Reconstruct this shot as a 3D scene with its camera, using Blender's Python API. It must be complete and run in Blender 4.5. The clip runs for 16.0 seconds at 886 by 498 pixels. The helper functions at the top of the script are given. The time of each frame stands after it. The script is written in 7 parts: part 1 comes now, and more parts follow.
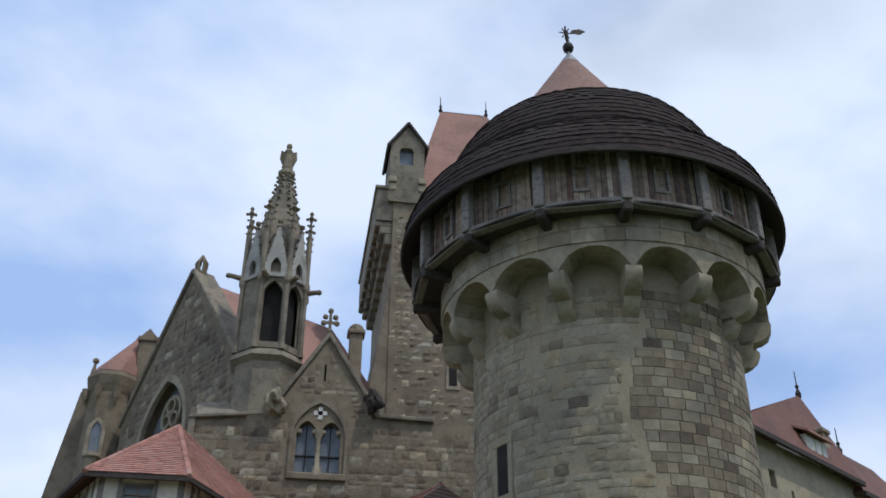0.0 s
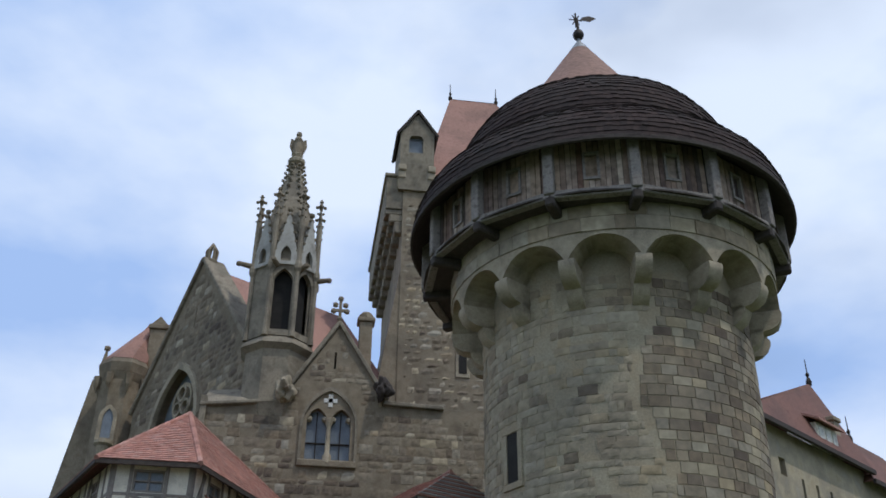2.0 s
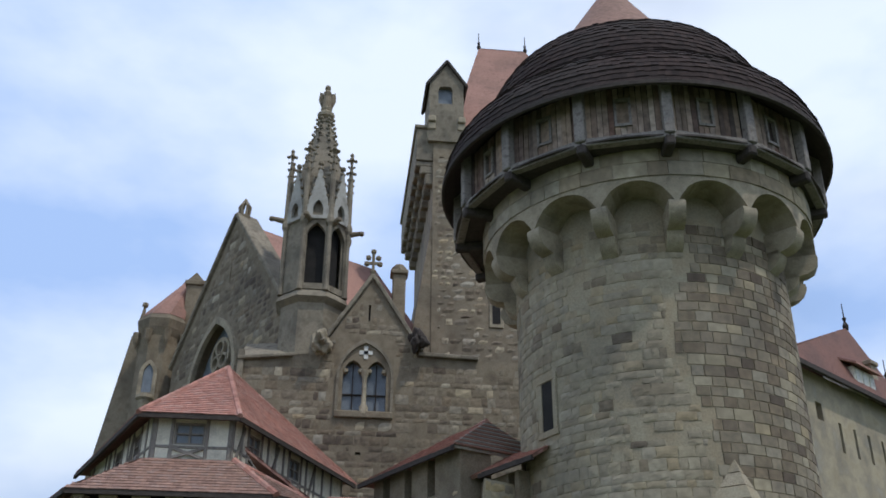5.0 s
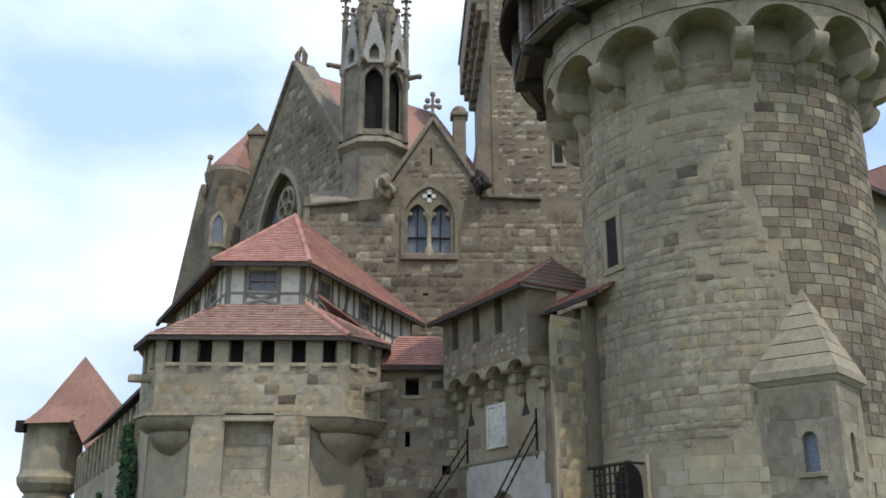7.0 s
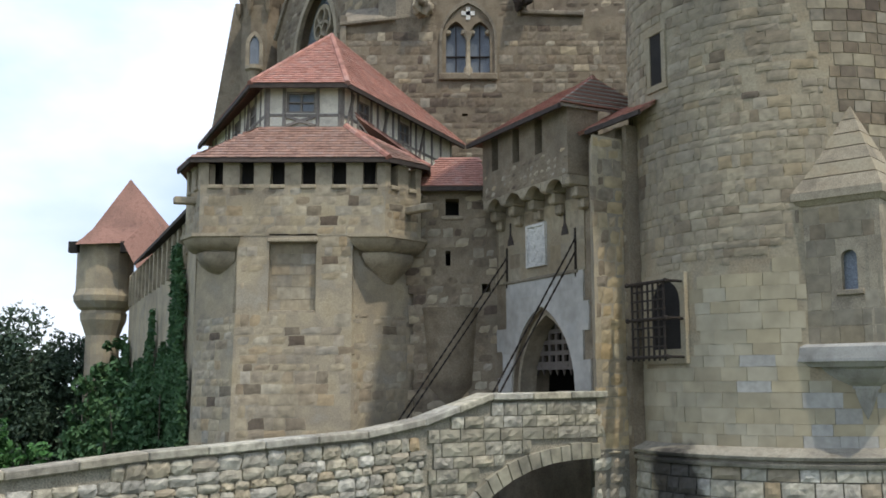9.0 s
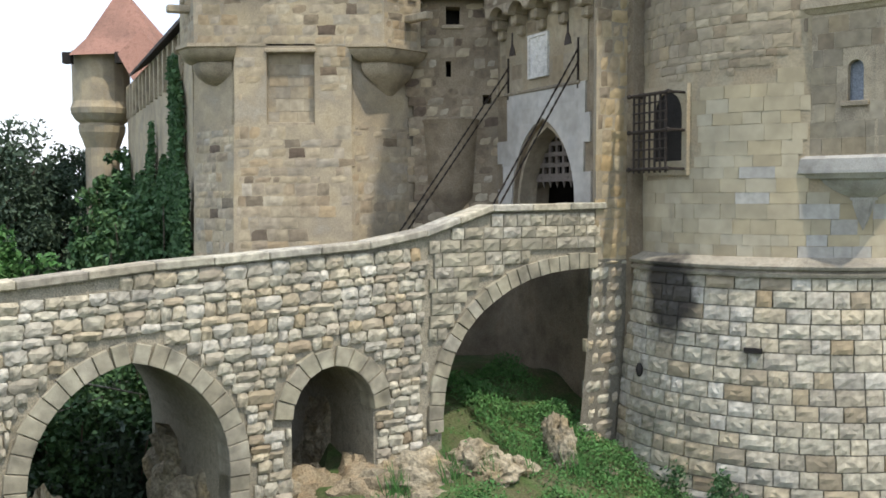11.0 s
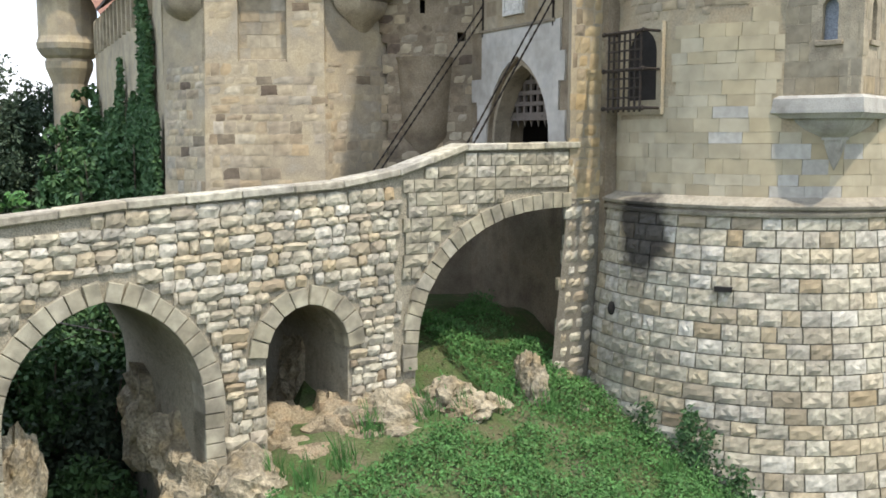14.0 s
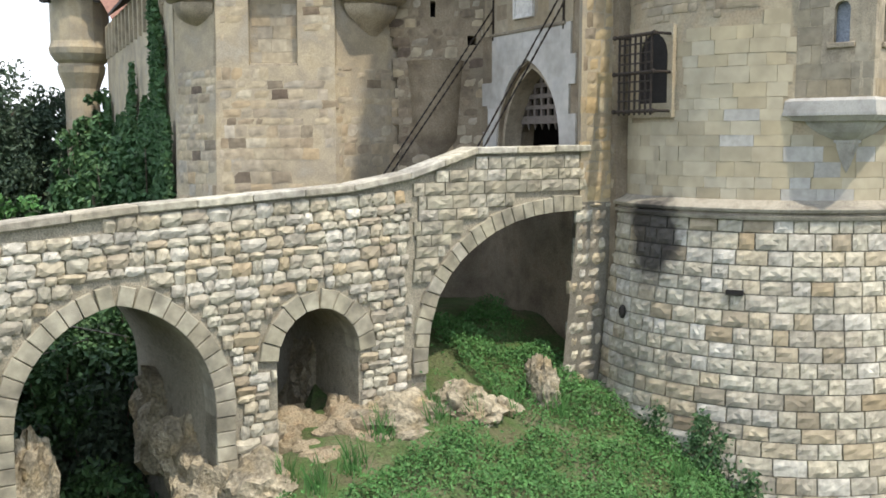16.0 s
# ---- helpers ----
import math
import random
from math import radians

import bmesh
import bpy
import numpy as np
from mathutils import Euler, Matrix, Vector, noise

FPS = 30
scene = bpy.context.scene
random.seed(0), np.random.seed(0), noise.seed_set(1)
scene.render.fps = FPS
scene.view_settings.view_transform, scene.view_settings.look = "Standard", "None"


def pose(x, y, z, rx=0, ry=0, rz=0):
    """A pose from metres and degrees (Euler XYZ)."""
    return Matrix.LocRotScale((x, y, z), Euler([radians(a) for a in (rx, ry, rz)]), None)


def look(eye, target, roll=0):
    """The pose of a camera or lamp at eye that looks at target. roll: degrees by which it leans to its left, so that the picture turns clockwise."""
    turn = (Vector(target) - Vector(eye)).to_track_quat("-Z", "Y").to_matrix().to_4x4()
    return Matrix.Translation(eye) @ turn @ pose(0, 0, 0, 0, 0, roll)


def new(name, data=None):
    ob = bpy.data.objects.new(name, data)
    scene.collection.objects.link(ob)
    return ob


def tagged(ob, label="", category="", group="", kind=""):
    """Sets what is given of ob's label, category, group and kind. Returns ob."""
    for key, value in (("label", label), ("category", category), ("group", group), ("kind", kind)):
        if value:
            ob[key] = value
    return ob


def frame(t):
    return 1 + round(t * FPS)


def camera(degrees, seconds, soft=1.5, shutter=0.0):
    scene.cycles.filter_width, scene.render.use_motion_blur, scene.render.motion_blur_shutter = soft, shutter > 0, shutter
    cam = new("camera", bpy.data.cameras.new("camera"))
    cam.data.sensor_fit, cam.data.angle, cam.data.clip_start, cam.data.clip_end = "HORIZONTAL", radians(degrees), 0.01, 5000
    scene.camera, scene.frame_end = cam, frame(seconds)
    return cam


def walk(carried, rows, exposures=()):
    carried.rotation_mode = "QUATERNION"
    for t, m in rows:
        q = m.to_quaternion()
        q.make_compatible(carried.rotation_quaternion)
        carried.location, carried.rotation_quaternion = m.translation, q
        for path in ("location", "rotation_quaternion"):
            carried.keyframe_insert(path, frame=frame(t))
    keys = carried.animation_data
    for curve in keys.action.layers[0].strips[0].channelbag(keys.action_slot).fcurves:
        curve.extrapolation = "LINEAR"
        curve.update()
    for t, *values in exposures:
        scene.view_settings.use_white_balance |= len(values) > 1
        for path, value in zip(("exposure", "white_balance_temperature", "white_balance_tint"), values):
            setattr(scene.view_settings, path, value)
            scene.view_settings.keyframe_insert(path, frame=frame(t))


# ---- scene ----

# camera: 48.3 degrees across, a person on the far bank of the moat tilting down from one spot
EYE = (0.0, 0.0, 7.0)
cam = camera(48.265, 16.0, soft=1.7)
TURNS = [
    (0.0, -8.96, 30.88, 0.30),
    (0.5, -8.92, 30.69, 0.35),
    (1.0, -8.71, 30.51, 0.52),
    (1.5, -8.49, 30.33, 0.64),
    (2.0, -8.31, 30.18, 0.61),
    (2.5, -8.18, 30.07, 0.61),
    (3.0, -8.07, 29.89, 0.71),
    (3.2, -8.03, 29.83, 0.60),
    (5.3, -5.83, 26.34, 0.26),
    (5.5, -5.54, 25.54, 0.09),
    (6.0, -4.60, 23.19, 0.03),
    (6.5, -3.55, 20.92, -0.14),
    (7.0, -2.37, 18.19, -0.23),
    (7.5, -1.61, 15.51, -0.27),
    (8.0, -0.80, 12.79, -0.30),
    (8.5, -0.22, 10.33, -0.24),
    (9.0, -0.00, 7.85, -0.08),
    (9.5, -0.01, 5.14, 0.08),
    (10.0, 0.07, 2.54, -0.03),
    (10.2, 0.19, 1.31, -0.10),
    (12.3, -0.60, -6.11, 0.14),
    (12.5, -0.71, -6.06, 0.26),
    (13.0, -1.03, -6.50, 0.15),
    (13.5, -1.30, -6.62, 0.09),
    (14.0, -1.47, -6.53, 0.05),
    (14.5, -1.36, -6.55, -0.08),
    (15.0, -1.20, -6.40, -0.21),
    (15.5, -1.05, -6.28, -0.21),
    (16.0, -0.85, -6.33, -0.08),
]


def turn(yaw, pitch, roll):
    """Camera pose at the eye: yaw to its left, pitch up, roll, in degrees."""
    return (Matrix.Translation(EYE) @ Matrix.Rotation(radians(yaw), 4, "Z")
            @ Matrix.Rotation(radians(90 + pitch), 4, "X") @ Matrix.Rotation(radians(roll), 4, "Z"))


walk(cam, [(t, turn(y, p, r)) for t, y, p, r in TURNS],
     exposures=[(0.0, -0.5, 6050, 10), (3.2, -0.5, 6050, 10), (5.3, -0.32, 6150, 10), (7.0, 0.05, 6400, 10), (9.0, 0.1, 6600, 10),
                (10.2, 0.35, 6800, 11), (12.3, 0.87, 7000, 12), (16.0, 0.87, 7000, 12)])

# world: hazy sky with broken cloud, weak sun from the right
world = bpy.data.worlds.new("World")
scene.world = world
world.use_nodes = True
nt = world.node_tree
nt.nodes.clear()
SUN_AZ, SUN_EL = 140.0, 62.0
sky = nt.nodes.new("ShaderNodeTexSky")
sky.sky_type, sky.sun_disc = "NISHITA", False
sky.sun_elevation, sky.sun_rotation = radians(SUN_EL), radians(SUN_AZ)
sky.dust_density = 2.0
co = nt.nodes.new("ShaderNodeTexCoord")
mp = nt.nodes.new("ShaderNodeMapping")
mp.inputs["Scale"].default_value = (1.0, 1.0, 1.9)
mp.inputs["Location"].default_value = (3.1, 0.4, 0.25)
n1 = nt.nodes.new("ShaderNodeTexNoise")
n1.inputs["Scale"].default_value, n1.inputs["Detail"].default_value, n1.inputs["Roughness"].default_value = 1.9, 5.0, 0.45
n1.inputs["Distortion"].default_value = 0.25
ramp = nt.nodes.new("ShaderNodeMapRange")
ramp.interpolation_type = "SMOOTHSTEP"
for k, v in (("From Min", 0.32), ("From Max", 0.56), ("To Min", 0.6), ("To Max", 1.0)):
    ramp.inputs[k].default_value = v
n2 = nt.nodes.new("ShaderNodeTexNoise")
n2.inputs["Scale"].default_value, n2.inputs["Detail"].default_value = 2.4, 6.0
shade = nt.nodes.new("ShaderNodeMapRange")
for k, v in (("From Min", 0.36), ("From Max", 0.60), ("To Min", 0.0), ("To Max", 1.0)):
    shade.inputs[k].default_value = v
cloud = nt.nodes.new("ShaderNodeMix")
cloud.data_type = "RGBA"
cloud.inputs[6].default_value = (0.55, 0.76, 1.18, 1)
cloud.inputs[7].default_value = (1.12, 1.22, 1.38, 1)
gain = nt.nodes.new("ShaderNodeVectorMath")
gain.operation = "SCALE"
gain.inputs["Scale"].default_value = 0.15
mix = nt.nodes.new("ShaderNodeMix")
mix.data_type = "RGBA"
bg = nt.nodes.new("ShaderNodeBackground")
bg.inputs["Strength"].default_value = 1.0
wo = nt.nodes.new("ShaderNodeOutputWorld")
L = nt.links.new
L(co.outputs["Generated"], mp.inputs["Vector"])
L(mp.outputs[0], n1.inputs["Vector"])
L(mp.outputs[0], n2.inputs["Vector"])
L(n1.outputs["Fac"], ramp.inputs["Value"])
L(n2.outputs["Fac"], shade.inputs["Value"])
L(shade.outputs[0], cloud.inputs["Factor"])
L(sky.outputs[0], gain.inputs[0])
L(ramp.outputs[0], mix.inputs["Factor"])
L(gain.outputs[0], mix.inputs[6])
L(cloud.outputs[2], mix.inputs[7])
L(mix.outputs[2], bg.inputs["Color"])
L(bg.outputs[0], wo.inputs["Surface"])

sun = new("sun", bpy.data.lights.new("sun", "SUN"))
sun.data.energy, sun.data.angle, sun.data.color = 2.3, radians(1.5), (1.0, 0.95, 0.86)
sa, se = radians(SUN_AZ), radians(SUN_EL)
sun.matrix_world = look((60 * math.sin(sa) * math.cos(se), 60 * math.cos(sa) * math.cos(se), 60 * math.sin(se)), (0, 0, 0))


# ---- materials ----
def material(name, colors, rough=0.9, scale=6.0, fine=40.0, bump=0.25, vary=0.35, stain=0.35, stain_scale=0.5, pieces=False,
             metal=0.0, stain_color=(0.05, 0.045, 0.04), coord="Object", dist=0.02, streak=0.0):
    """A weathered surface: a base between several colours by noise (or by piece), stains at a large scale, grain and bump."""
    m = bpy.data.materials.new(name)
    m.use_nodes = True
    t = m.node_tree
    N, K = t.nodes.new, t.links.new
    b = t.nodes["Principled BSDF"]
    b.inputs["Roughness"].default_value, b.inputs["Metallic"].default_value = rough, metal
    b.inputs["Specular IOR Level"].default_value = 0.25
    geo = N("ShaderNodeNewGeometry")
    pos = geo.outputs["Position"]
    big, mid, tiny = N("ShaderNodeTexNoise"), N("ShaderNodeTexNoise"), N("ShaderNodeTexNoise")
    for n, s, d in ((big, stain_scale, 5), (mid, scale, 4), (tiny, fine, 3)):
        n.inputs["Scale"].default_value, n.inputs["Detail"].default_value = s, d
        K(pos, n.inputs["Vector"])
    if streak:
        sm = N("ShaderNodeMapping")
        sm.inputs["Scale"].default_value = (1, 1, streak)
        K(pos, sm.inputs["Vector"])
        K(sm.outputs[0], big.inputs["Vector"])
    cr = N("ShaderNodeValToRGB")
    e = cr.color_ramp.elements
    while len(e) < len(colors):
        e.new(0.5)
    for i, c in enumerate(colors):
        e[i].position = i / max(1, len(colors) - 1)
        e[i].color = (*c, 1)
    if pieces:
        oi = N("ShaderNodeObjectInfo")
        add, fr = N("ShaderNodeMath"), N("ShaderNodeMath")
        add.operation, fr.operation = "ADD", "FRACT"
        K(oi.outputs["Random"], add.inputs[0])
        K(geo.outputs["Random Per Island"], add.inputs[1])
        K(add.outputs[0], fr.inputs[0])
        K(fr.outputs[0], cr.inputs["Fac"])
    else:
        mr = N("ShaderNodeMapRange")
        mr.inputs["From Min"].default_value, mr.inputs["From Max"].default_value = 0.28, 0.72
        K(mid.outputs["Fac"], mr.inputs["Value"])
        K(mr.outputs[0], cr.inputs["Fac"])
    # grain multiplies, stains mix
    g = N("ShaderNodeMapRange")
    g.inputs["From Min"].default_value, g.inputs["From Max"].default_value = 0.3, 0.7
    g.inputs["To Min"].default_value, g.inputs["To Max"].default_value = 1 - vary, 1 + vary
    K((mid if pieces else tiny).outputs["Fac"], g.inputs["Value"])
    mul = N("ShaderNodeVectorMath")
    mul.operation = "SCALE"
    K(cr.outputs["Color"], mul.inputs[0])
    K(g.outputs[0], mul.inputs["Scale"])
    sr = N("ShaderNodeMapRange")
    sr.interpolation_type = "SMOOTHSTEP"
    sr.inputs["From Min"].default_value, sr.inputs["From Max"].default_value = 0.42, 0.72
    sr.inputs["To Max"].default_value = stain
    K(big.outputs["Fac"], sr.inputs["Value"])
    mx = N("ShaderNodeMix")
    mx.data_type = "RGBA"
    K(sr.outputs[0], mx.inputs["Factor"])
    K(mul.outputs[0], mx.inputs[6])
    mx.inputs[7].default_value = (*stain_color, 1)
    K(mx.outputs[2], b.inputs["Base Color"])
    if bump:
        s2 = N("ShaderNodeMath")
        s2.operation = "ADD"
        K(mid.outputs["Fac"], s2.inputs[0])
        K(tiny.outputs["Fac"], s2.inputs[1])
        bp = N("ShaderNodeBump")
        bp.inputs["Strength"].default_value, bp.inputs["Distance"].default_value = bump, dist
        K(s2.outputs[0], bp.inputs["Height"])
        K(bp.outputs[0], b.inputs["Normal"])
    return m


SAND = [(0.36, 0.295, 0.19), (0.41, 0.345, 0.235), (0.33, 0.28, 0.20), (0.44, 0.385, 0.28), (0.38, 0.29, 0.175), (0.35, 0.315, 0.245), (0.29, 0.225, 0.145), (0.42, 0.37, 0.285)]
PALE = [(0.42, 0.39, 0.30), (0.36, 0.335, 0.26), (0.46, 0.43, 0.34), (0.43, 0.36, 0.24), (0.39, 0.365, 0.30), (0.53, 0.50, 0.42), (0.32, 0.29, 0.225), (0.47, 0.42, 0.31), (0.40, 0.37, 0.29)]
DARK = [(0.165, 0.13, 0.09), (0.22, 0.175, 0.118), (0.26, 0.215, 0.15), (0.12, 0.09, 0.066), (0.24, 0.185, 0.122), (0.29, 0.25, 0.185), (0.19, 0.145, 0.10)]
M_MORTAR_PALE = material("grey_joint_mortar", [(0.16, 0.145, 0.11), (0.23, 0.21, 0.165)], scale=5, bump=0.4, stain=0.3)
M_MORTAR_WARM = material("sandy_lime_mortar", [(0.255, 0.225, 0.165), (0.307, 0.277, 0.210), (0.210, 0.188, 0.135)], scale=5, bump=0.5, stain=0.35)
M_SAND = material("sandstone", SAND[:3] + [SAND[5]], scale=1.6, fine=26, bump=0.3, vary=0.14, stain=0.35, stain_scale=0.6)
M_SAND_P = material("sandstone_block", SAND, scale=5, fine=45, bump=0.35, pieces=True, vary=0.22, stain=0.35, stain_scale=0.6)
M_PALE_P = material("pale_rock_faced_block", PALE, scale=7, fine=60, bump=0.6, pieces=True, vary=0.35, stain=0.45, stain_scale=1.1)
SHAFT = [(0.31, 0.26, 0.175), (0.35, 0.295, 0.20), (0.28, 0.235, 0.165), (0.39, 0.335, 0.235), (0.34, 0.265, 0.16), (0.32, 0.28, 0.205), (0.26, 0.205, 0.135), (0.36, 0.31, 0.225), (0.31, 0.26, 0.18), (0.33, 0.28, 0.19)]
LOWSHAFT = [(0.378, 0.331, 0.228), (0.404, 0.357, 0.254), (0.353, 0.310, 0.215), (0.387, 0.327, 0.211), (0.413, 0.370, 0.271), (0.370, 0.331, 0.241), (0.335, 0.280, 0.181), (0.387, 0.344, 0.241)]
M_SHAFT_P = material("tower_sandstone_block", SHAFT, scale=5, fine=45, bump=0.3, pieces=True, vary=0.2, stain=0.3, stain_scale=0.5)
M_SHAFT = material("tower_sandstone_render", [(0.31, 0.26, 0.175), (0.36, 0.31, 0.215), (0.34, 0.275, 0.18), (0.29, 0.25, 0.18)], scale=1.3, fine=22, bump=0.35, vary=0.15, stain=0.3, stain_scale=0.5)
M_DARK = material("dark_sandstone", DARK[:3] + [DARK[4]], scale=2.2, fine=26, bump=0.4, vary=0.2, stain=0.35)
M_DARK_P = material("dark_sandstone_block", DARK, scale=6, fine=40, bump=0.4, pieces=True, vary=0.25, stain=0.4)
M_DRESSED = material("dressed_stone", [(0.33, 0.275, 0.19), (0.385, 0.325, 0.23), (0.28, 0.23, 0.16)], scale=4, fine=60, bump=0.2, stain=0.4, stain_scale=1.5)
M_DARKDRESS = material("weathered_dressed_stone", [(0.22, 0.182, 0.13), (0.275, 0.235, 0.172), (0.17, 0.138, 0.098)], scale=3, fine=50, bump=0.25, stain=0.45, stain_scale=1.0)
M_WHITE = material("pale_limestone", [(0.60, 0.58, 0.52), (0.68, 0.66, 0.60), (0.52, 0.50, 0.45)], scale=3, bump=0.12, stain=0.25)
M_VOUSSOIR_P = material("voussoir_stone", [(0.324, 0.293, 0.211), (0.360, 0.333, 0.252), (0.297, 0.266, 0.194), (0.378, 0.351, 0.279)], scale=4, fine=50, bump=0.6, pieces=True, vary=0.28, stain=0.5, stain_scale=1.6)
M_OCHRE_P = material("ochre_sandstone_block", [(0.40, 0.29, 0.15), (0.36, 0.29, 0.18), (0.43, 0.33, 0.18), (0.32, 0.25, 0.16), (0.45, 0.38, 0.25)], scale=5, fine=45, bump=0.35, pieces=True, vary=0.2, stain=0.3)
M_LIME_P = material("limestone_patch", [(0.392, 0.374, 0.326), (0.435, 0.418, 0.370)], scale=8, bump=0.3, pieces=True, vary=0.15)
M_TILE = material("red_roof_tile", [(0.40, 0.19, 0.14), (0.46, 0.23, 0.175), (0.34, 0.155, 0.115), (0.43, 0.25, 0.20)], rough=0.75, scale=8, fine=50, bump=0.2, pieces=True, vary=0.2, stain=0.25)
M_TILE_OLD = material("weathered_roof_tile", [(0.33, 0.175, 0.13), (0.38, 0.21, 0.16), (0.27, 0.145, 0.11)], rough=0.8, scale=6, fine=50, bump=0.3, vary=0.25, stain=0.35)
M_TILE_BROWN = material("brown_roof_tile", [(0.27, 0.165, 0.125), (0.33, 0.20, 0.15), (0.22, 0.13, 0.10), (0.31, 0.21, 0.17)], rough=0.8, scale=8, fine=50, bump=0.2, pieces=True, vary=0.2, stain=0.3)
M_TILE_DARK = material("dark_red_tile", [(0.17, 0.085, 0.065), (0.21, 0.105, 0.08), (0.13, 0.065, 0.05)], rough=0.8, scale=6, fine=50, bump=0.3, vary=0.25, stain=0.35)
M_SHINGLE = material("dark_shingle", [(0.036, 0.024, 0.021), (0.049, 0.031, 0.027), (0.029, 0.020, 0.018)], scale=6, fine=50, bump=0.4, pieces=True, vary=0.3, stain=0.4)
M_WOOD = material("weathered_timber", [(0.109, 0.072, 0.058), (0.246, 0.189, 0.145), (0.058, 0.043, 0.038), (0.362, 0.268, 0.189), (0.145, 0.084, 0.061), (0.464, 0.377, 0.290), (0.174, 0.116, 0.084)], scale=6, fine=60, bump=0.5, pieces=True, vary=0.35, stain=0.4, streak=0.2)
M_POST = material("dark_grey_post_oak", [(0.195, 0.173, 0.150), (0.285, 0.252, 0.222), (0.143, 0.120, 0.102)], scale=8, fine=70, bump=0.5, vary=0.3, stain=0.35)
M_GATE_P = material("gate_limestone_block", [(0.44, 0.425, 0.385), (0.49, 0.475, 0.43), (0.40, 0.38, 0.335), (0.46, 0.44, 0.39)], scale=4, fine=40, bump=0.2, pieces=True, vary=0.12, stain=0.3, stain_scale=1.2, stain_color=(0.16, 0.14, 0.11))
M_CONSOLE = material("pale_console_stone", [(0.36, 0.34, 0.295), (0.42, 0.40, 0.35), (0.30, 0.28, 0.24)], scale=3, fine=50, bump=0.2, vary=0.15, stain=0.35, stain_scale=1.4)
M_PORTCULLIS = material("portcullis_oak", [(0.12, 0.10, 0.085), (0.17, 0.145, 0.125), (0.09, 0.075, 0.06)], scale=9, fine=70, bump=0.4, vary=0.25)
M_BEAM = material("grey_oak_beam", [(0.20, 0.175, 0.15), (0.27, 0.24, 0.21), (0.16, 0.14, 0.12)], scale=8, fine=70, bump=0.4, vary=0.3, stain=0.3)
M_BLACKWOOD = material("dark_timber", [(0.05, 0.04, 0.035), (0.08, 0.065, 0.055)], scale=8, fine=60, bump=0.3, vary=0.25)
M_PLASTER = material("cream_plaster", [(0.70, 0.65, 0.52), (0.76, 0.71, 0.58), (0.64, 0.59, 0.47)], scale=3, bump=0.12, stain=0.3, stain_scale=1.2)
M_IRON = material("black_iron", [(0.03, 0.028, 0.026), (0.06, 0.045, 0.035)], rough=0.6, metal=0.6, scale=15, bump=0.2, vary=0.3)
M_LEAD = material("lead_sheet", [(0.30, 0.31, 0.32), (0.38, 0.39, 0.40)], rough=0.5, metal=0.5, scale=6, bump=0.1)
# old panes; the sky's reflection is put into the grey-blue base colour
M_GLASS = material("sky_toned_window_glass", [(0.16, 0.18, 0.20), (0.24, 0.265, 0.29)], rough=0.12, scale=2, bump=0.05, stain=0.2)
# near-black that paints in the shade inside openings and hollows
M_SHADE = material("painted_shade_black", [(0.02, 0.018, 0.016), (0.03, 0.027, 0.024)], scale=3, bump=0.2)
M_GROUND = material("moat_earth", [(0.10, 0.09, 0.05), (0.06, 0.10, 0.03), (0.13, 0.12, 0.07)], scale=1.2, fine=20, bump=0.6, stain=0.3, dist=0.05)
M_ROCK = material("ochre_rock", [(0.30, 0.245, 0.155), (0.36, 0.315, 0.225), (0.25, 0.21, 0.14), (0.34, 0.265, 0.15)], scale=1.8, fine=14, bump=0.9, stain=0.45, stain_scale=1.6, dist=0.06)


def leaf_material(name, colors):
    m = material(name, colors, rough=0.6, scale=3, fine=30, bump=0.0, pieces=True, vary=0.25, stain=0.0)
    b = m.node_tree.nodes["Principled BSDF"]
    b.inputs["Subsurface Weight"].default_value = 0.0
    return m


M_GRASS = leaf_material("green_undergrowth", [(0.055, 0.155, 0.04), (0.08, 0.20, 0.055), (0.04, 0.11, 0.03), (0.10, 0.20, 0.065)])
M_IVY = leaf_material("ivy_leaf", [(0.045, 0.105, 0.04), (0.065, 0.14, 0.05), (0.032, 0.075, 0.03), (0.09, 0.165, 0.06)])
M_LEAF = leaf_material("tree_leaf", [(0.045, 0.075, 0.05), (0.06, 0.095, 0.055), (0.035, 0.06, 0.04), (0.075, 0.115, 0.065)])
M_OCHRE = material("ochre_soil", [(0.269, 0.198, 0.122), (0.306, 0.251, 0.168), (0.202, 0.162, 0.108)], scale=3, fine=25, bump=0.7, stain=0.35, stain_scale=2.0, stain_color=(0.12, 0.10, 0.05), dist=0.05)
M_BARK = material("bark", [(0.10, 0.08, 0.06), (0.15, 0.12, 0.09)], scale=10, bump=0.5)


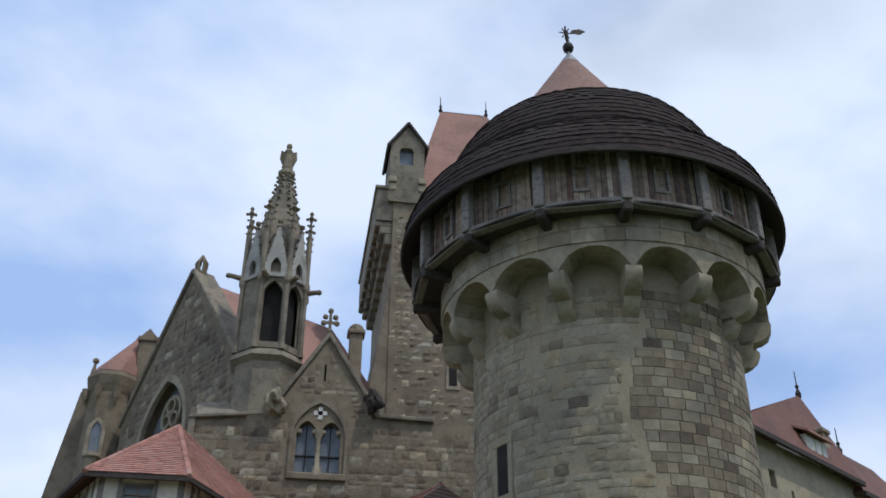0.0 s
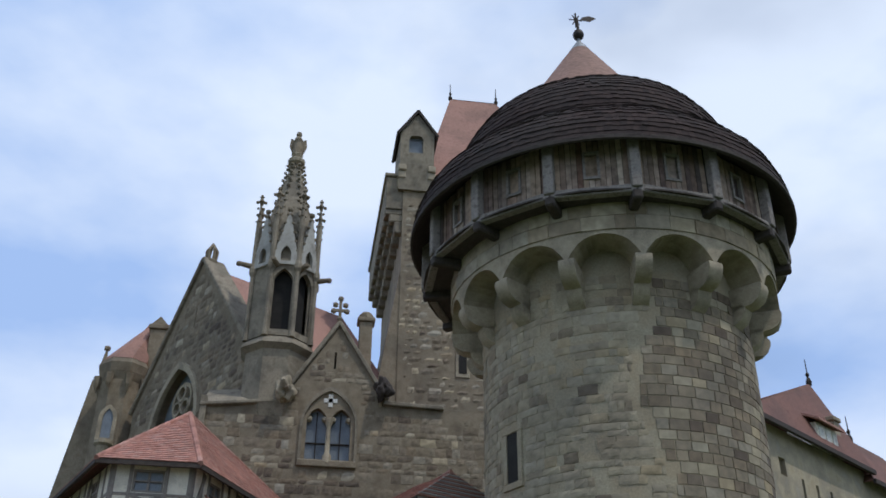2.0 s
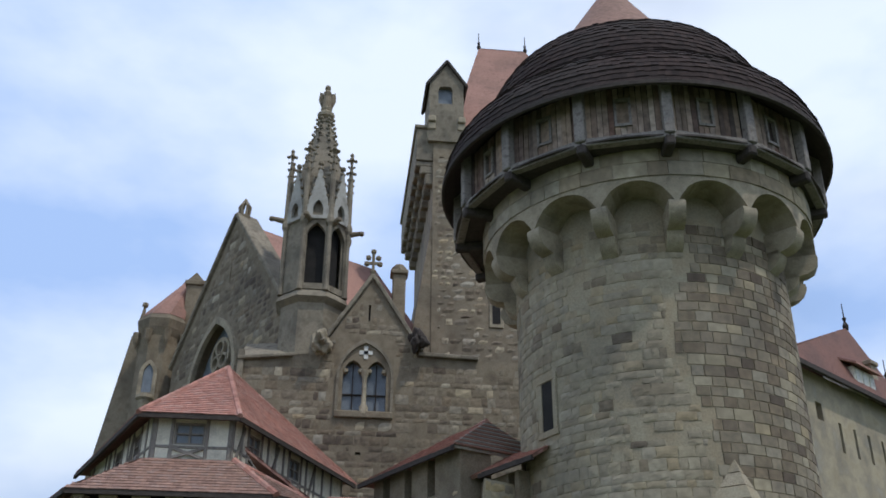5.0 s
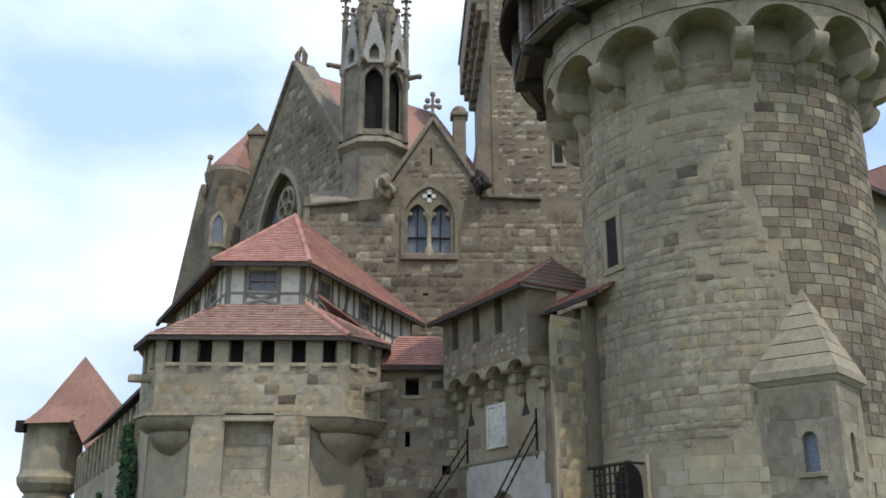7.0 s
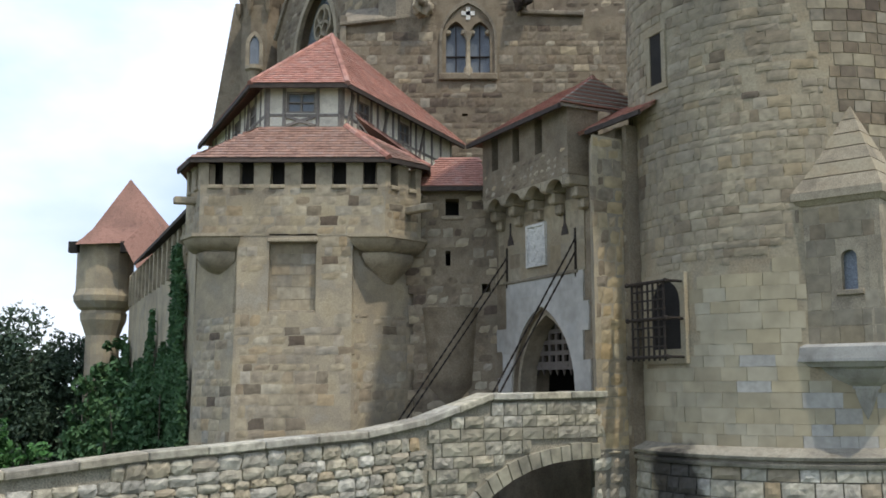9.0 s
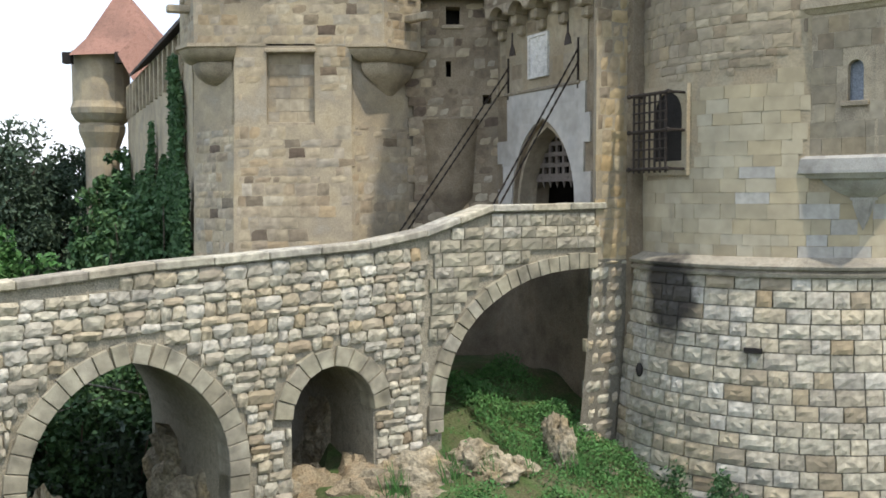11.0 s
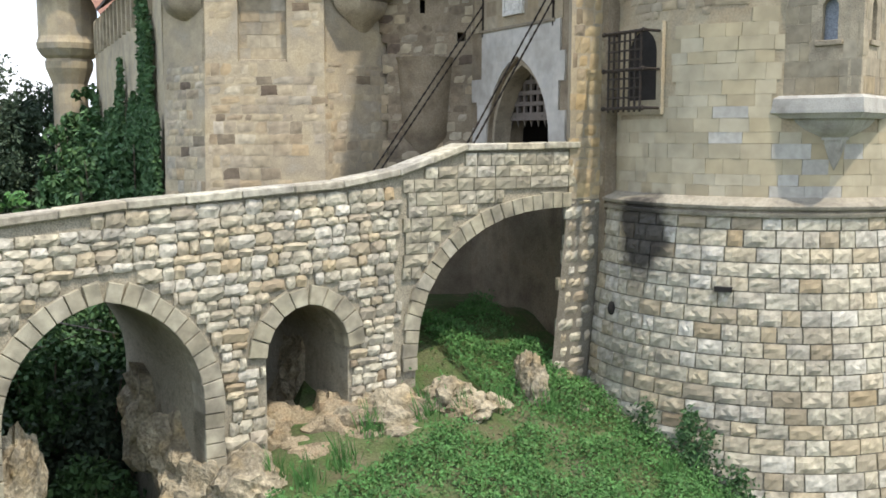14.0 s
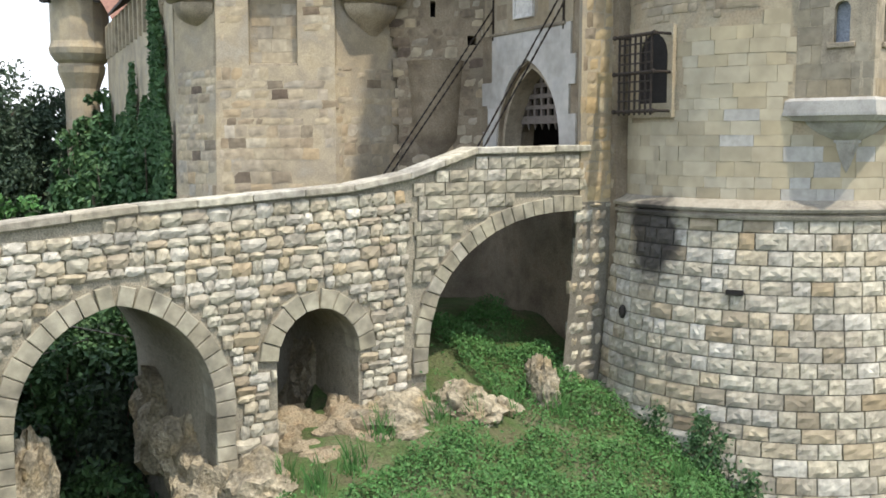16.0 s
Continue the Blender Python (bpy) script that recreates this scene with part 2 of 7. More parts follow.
def add_stain(m, centre, size, amount, color=(0.03, 0.027, 0.025), rough_edge=0.9):
    """A soot or water stain of its own shape: a ragged blot round a point, in metres along x, y and z."""
    t = m.node_tree
    N, K = t.nodes.new, t.links.new
    bsdf = t.nodes["Principled BSDF"]
    src = bsdf.inputs["Base Color"].links[0].from_socket
    geo, mp_, ns = N("ShaderNodeNewGeometry"), N("ShaderNodeMapping"), N("ShaderNodeTexNoise")
    mp_.inputs["Location"].default_value = tuple(-c / s for c, s in zip(centre, size))
    mp_.inputs["Scale"].default_value = tuple(1 / s for s in size)
    ns.inputs["Scale"].default_value, ns.inputs["Detail"].default_value = 2.2, 6
    ln, add, mr, mx = N("ShaderNodeVectorMath"), N("ShaderNodeMath"), N("ShaderNodeMapRange"), N("ShaderNodeMix")
    ln.operation = "LENGTH"
    add.operation = "MULTIPLY_ADD"
    add.inputs[1].default_value = rough_edge
    mr.inputs["From Min"].default_value, mr.inputs["From Max"].default_value = 1.5, 1.15
    mr.inputs["To Max"].default_value = amount
    mx.data_type = "RGBA"
    mx.inputs[7].default_value = (*color, 1)
    K(geo.outputs["Position"], mp_.inputs["Vector"])
    K(geo.outputs["Position"], ns.inputs["Vector"])
    K(mp_.outputs[0], ln.inputs[0])
    K(ns.outputs["Fac"], add.inputs[0])
    K(ln.outputs["Value"], add.inputs[2])
    K(add.outputs[0], mr.inputs["Value"])
    K(mr.outputs[0], mx.inputs["Factor"])
    K(src, mx.inputs[6])
    K(mx.outputs[2], bsdf.inputs["Base Color"])
    return m


def with_soot(m):
    add_stain(m, (4.75, 20.75, 5.0), (0.75, 0.75, 0.95), 0.9)
    return add_stain(m, (4.65, 20.95, 6.6), (0.22, 0.22, 0.9), 0.55, (0.07, 0.065, 0.06))


M_BASE_P = with_soot(material("tower_base_block", PALE, scale=7, fine=60, bump=0.5, pieces=True, vary=0.3, stain=0.3, stain_scale=1.1))
M_BASE = with_soot(material("tower_base_mortar", [(0.22, 0.20, 0.155), (0.29, 0.265, 0.21)], scale=5, bump=0.4))
M_LEDGE = with_soot(material("ledge_stone", [(0.266, 0.237, 0.180), (0.323, 0.294, 0.228), (0.218, 0.190, 0.142)], scale=4, fine=60, bump=0.25, stain=0.4, stain_scale=1.5))
with_soot(M_SHAFT_P)
M_LOW_P = with_soot(material("smooth_tower_ashlar", LOWSHAFT, scale=2.5, fine=45, bump=0.25, pieces=True, vary=0.14, stain=0.22, stain_scale=0.7, stain_color=(0.14, 0.12, 0.085)))


# ---- builders ----
def part(name, bm, mat, parent=None, label="", smooth=False):
    """One mesh object out of a bmesh, under a thing or a part."""
    bmesh.ops.recalc_face_normals(bm, faces=bm.faces)
    me = bpy.data.meshes.new(name)
    bm.to_mesh(me)
    bm.free()
    me.materials.append(mat)
    if smooth:
        me.polygons.foreach_set("use_smooth", [True] * len(me.polygons))
        me.set_sharp_from_angle(angle=radians(35))
    ob = new(name, me)
    if parent:
        ob.parent = parent
        ob.matrix_parent_inverse = parent.matrix_basis.inverted()
    if label:
        tagged(ob, label)
    return ob


def thing(name, loc, label, category, group="", kind=""):
    e = new(name)
    e.matrix_basis = Matrix.Translation(loc)
    e.empty_display_size = 0.3
    return tagged(e, label, category, group, kind)


def box(bm, x0, x1, y0, y1, z0, z1, m=None, bev=0.0):
    r = bmesh.ops.create_cube(bm, size=1.0)
    vs = r["verts"]
    for v in vs:
        v.co = Vector(((x0 + x1) / 2 + v.co.x * (x1 - x0), (y0 + y1) / 2 + v.co.y * (y1 - y0), (z0 + z1) / 2 + v.co.z * (z1 - z0)))
    if bev:
        es = list({e for v in vs for e in v.link_edges})
        vs = list({v for f in bmesh.ops.bevel(bm, geom=es, offset=bev, segments=1, affect="EDGES")["faces"] for v in f.verts} | {v for v in vs if v.is_valid})
    if m is not None:
        for v in vs:
            v.co = m @ v.co
    return bm


def prism(bm, poly, z0, z1, top=None):
    """An upright prism over a plan polygon; top: the polygon at z1 if it differs."""
    top = top or poly
    a = [bm.verts.new((x, y, z0)) for x, y in poly]
    b = [bm.verts.new((x, y, z1)) for x, y in top]
    n = len(poly)
    bm.faces.new(list(reversed(a)))
    bm.faces.new(b)
    for i in range(n):
        bm.faces.new((a[i], a[(i + 1) % n], b[(i + 1) % n], b[i]))
    return bm


def solid(bm, verts, faces):
    vs = [bm.verts.new(v) for v in verts]
    for f in faces:
        bm.faces.new([vs[i] for i in f])
    return bm


def lathe(bm, cx, cy, prof, n=64, a0=0.0, a1=360.0, closed=True):
    """A body of revolution from (radius, z) pairs."""
    full = abs(a1 - a0) >= 359.9
    cnt = n if full else n + 1
    rings = []
    for r, z in prof:
        rings.append([bm.verts.new((cx + r * math.cos(radians(a0 + (a1 - a0) * i / n)), cy + r * math.sin(radians(a0 + (a1 - a0) * i / n)), z)) for i in range(cnt)])
    for p, q in zip(rings, rings[1:]):
        for i in range(n):
            j = (i + 1) % cnt
            bm.faces.new((p[i], p[j], q[j], q[i]))
    if closed and full:
        bm.faces.new(list(reversed(rings[0])))
        bm.faces.new(rings[-1])
    return bm


def panel(bm, outer, holes, thick, m):
    """A slab in the local x, z plane with holes through it, its face at y=0 and its back at y=thick, set in place by m."""
    edges = []
    for loop in (outer, *holes):
        vs = [bm.verts.new((x, 0, z)) for x, z in loop]
        edges += [bm.edges.new((vs[i], vs[(i + 1) % len(vs)])) for i in range(len(vs))]
    faces = [f for f in bmesh.ops.triangle_fill(bm, use_beauty=True, use_dissolve=False, edges=edges)["geom"] if isinstance(f, bmesh.types.BMFace)]
    ex = bmesh.ops.extrude_face_region(bm, geom=faces)["geom"]
    back = [g for g in ex if isinstance(g, bmesh.types.BMVert)]
    for v in back:
        v.co.y += thick
    seen = {v for f in faces for v in f.verts} | set(back)
    for v in seen:
        v.co = m @ v.co
    return bm


def rect(x0, x1, z0, z1):
    return [(x0, z0), (x1, z0), (x1, z1), (x0, z1)]


def pointed(x0, x1, z0, zs, zt, n=8):
    """The outline of a pointed arch: jambs to zs, apex at zt."""
    w, h = (x1 - x0) / 2, zt - zs
    c = (x0 + x1) / 2
    pts = [(x0, z0), (x1, z0)]
    r = (w * w + h * h) / (2 * w)
    a = math.asin(min(1, h / r))
    for i in range(n + 1):
        pts.append((x1 - r + r * math.cos(a * i / n), zs + r * math.sin(a * i / n)))
    for i in range(n - 1, -1, -1):
        pts.append((x0 + r - r * math.cos(a * i / n), zs + r * math.sin(a * i / n)))
    return pts


def rounded(x0, x1, z0, zs, n=10, rise=None):
    """The outline of a round or segmental arch: jambs to zs."""
    c, w = (x0 + x1) / 2, (x1 - x0) / 2
    rise = w if rise is None else rise
    return [(x0, z0), (x1, z0)] + [(c + w * math.cos(math.pi * i / n), zs + rise * math.sin(math.pi * i / n)) for i in range(n + 1)]


def on_wall(p, w):
    """A frame on a wall: x along w, y into the wall (away from the viewer), z up, origin at p (plan) and z = 0."""
    w = Vector((w[0], w[1])).normalized()
    n = Vector((-w.y, w.x))
    return Matrix(((w.x, n.x, 0, p[0]), (w.y, n.y, 0, p[1]), (0, 0, 1, 0), (0, 0, 0, 1)))


def tube(bm, p, q, r, n=6, r2=None):
    p, q = Vector(p), Vector(q)
    m = Matrix.Translation((p + q) / 2) @ (q - p).to_track_quat("Z", "Y").to_matrix().to_4x4()
    bmesh.ops.create_cone(bm, cap_ends=True, segments=n, radius1=r, radius2=r if r2 is None else r2, depth=(q - p).length, matrix=m)
    return bm


def beam(bm, p, q, w, h, up=(0, 0, 1), bev=0.0):
    """A squared beam from p to q, w across and h along up."""
    p, q = Vector(p), Vector(q)
    d = (q - p).normalized()
    s = d.cross(Vector(up)).normalized()
    u = s.cross(d)
    m = Matrix(((d.x, s.x, u.x, 0), (d.y, s.y, u.y, 0), (d.z, s.z, u.z, 0), (0, 0, 0, 1)))
    m.translation = (p + q) / 2
    ln = (q - p).length
    return box(bm, -ln / 2, ln / 2, -w / 2, w / 2, -h / 2, h / 2, m, bev)


def joined(name, verts, faces, mat, parent, label=""):
    me = bpy.data.meshes.new(name)
    me.from_pydata(verts, [], faces)
    me.materials.append(mat)
    ob = new(name, me)
    if parent:
        ob.parent = parent
        if parent.parent is None:
            ob.matrix_parent_inverse = parent.matrix_basis.inverted()
    return tagged(ob, label, kind="stuff")


def BM():
    return bmesh.new()

# ---- ground: one sheet, a moat below the viewer's bank ----
def ground_z(x, y):
    z = 1.5 + 0.28 * (y - 18) - (0.28 * x if x > 0 else -0.10 * x)
    z = max(-0.6, min(z, 2.6))
    if x < -2.6 and y > 14:
        z = min(z, 1.2 - 0.75 * (abs(x) - 2.6))
        z = max(z, -1.8)
    d = math.hypot(x, y)
    bank = 5.4 - max(0.0, d - 3.0) * 0.46
    z = max(z, bank)
    if x > 4:
        z = max(z - 0.05 * (x - 4), -0.5)
    far = max(0.0, min(1.0, (d - 60) / 200))
    z = z * (1 - far) + 1.0 * far
    if d < 60:
        z += 0.16 * noise.noise((x * 0.7, y * 0.7, 0)) + 0.05 * noise.noise((x * 2.7, y * 2.7, 3))
    return z


def axis(lo, hi, fine_lo, fine_hi, step):
    a = list(np.arange(fine_lo, fine_hi + 0.01, step))
    s, v = step, fine_hi
    while v < hi:
        s *= 1.35
        v += s
        a.append(v)
    s, v = step, fine_lo
    while v > lo:
        s *= 1.35
        v -= s
        a.insert(0, v)
    return a


def make_ground():
    xs, ys = axis(-1500, 1500, -16, 16, 0.4), axis(-1500, 1500, 4, 30, 0.4)
    bm = BM()
    g = [[bm.verts.new((x, y, ground_z(x, y))) for x in xs] for y in ys]
    for j in range(len(ys) - 1):
        for i in range(len(xs) - 1):
            bm.faces.new((g[j][i], g[j][i + 1], g[j + 1][i + 1], g[j + 1][i]))
    tagged(part("ground", bm, M_GROUND, smooth=True), "uneven earth of the overgrown castle moat", "ground", kind="structure")


make_ground()

# ---- round tower ----
TX, TY, TR = 7.85, 22.68, 3.42
tower = thing("round_tower", (TX, TY, 0), "big round sandstone gate tower with timber hoarding and conical roof", "tower")
bm = BM()
lathe(bm, TX, TY, [(4.28, -0.8), (4.02, 1.2), (3.78, 3.4), (3.60, 5.42)], 72)
base = part("base", bm, M_BASE, tower, "battered base of pale rock-faced blocks", smooth=True)
bm = BM()
lathe(bm, TX, TY, [(3.60, 5.40), (3.72, 5.42), (3.74, 5.49), (3.66, 5.51), (3.66, 5.54), (3.74, 5.57), (3.76, 5.63), (3.70, 5.68), (3.58, 5.71), (3.42, 5.80)], 72)
part("ledge", bm, M_LEDGE, tower, "moulded stone ledge", smooth=True)
bm = BM()
lathe(bm, TX, TY, [(TR - 0.006, 5.7), (TR - 0.006, 19.3)], 72)
shaft = part("shaft", bm, M_SHAFT, tower, "weathered sandstone shaft with patches of flush render", smooth=True)

# collar carried on arched corbels
CR = 4.22
NB = 15
B0 = radians(262.4)
def collar():
    bm = BM()
    # arch soffits: outer skin cut by round arches between brackets
    seg = 12
    outer_low, outer_top, inner_low = [], [], []
    for b in range(NB):
        for i in range(seg):
            u = i / seg
            a = B0 + 2 * math.pi * (b + u) / NB
            h = 0.10 if (u < 0.06 or u > 0.94) else 0.62 * math.sqrt(max(0, 1 - ((u - 0.5) / 0.45) ** 2)) + 0.10
            z = 18.05 + h
            ca, sa_ = math.cos(a), math.sin(a)
            outer_low.append(bm.verts.new((TX + CR * ca, TY + CR * sa_, z)))
            outer_top.append(bm.verts.new((TX + (CR + 0.03) * ca, TY + (CR + 0.03) * sa_, 19.62)))
            inner_low.append(bm.verts.new((TX + (TR - 0.05) * ca, TY + (TR - 0.05) * sa_, z - 0.02)))
    n = len(outer_low)
    for i in range(n):
        j = (i + 1) % n
        bm.faces.new((outer_low[i], outer_low[j], outer_top[j], outer_top[i]))
        bm.faces.new((inner_low[i], inner_low[j], outer_low[j], outer_low[i]))
    bm.faces.new(outer_top)
    return part("collar", bm, M_DRESSED, tower, "projecting stone collar on round arches")


COLLAR = collar()
for b in range(NB):
    a = B0 + 2 * math.pi * b / NB
    d = Vector((math.cos(a), math.sin(a), 0))
    m = Matrix.Translation((TX, TY, 0)) @ Matrix.Rotation(a, 4, "Z")
    bm = BM()
    for r0, r1, z0, z1 in ((3.3, 3.74, 17.30, 17.78), (3.3, 4.24, 17.72, 18.22)):
        # quarter-round nose in the radial plane
        pr = [(r0, z1), (r1 - 0.02, z1), (r1, z1 - 0.10), (r1 - 0.02, z1 - 0.2), (r1 - 0.12, z0 + 0.10), (r1 - 0.3, z0), (r0, z0 - 0.1)]
        k = len(pr)
        va = [bm.verts.new(m @ Vector((r, -0.19, z))) for r, z in pr]
        vb = [bm.verts.new(m @ Vector((r, 0.19, z))) for r, z in pr]
        bm.faces.new(va)
        bm.faces.new(list(reversed(vb)))
        for i in range(k):
            bm.faces.new((va[i], va[(i + 1) % k], vb[(i + 1) % k], vb[i]))
    part("corbel", bm, M_DRESSED, tower, "rounded two-step stone corbel", smooth=True)

# timber hoarding
HX, HY = 7.68, 22.74      # the timber work sits a little off the shaft's axis
HR, HZ0, HZ1 = 4.74, 19.62, 21.15
NH = 15
H0 = radians(23.0)
for b in range(NH):
    a, a2 = H0 + 2 * math.pi * b / NH, H0 + 2 * math.pi * (b + 1) / NH
    p, q = Vector((HX + HR * math.cos(a), HY + HR * math.sin(a), 0)), Vector((HX + HR * math.cos(a2), HY + HR * math.sin(a2), 0))
    z0, z1 = Vector((0, 0, HZ0)), Vector((0, 0, HZ1))
    bm = BM()
    beam(bm, p + z0, q + z0, 0.22, 0.2, bev=0.02)
    part("sill_beam", bm, M_POST, tower)
    bm = BM()
    o = Vector((math.cos(a), math.sin(a), 0)) * 0.05
    beam(bm, p + z0 + o, p + z1 + o, 0.25, 0.22, up=(math.cos(a), math.sin(a), 0), bev=0.02)
    part("post", bm, M_POST, tower)
    bm = BM()
    r_in, r_out = Vector((math.cos(a), math.sin(a), 0)) * -0.9, Vector((math.cos(a), math.sin(a), 0)) * 0.12
    beam(bm, p + r_in + Vector((0, 0, HZ0 - 0.17)), p + r_out + Vector((0, 0, HZ0 - 0.17)), 0.24, 0.26, bev=0.04)
    part("joist", bm, M_BLACKWOOD, tower)
    # boards with a small hatch in the middle of each bay
    w = (q - p).normalized()
    ln = (q - p).length
    inn = Vector((w.y, -w.x, 0)) * -1.0
    nb = 13
    for i in range(nb):
        s0, s1 = 0.12 + (ln - 0.24) * i / nb, 0.12 + (ln - 0.24) * (i + 1) / nb - 0.012
        if 5 <= i <= 7:
            spans = [(0.05, 0.42), (1.15, 1.5)]
        else:
            spans = [(0.05, 1.5)]
        for za, zb in spans:
            off = 0.06 + random.uniform(-0.015, 0.02)
            c = p + w * (s0 + s1) / 2 - Vector((math.cos((a + a2) / 2), math.sin((a + a2) / 2), 0)) * off
            bm = BM()
            beam(bm, c + Vector((0, 0, HZ0 + za)), c + Vector((0, 0, HZ0 + zb)), 0.03, s1 - s0, up=w)
            part("board", bm, M_WOOD, tower)
    c = (p + q) / 2
    rad = Vector((math.cos((a + a2) / 2), math.sin((a + a2) / 2), 0))
    hw = (ln - 0.24) * 3 / nb / 2
    bm = BM()
    for za, zb, s0, s1 in ((0.40, 0.47, -hw, hw), (1.10, 1.17, -hw, hw), (0.47, 1.10, -hw, -hw + 0.06), (0.47, 1.10, hw - 0.06, hw)):
        m = on_wall((c - rad * 0.02)[:2], (w.x, w.y))
        box(bm, s0, s1, -0.02, 0.08, HZ0 + za, HZ0 + zb, m)
    part("hatch_frame", bm, M_POST, tower)
    bm = BM()
    box(bm, -hw + 0.05, hw - 0.05, 0.09, 0.12, HZ0 + 0.45, HZ0 + 1.12, on_wall((c - rad * 0.02)[:2], (w.x, w.y)))
    part("hatch", bm, M_WOOD, tower, "small wooden shutter hatch")
# drum added behind the boards, its near-black colour standing for the shade inside
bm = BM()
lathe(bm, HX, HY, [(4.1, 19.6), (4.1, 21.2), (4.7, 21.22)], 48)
part("inner_wall", bm, M_SHADE, tower)
bm = BM()
lathe(bm, HX, HY, [(4.0, 19.56), (4.83, 19.56), (4.83, 19.60), (4.0, 19.60)], 48, closed=False)
part("walkway", bm, M_BLACKWOOD, tower, "dark timber walkway floor")

# skirt roof, dome and cone
def shingled(name, prof, label, seed):
    """A round shingled roof: a smooth shell under courses of thin shingles with uneven butts."""
    rnd = random.Random(seed)
    bm = BM()
    lathe(bm, HX, HY, prof, 72, closed=False)
    shell = part(name, bm, M_SHINGLE, tower, label, smooth=True)
    ds = [0.0]
    for (r0, z0), (r1, z1) in zip(prof, prof[1:]):
        ds.append(ds[-1] + math.hypot(r1 - r0, z1 - z0))
    at = lambda d: (float(np.interp(d, ds, [p[0] for p in prof])), float(np.interp(d, ds, [p[1] for p in prof])))
    V, Fc = [], []
    d = 0.0
    while d < ds[-1] - 0.1:
        (r0, z0), (r1, z1) = at(d), at(min(d + 0.24, ds[-1]))
        tl = math.hypot(r1 - r0, z1 - z0) or 1.0
        nr, nz = (z1 - z0) / tl, -(r1 - r0) / tl
        n = max(24, int(2 * math.pi * r0 / 0.17))
        ph = rnd.random()
        for i in range(n):
            a0, a1 = 2 * math.pi * (i + ph) / n, 2 * math.pi * (i + ph + 0.94) / n
            lift, dz = 0.03 + rnd.uniform(0, 0.015), rnd.uniform(-0.025, 0.015)
            k = len(V)
            for a, r, z, h in ((a0, r0, z0 + dz, lift), (a1, r0, z0 + dz, lift), (a1, r1, z1, 0.008), (a0, r1, z1, 0.008), (a0, r0, z0 + dz, 0.0), (a1, r0, z0 + dz, 0.0)):
                V.append((HX + (r + nr * h) * math.cos(a), HY + (r + nr * h) * math.sin(a), z + nz * h))
            Fc += [(k, k + 1, k + 2, k + 3), (k + 4, k + 5, k + 1, k)]
        d += 0.17
    joined("shingles", V, Fc, M_SHINGLE, shell, "dark brown wooden shingles in courses")


shingled("skirt_roof", [(5.18, 20.80), (5.1, 21.3), (4.9, 21.8), (4.6, 22.15), (4.2, 22.4), (3.9, 22.5)], "dark brown flared shingled skirt roof", 81)
shingled("dome_roof", [(3.98, 22.4), (3.94, 22.85), (3.76, 23.5), (3.4, 24.1), (2.75, 24.6), (1.8, 24.9)], "dark brown shingled dome roof", 82)
bm = BM()
lathe(bm, HX, HY, [(4.55, 21.24), (5.16, 20.72), (5.22, 20.74), (5.22, 20.84), (4.6, 21.4)], 72, closed=False)
part("eave_soffit", bm, M_BLACKWOOD, tower, "dark boarded soffit under the eave", smooth=True)
CX, CY = 7.57, 22.74
bm = BM()
lathe(bm, CX, CY, [(2.35, 24.5), (1.15, 26.5), (0.12, 28.2)], 48)
part("cone_roof", bm, M_TILE_BROWN, tower, "red-brown tiled cone", smooth=True)
bm = BM()
lathe(bm, CX, CY, [(0.34, 27.85), (0.2, 28.1), (0.07, 28.3), (0.06, 28.42)], 16)
part("lead_cap", bm, M_LEAD, tower, "grey lead cap", smooth=True)
bm = BM()
lathe(bm, CX, CY, [(0.06, 28.40), (0.15, 28.48), (0.18, 28.6), (0.14, 28.72), (0.05, 28.78), (0.035, 29.3)], 16)
part("finial", bm, M_IRON, tower, smooth=True)
for k in range(7):
    a = radians(200 + 24 * k)
    p = Vector((CX + 2.1 * math.cos(a), CY + 2.1 * math.sin(a), 24.85))
    bm = BM()
    tube(bm, p, p + Vector((0.2 * math.cos(a), 0.2 * math.sin(a), 0.16)), 0.02)
    part("roof_hook", bm, M_IRON, tower)

# ---- bridge ----
BW = Vector((0.84, 0.54)).normalized()
BP = Vector((3.3, 21.7))
BN = Vector((-BW.y, BW.x))
MB = on_wall(BP, BW)      # x along the bridge, y into it
bridge = thing("stone_bridge", (-1.4, 18.7, 1.5), "pale rubble-stone arched bridge with coped parapet over the moat", "bridge")
SPAN1 = pointed(-11.75, -8.41, -3.0, 2.3, 4.27, 10)
SPAN2 = rounded(-7.2, -5.5, -3.0, 2.95, 12, rise=0.92)
SPAN3 = [(-3.95, -1.0), (0.15, -1.0), (0.15, 5.44), (-0.6, 5.43), (-1.2, 5.38), (-1.75, 5.27), (-2.3, 5.07), (-2.85, 4.77), (-3.3, 4.4), (-3.65, 3.9), (-3.87, 3.3), (-3.95, 2.6)]
TOPL = [(-18.0, 5.25), (-11.83, 5.72), (-9.65, 5.92), (-5.6, 6.16), (-4.35, 6.36), (-2.75, 6.85), (0.3, 6.87)]
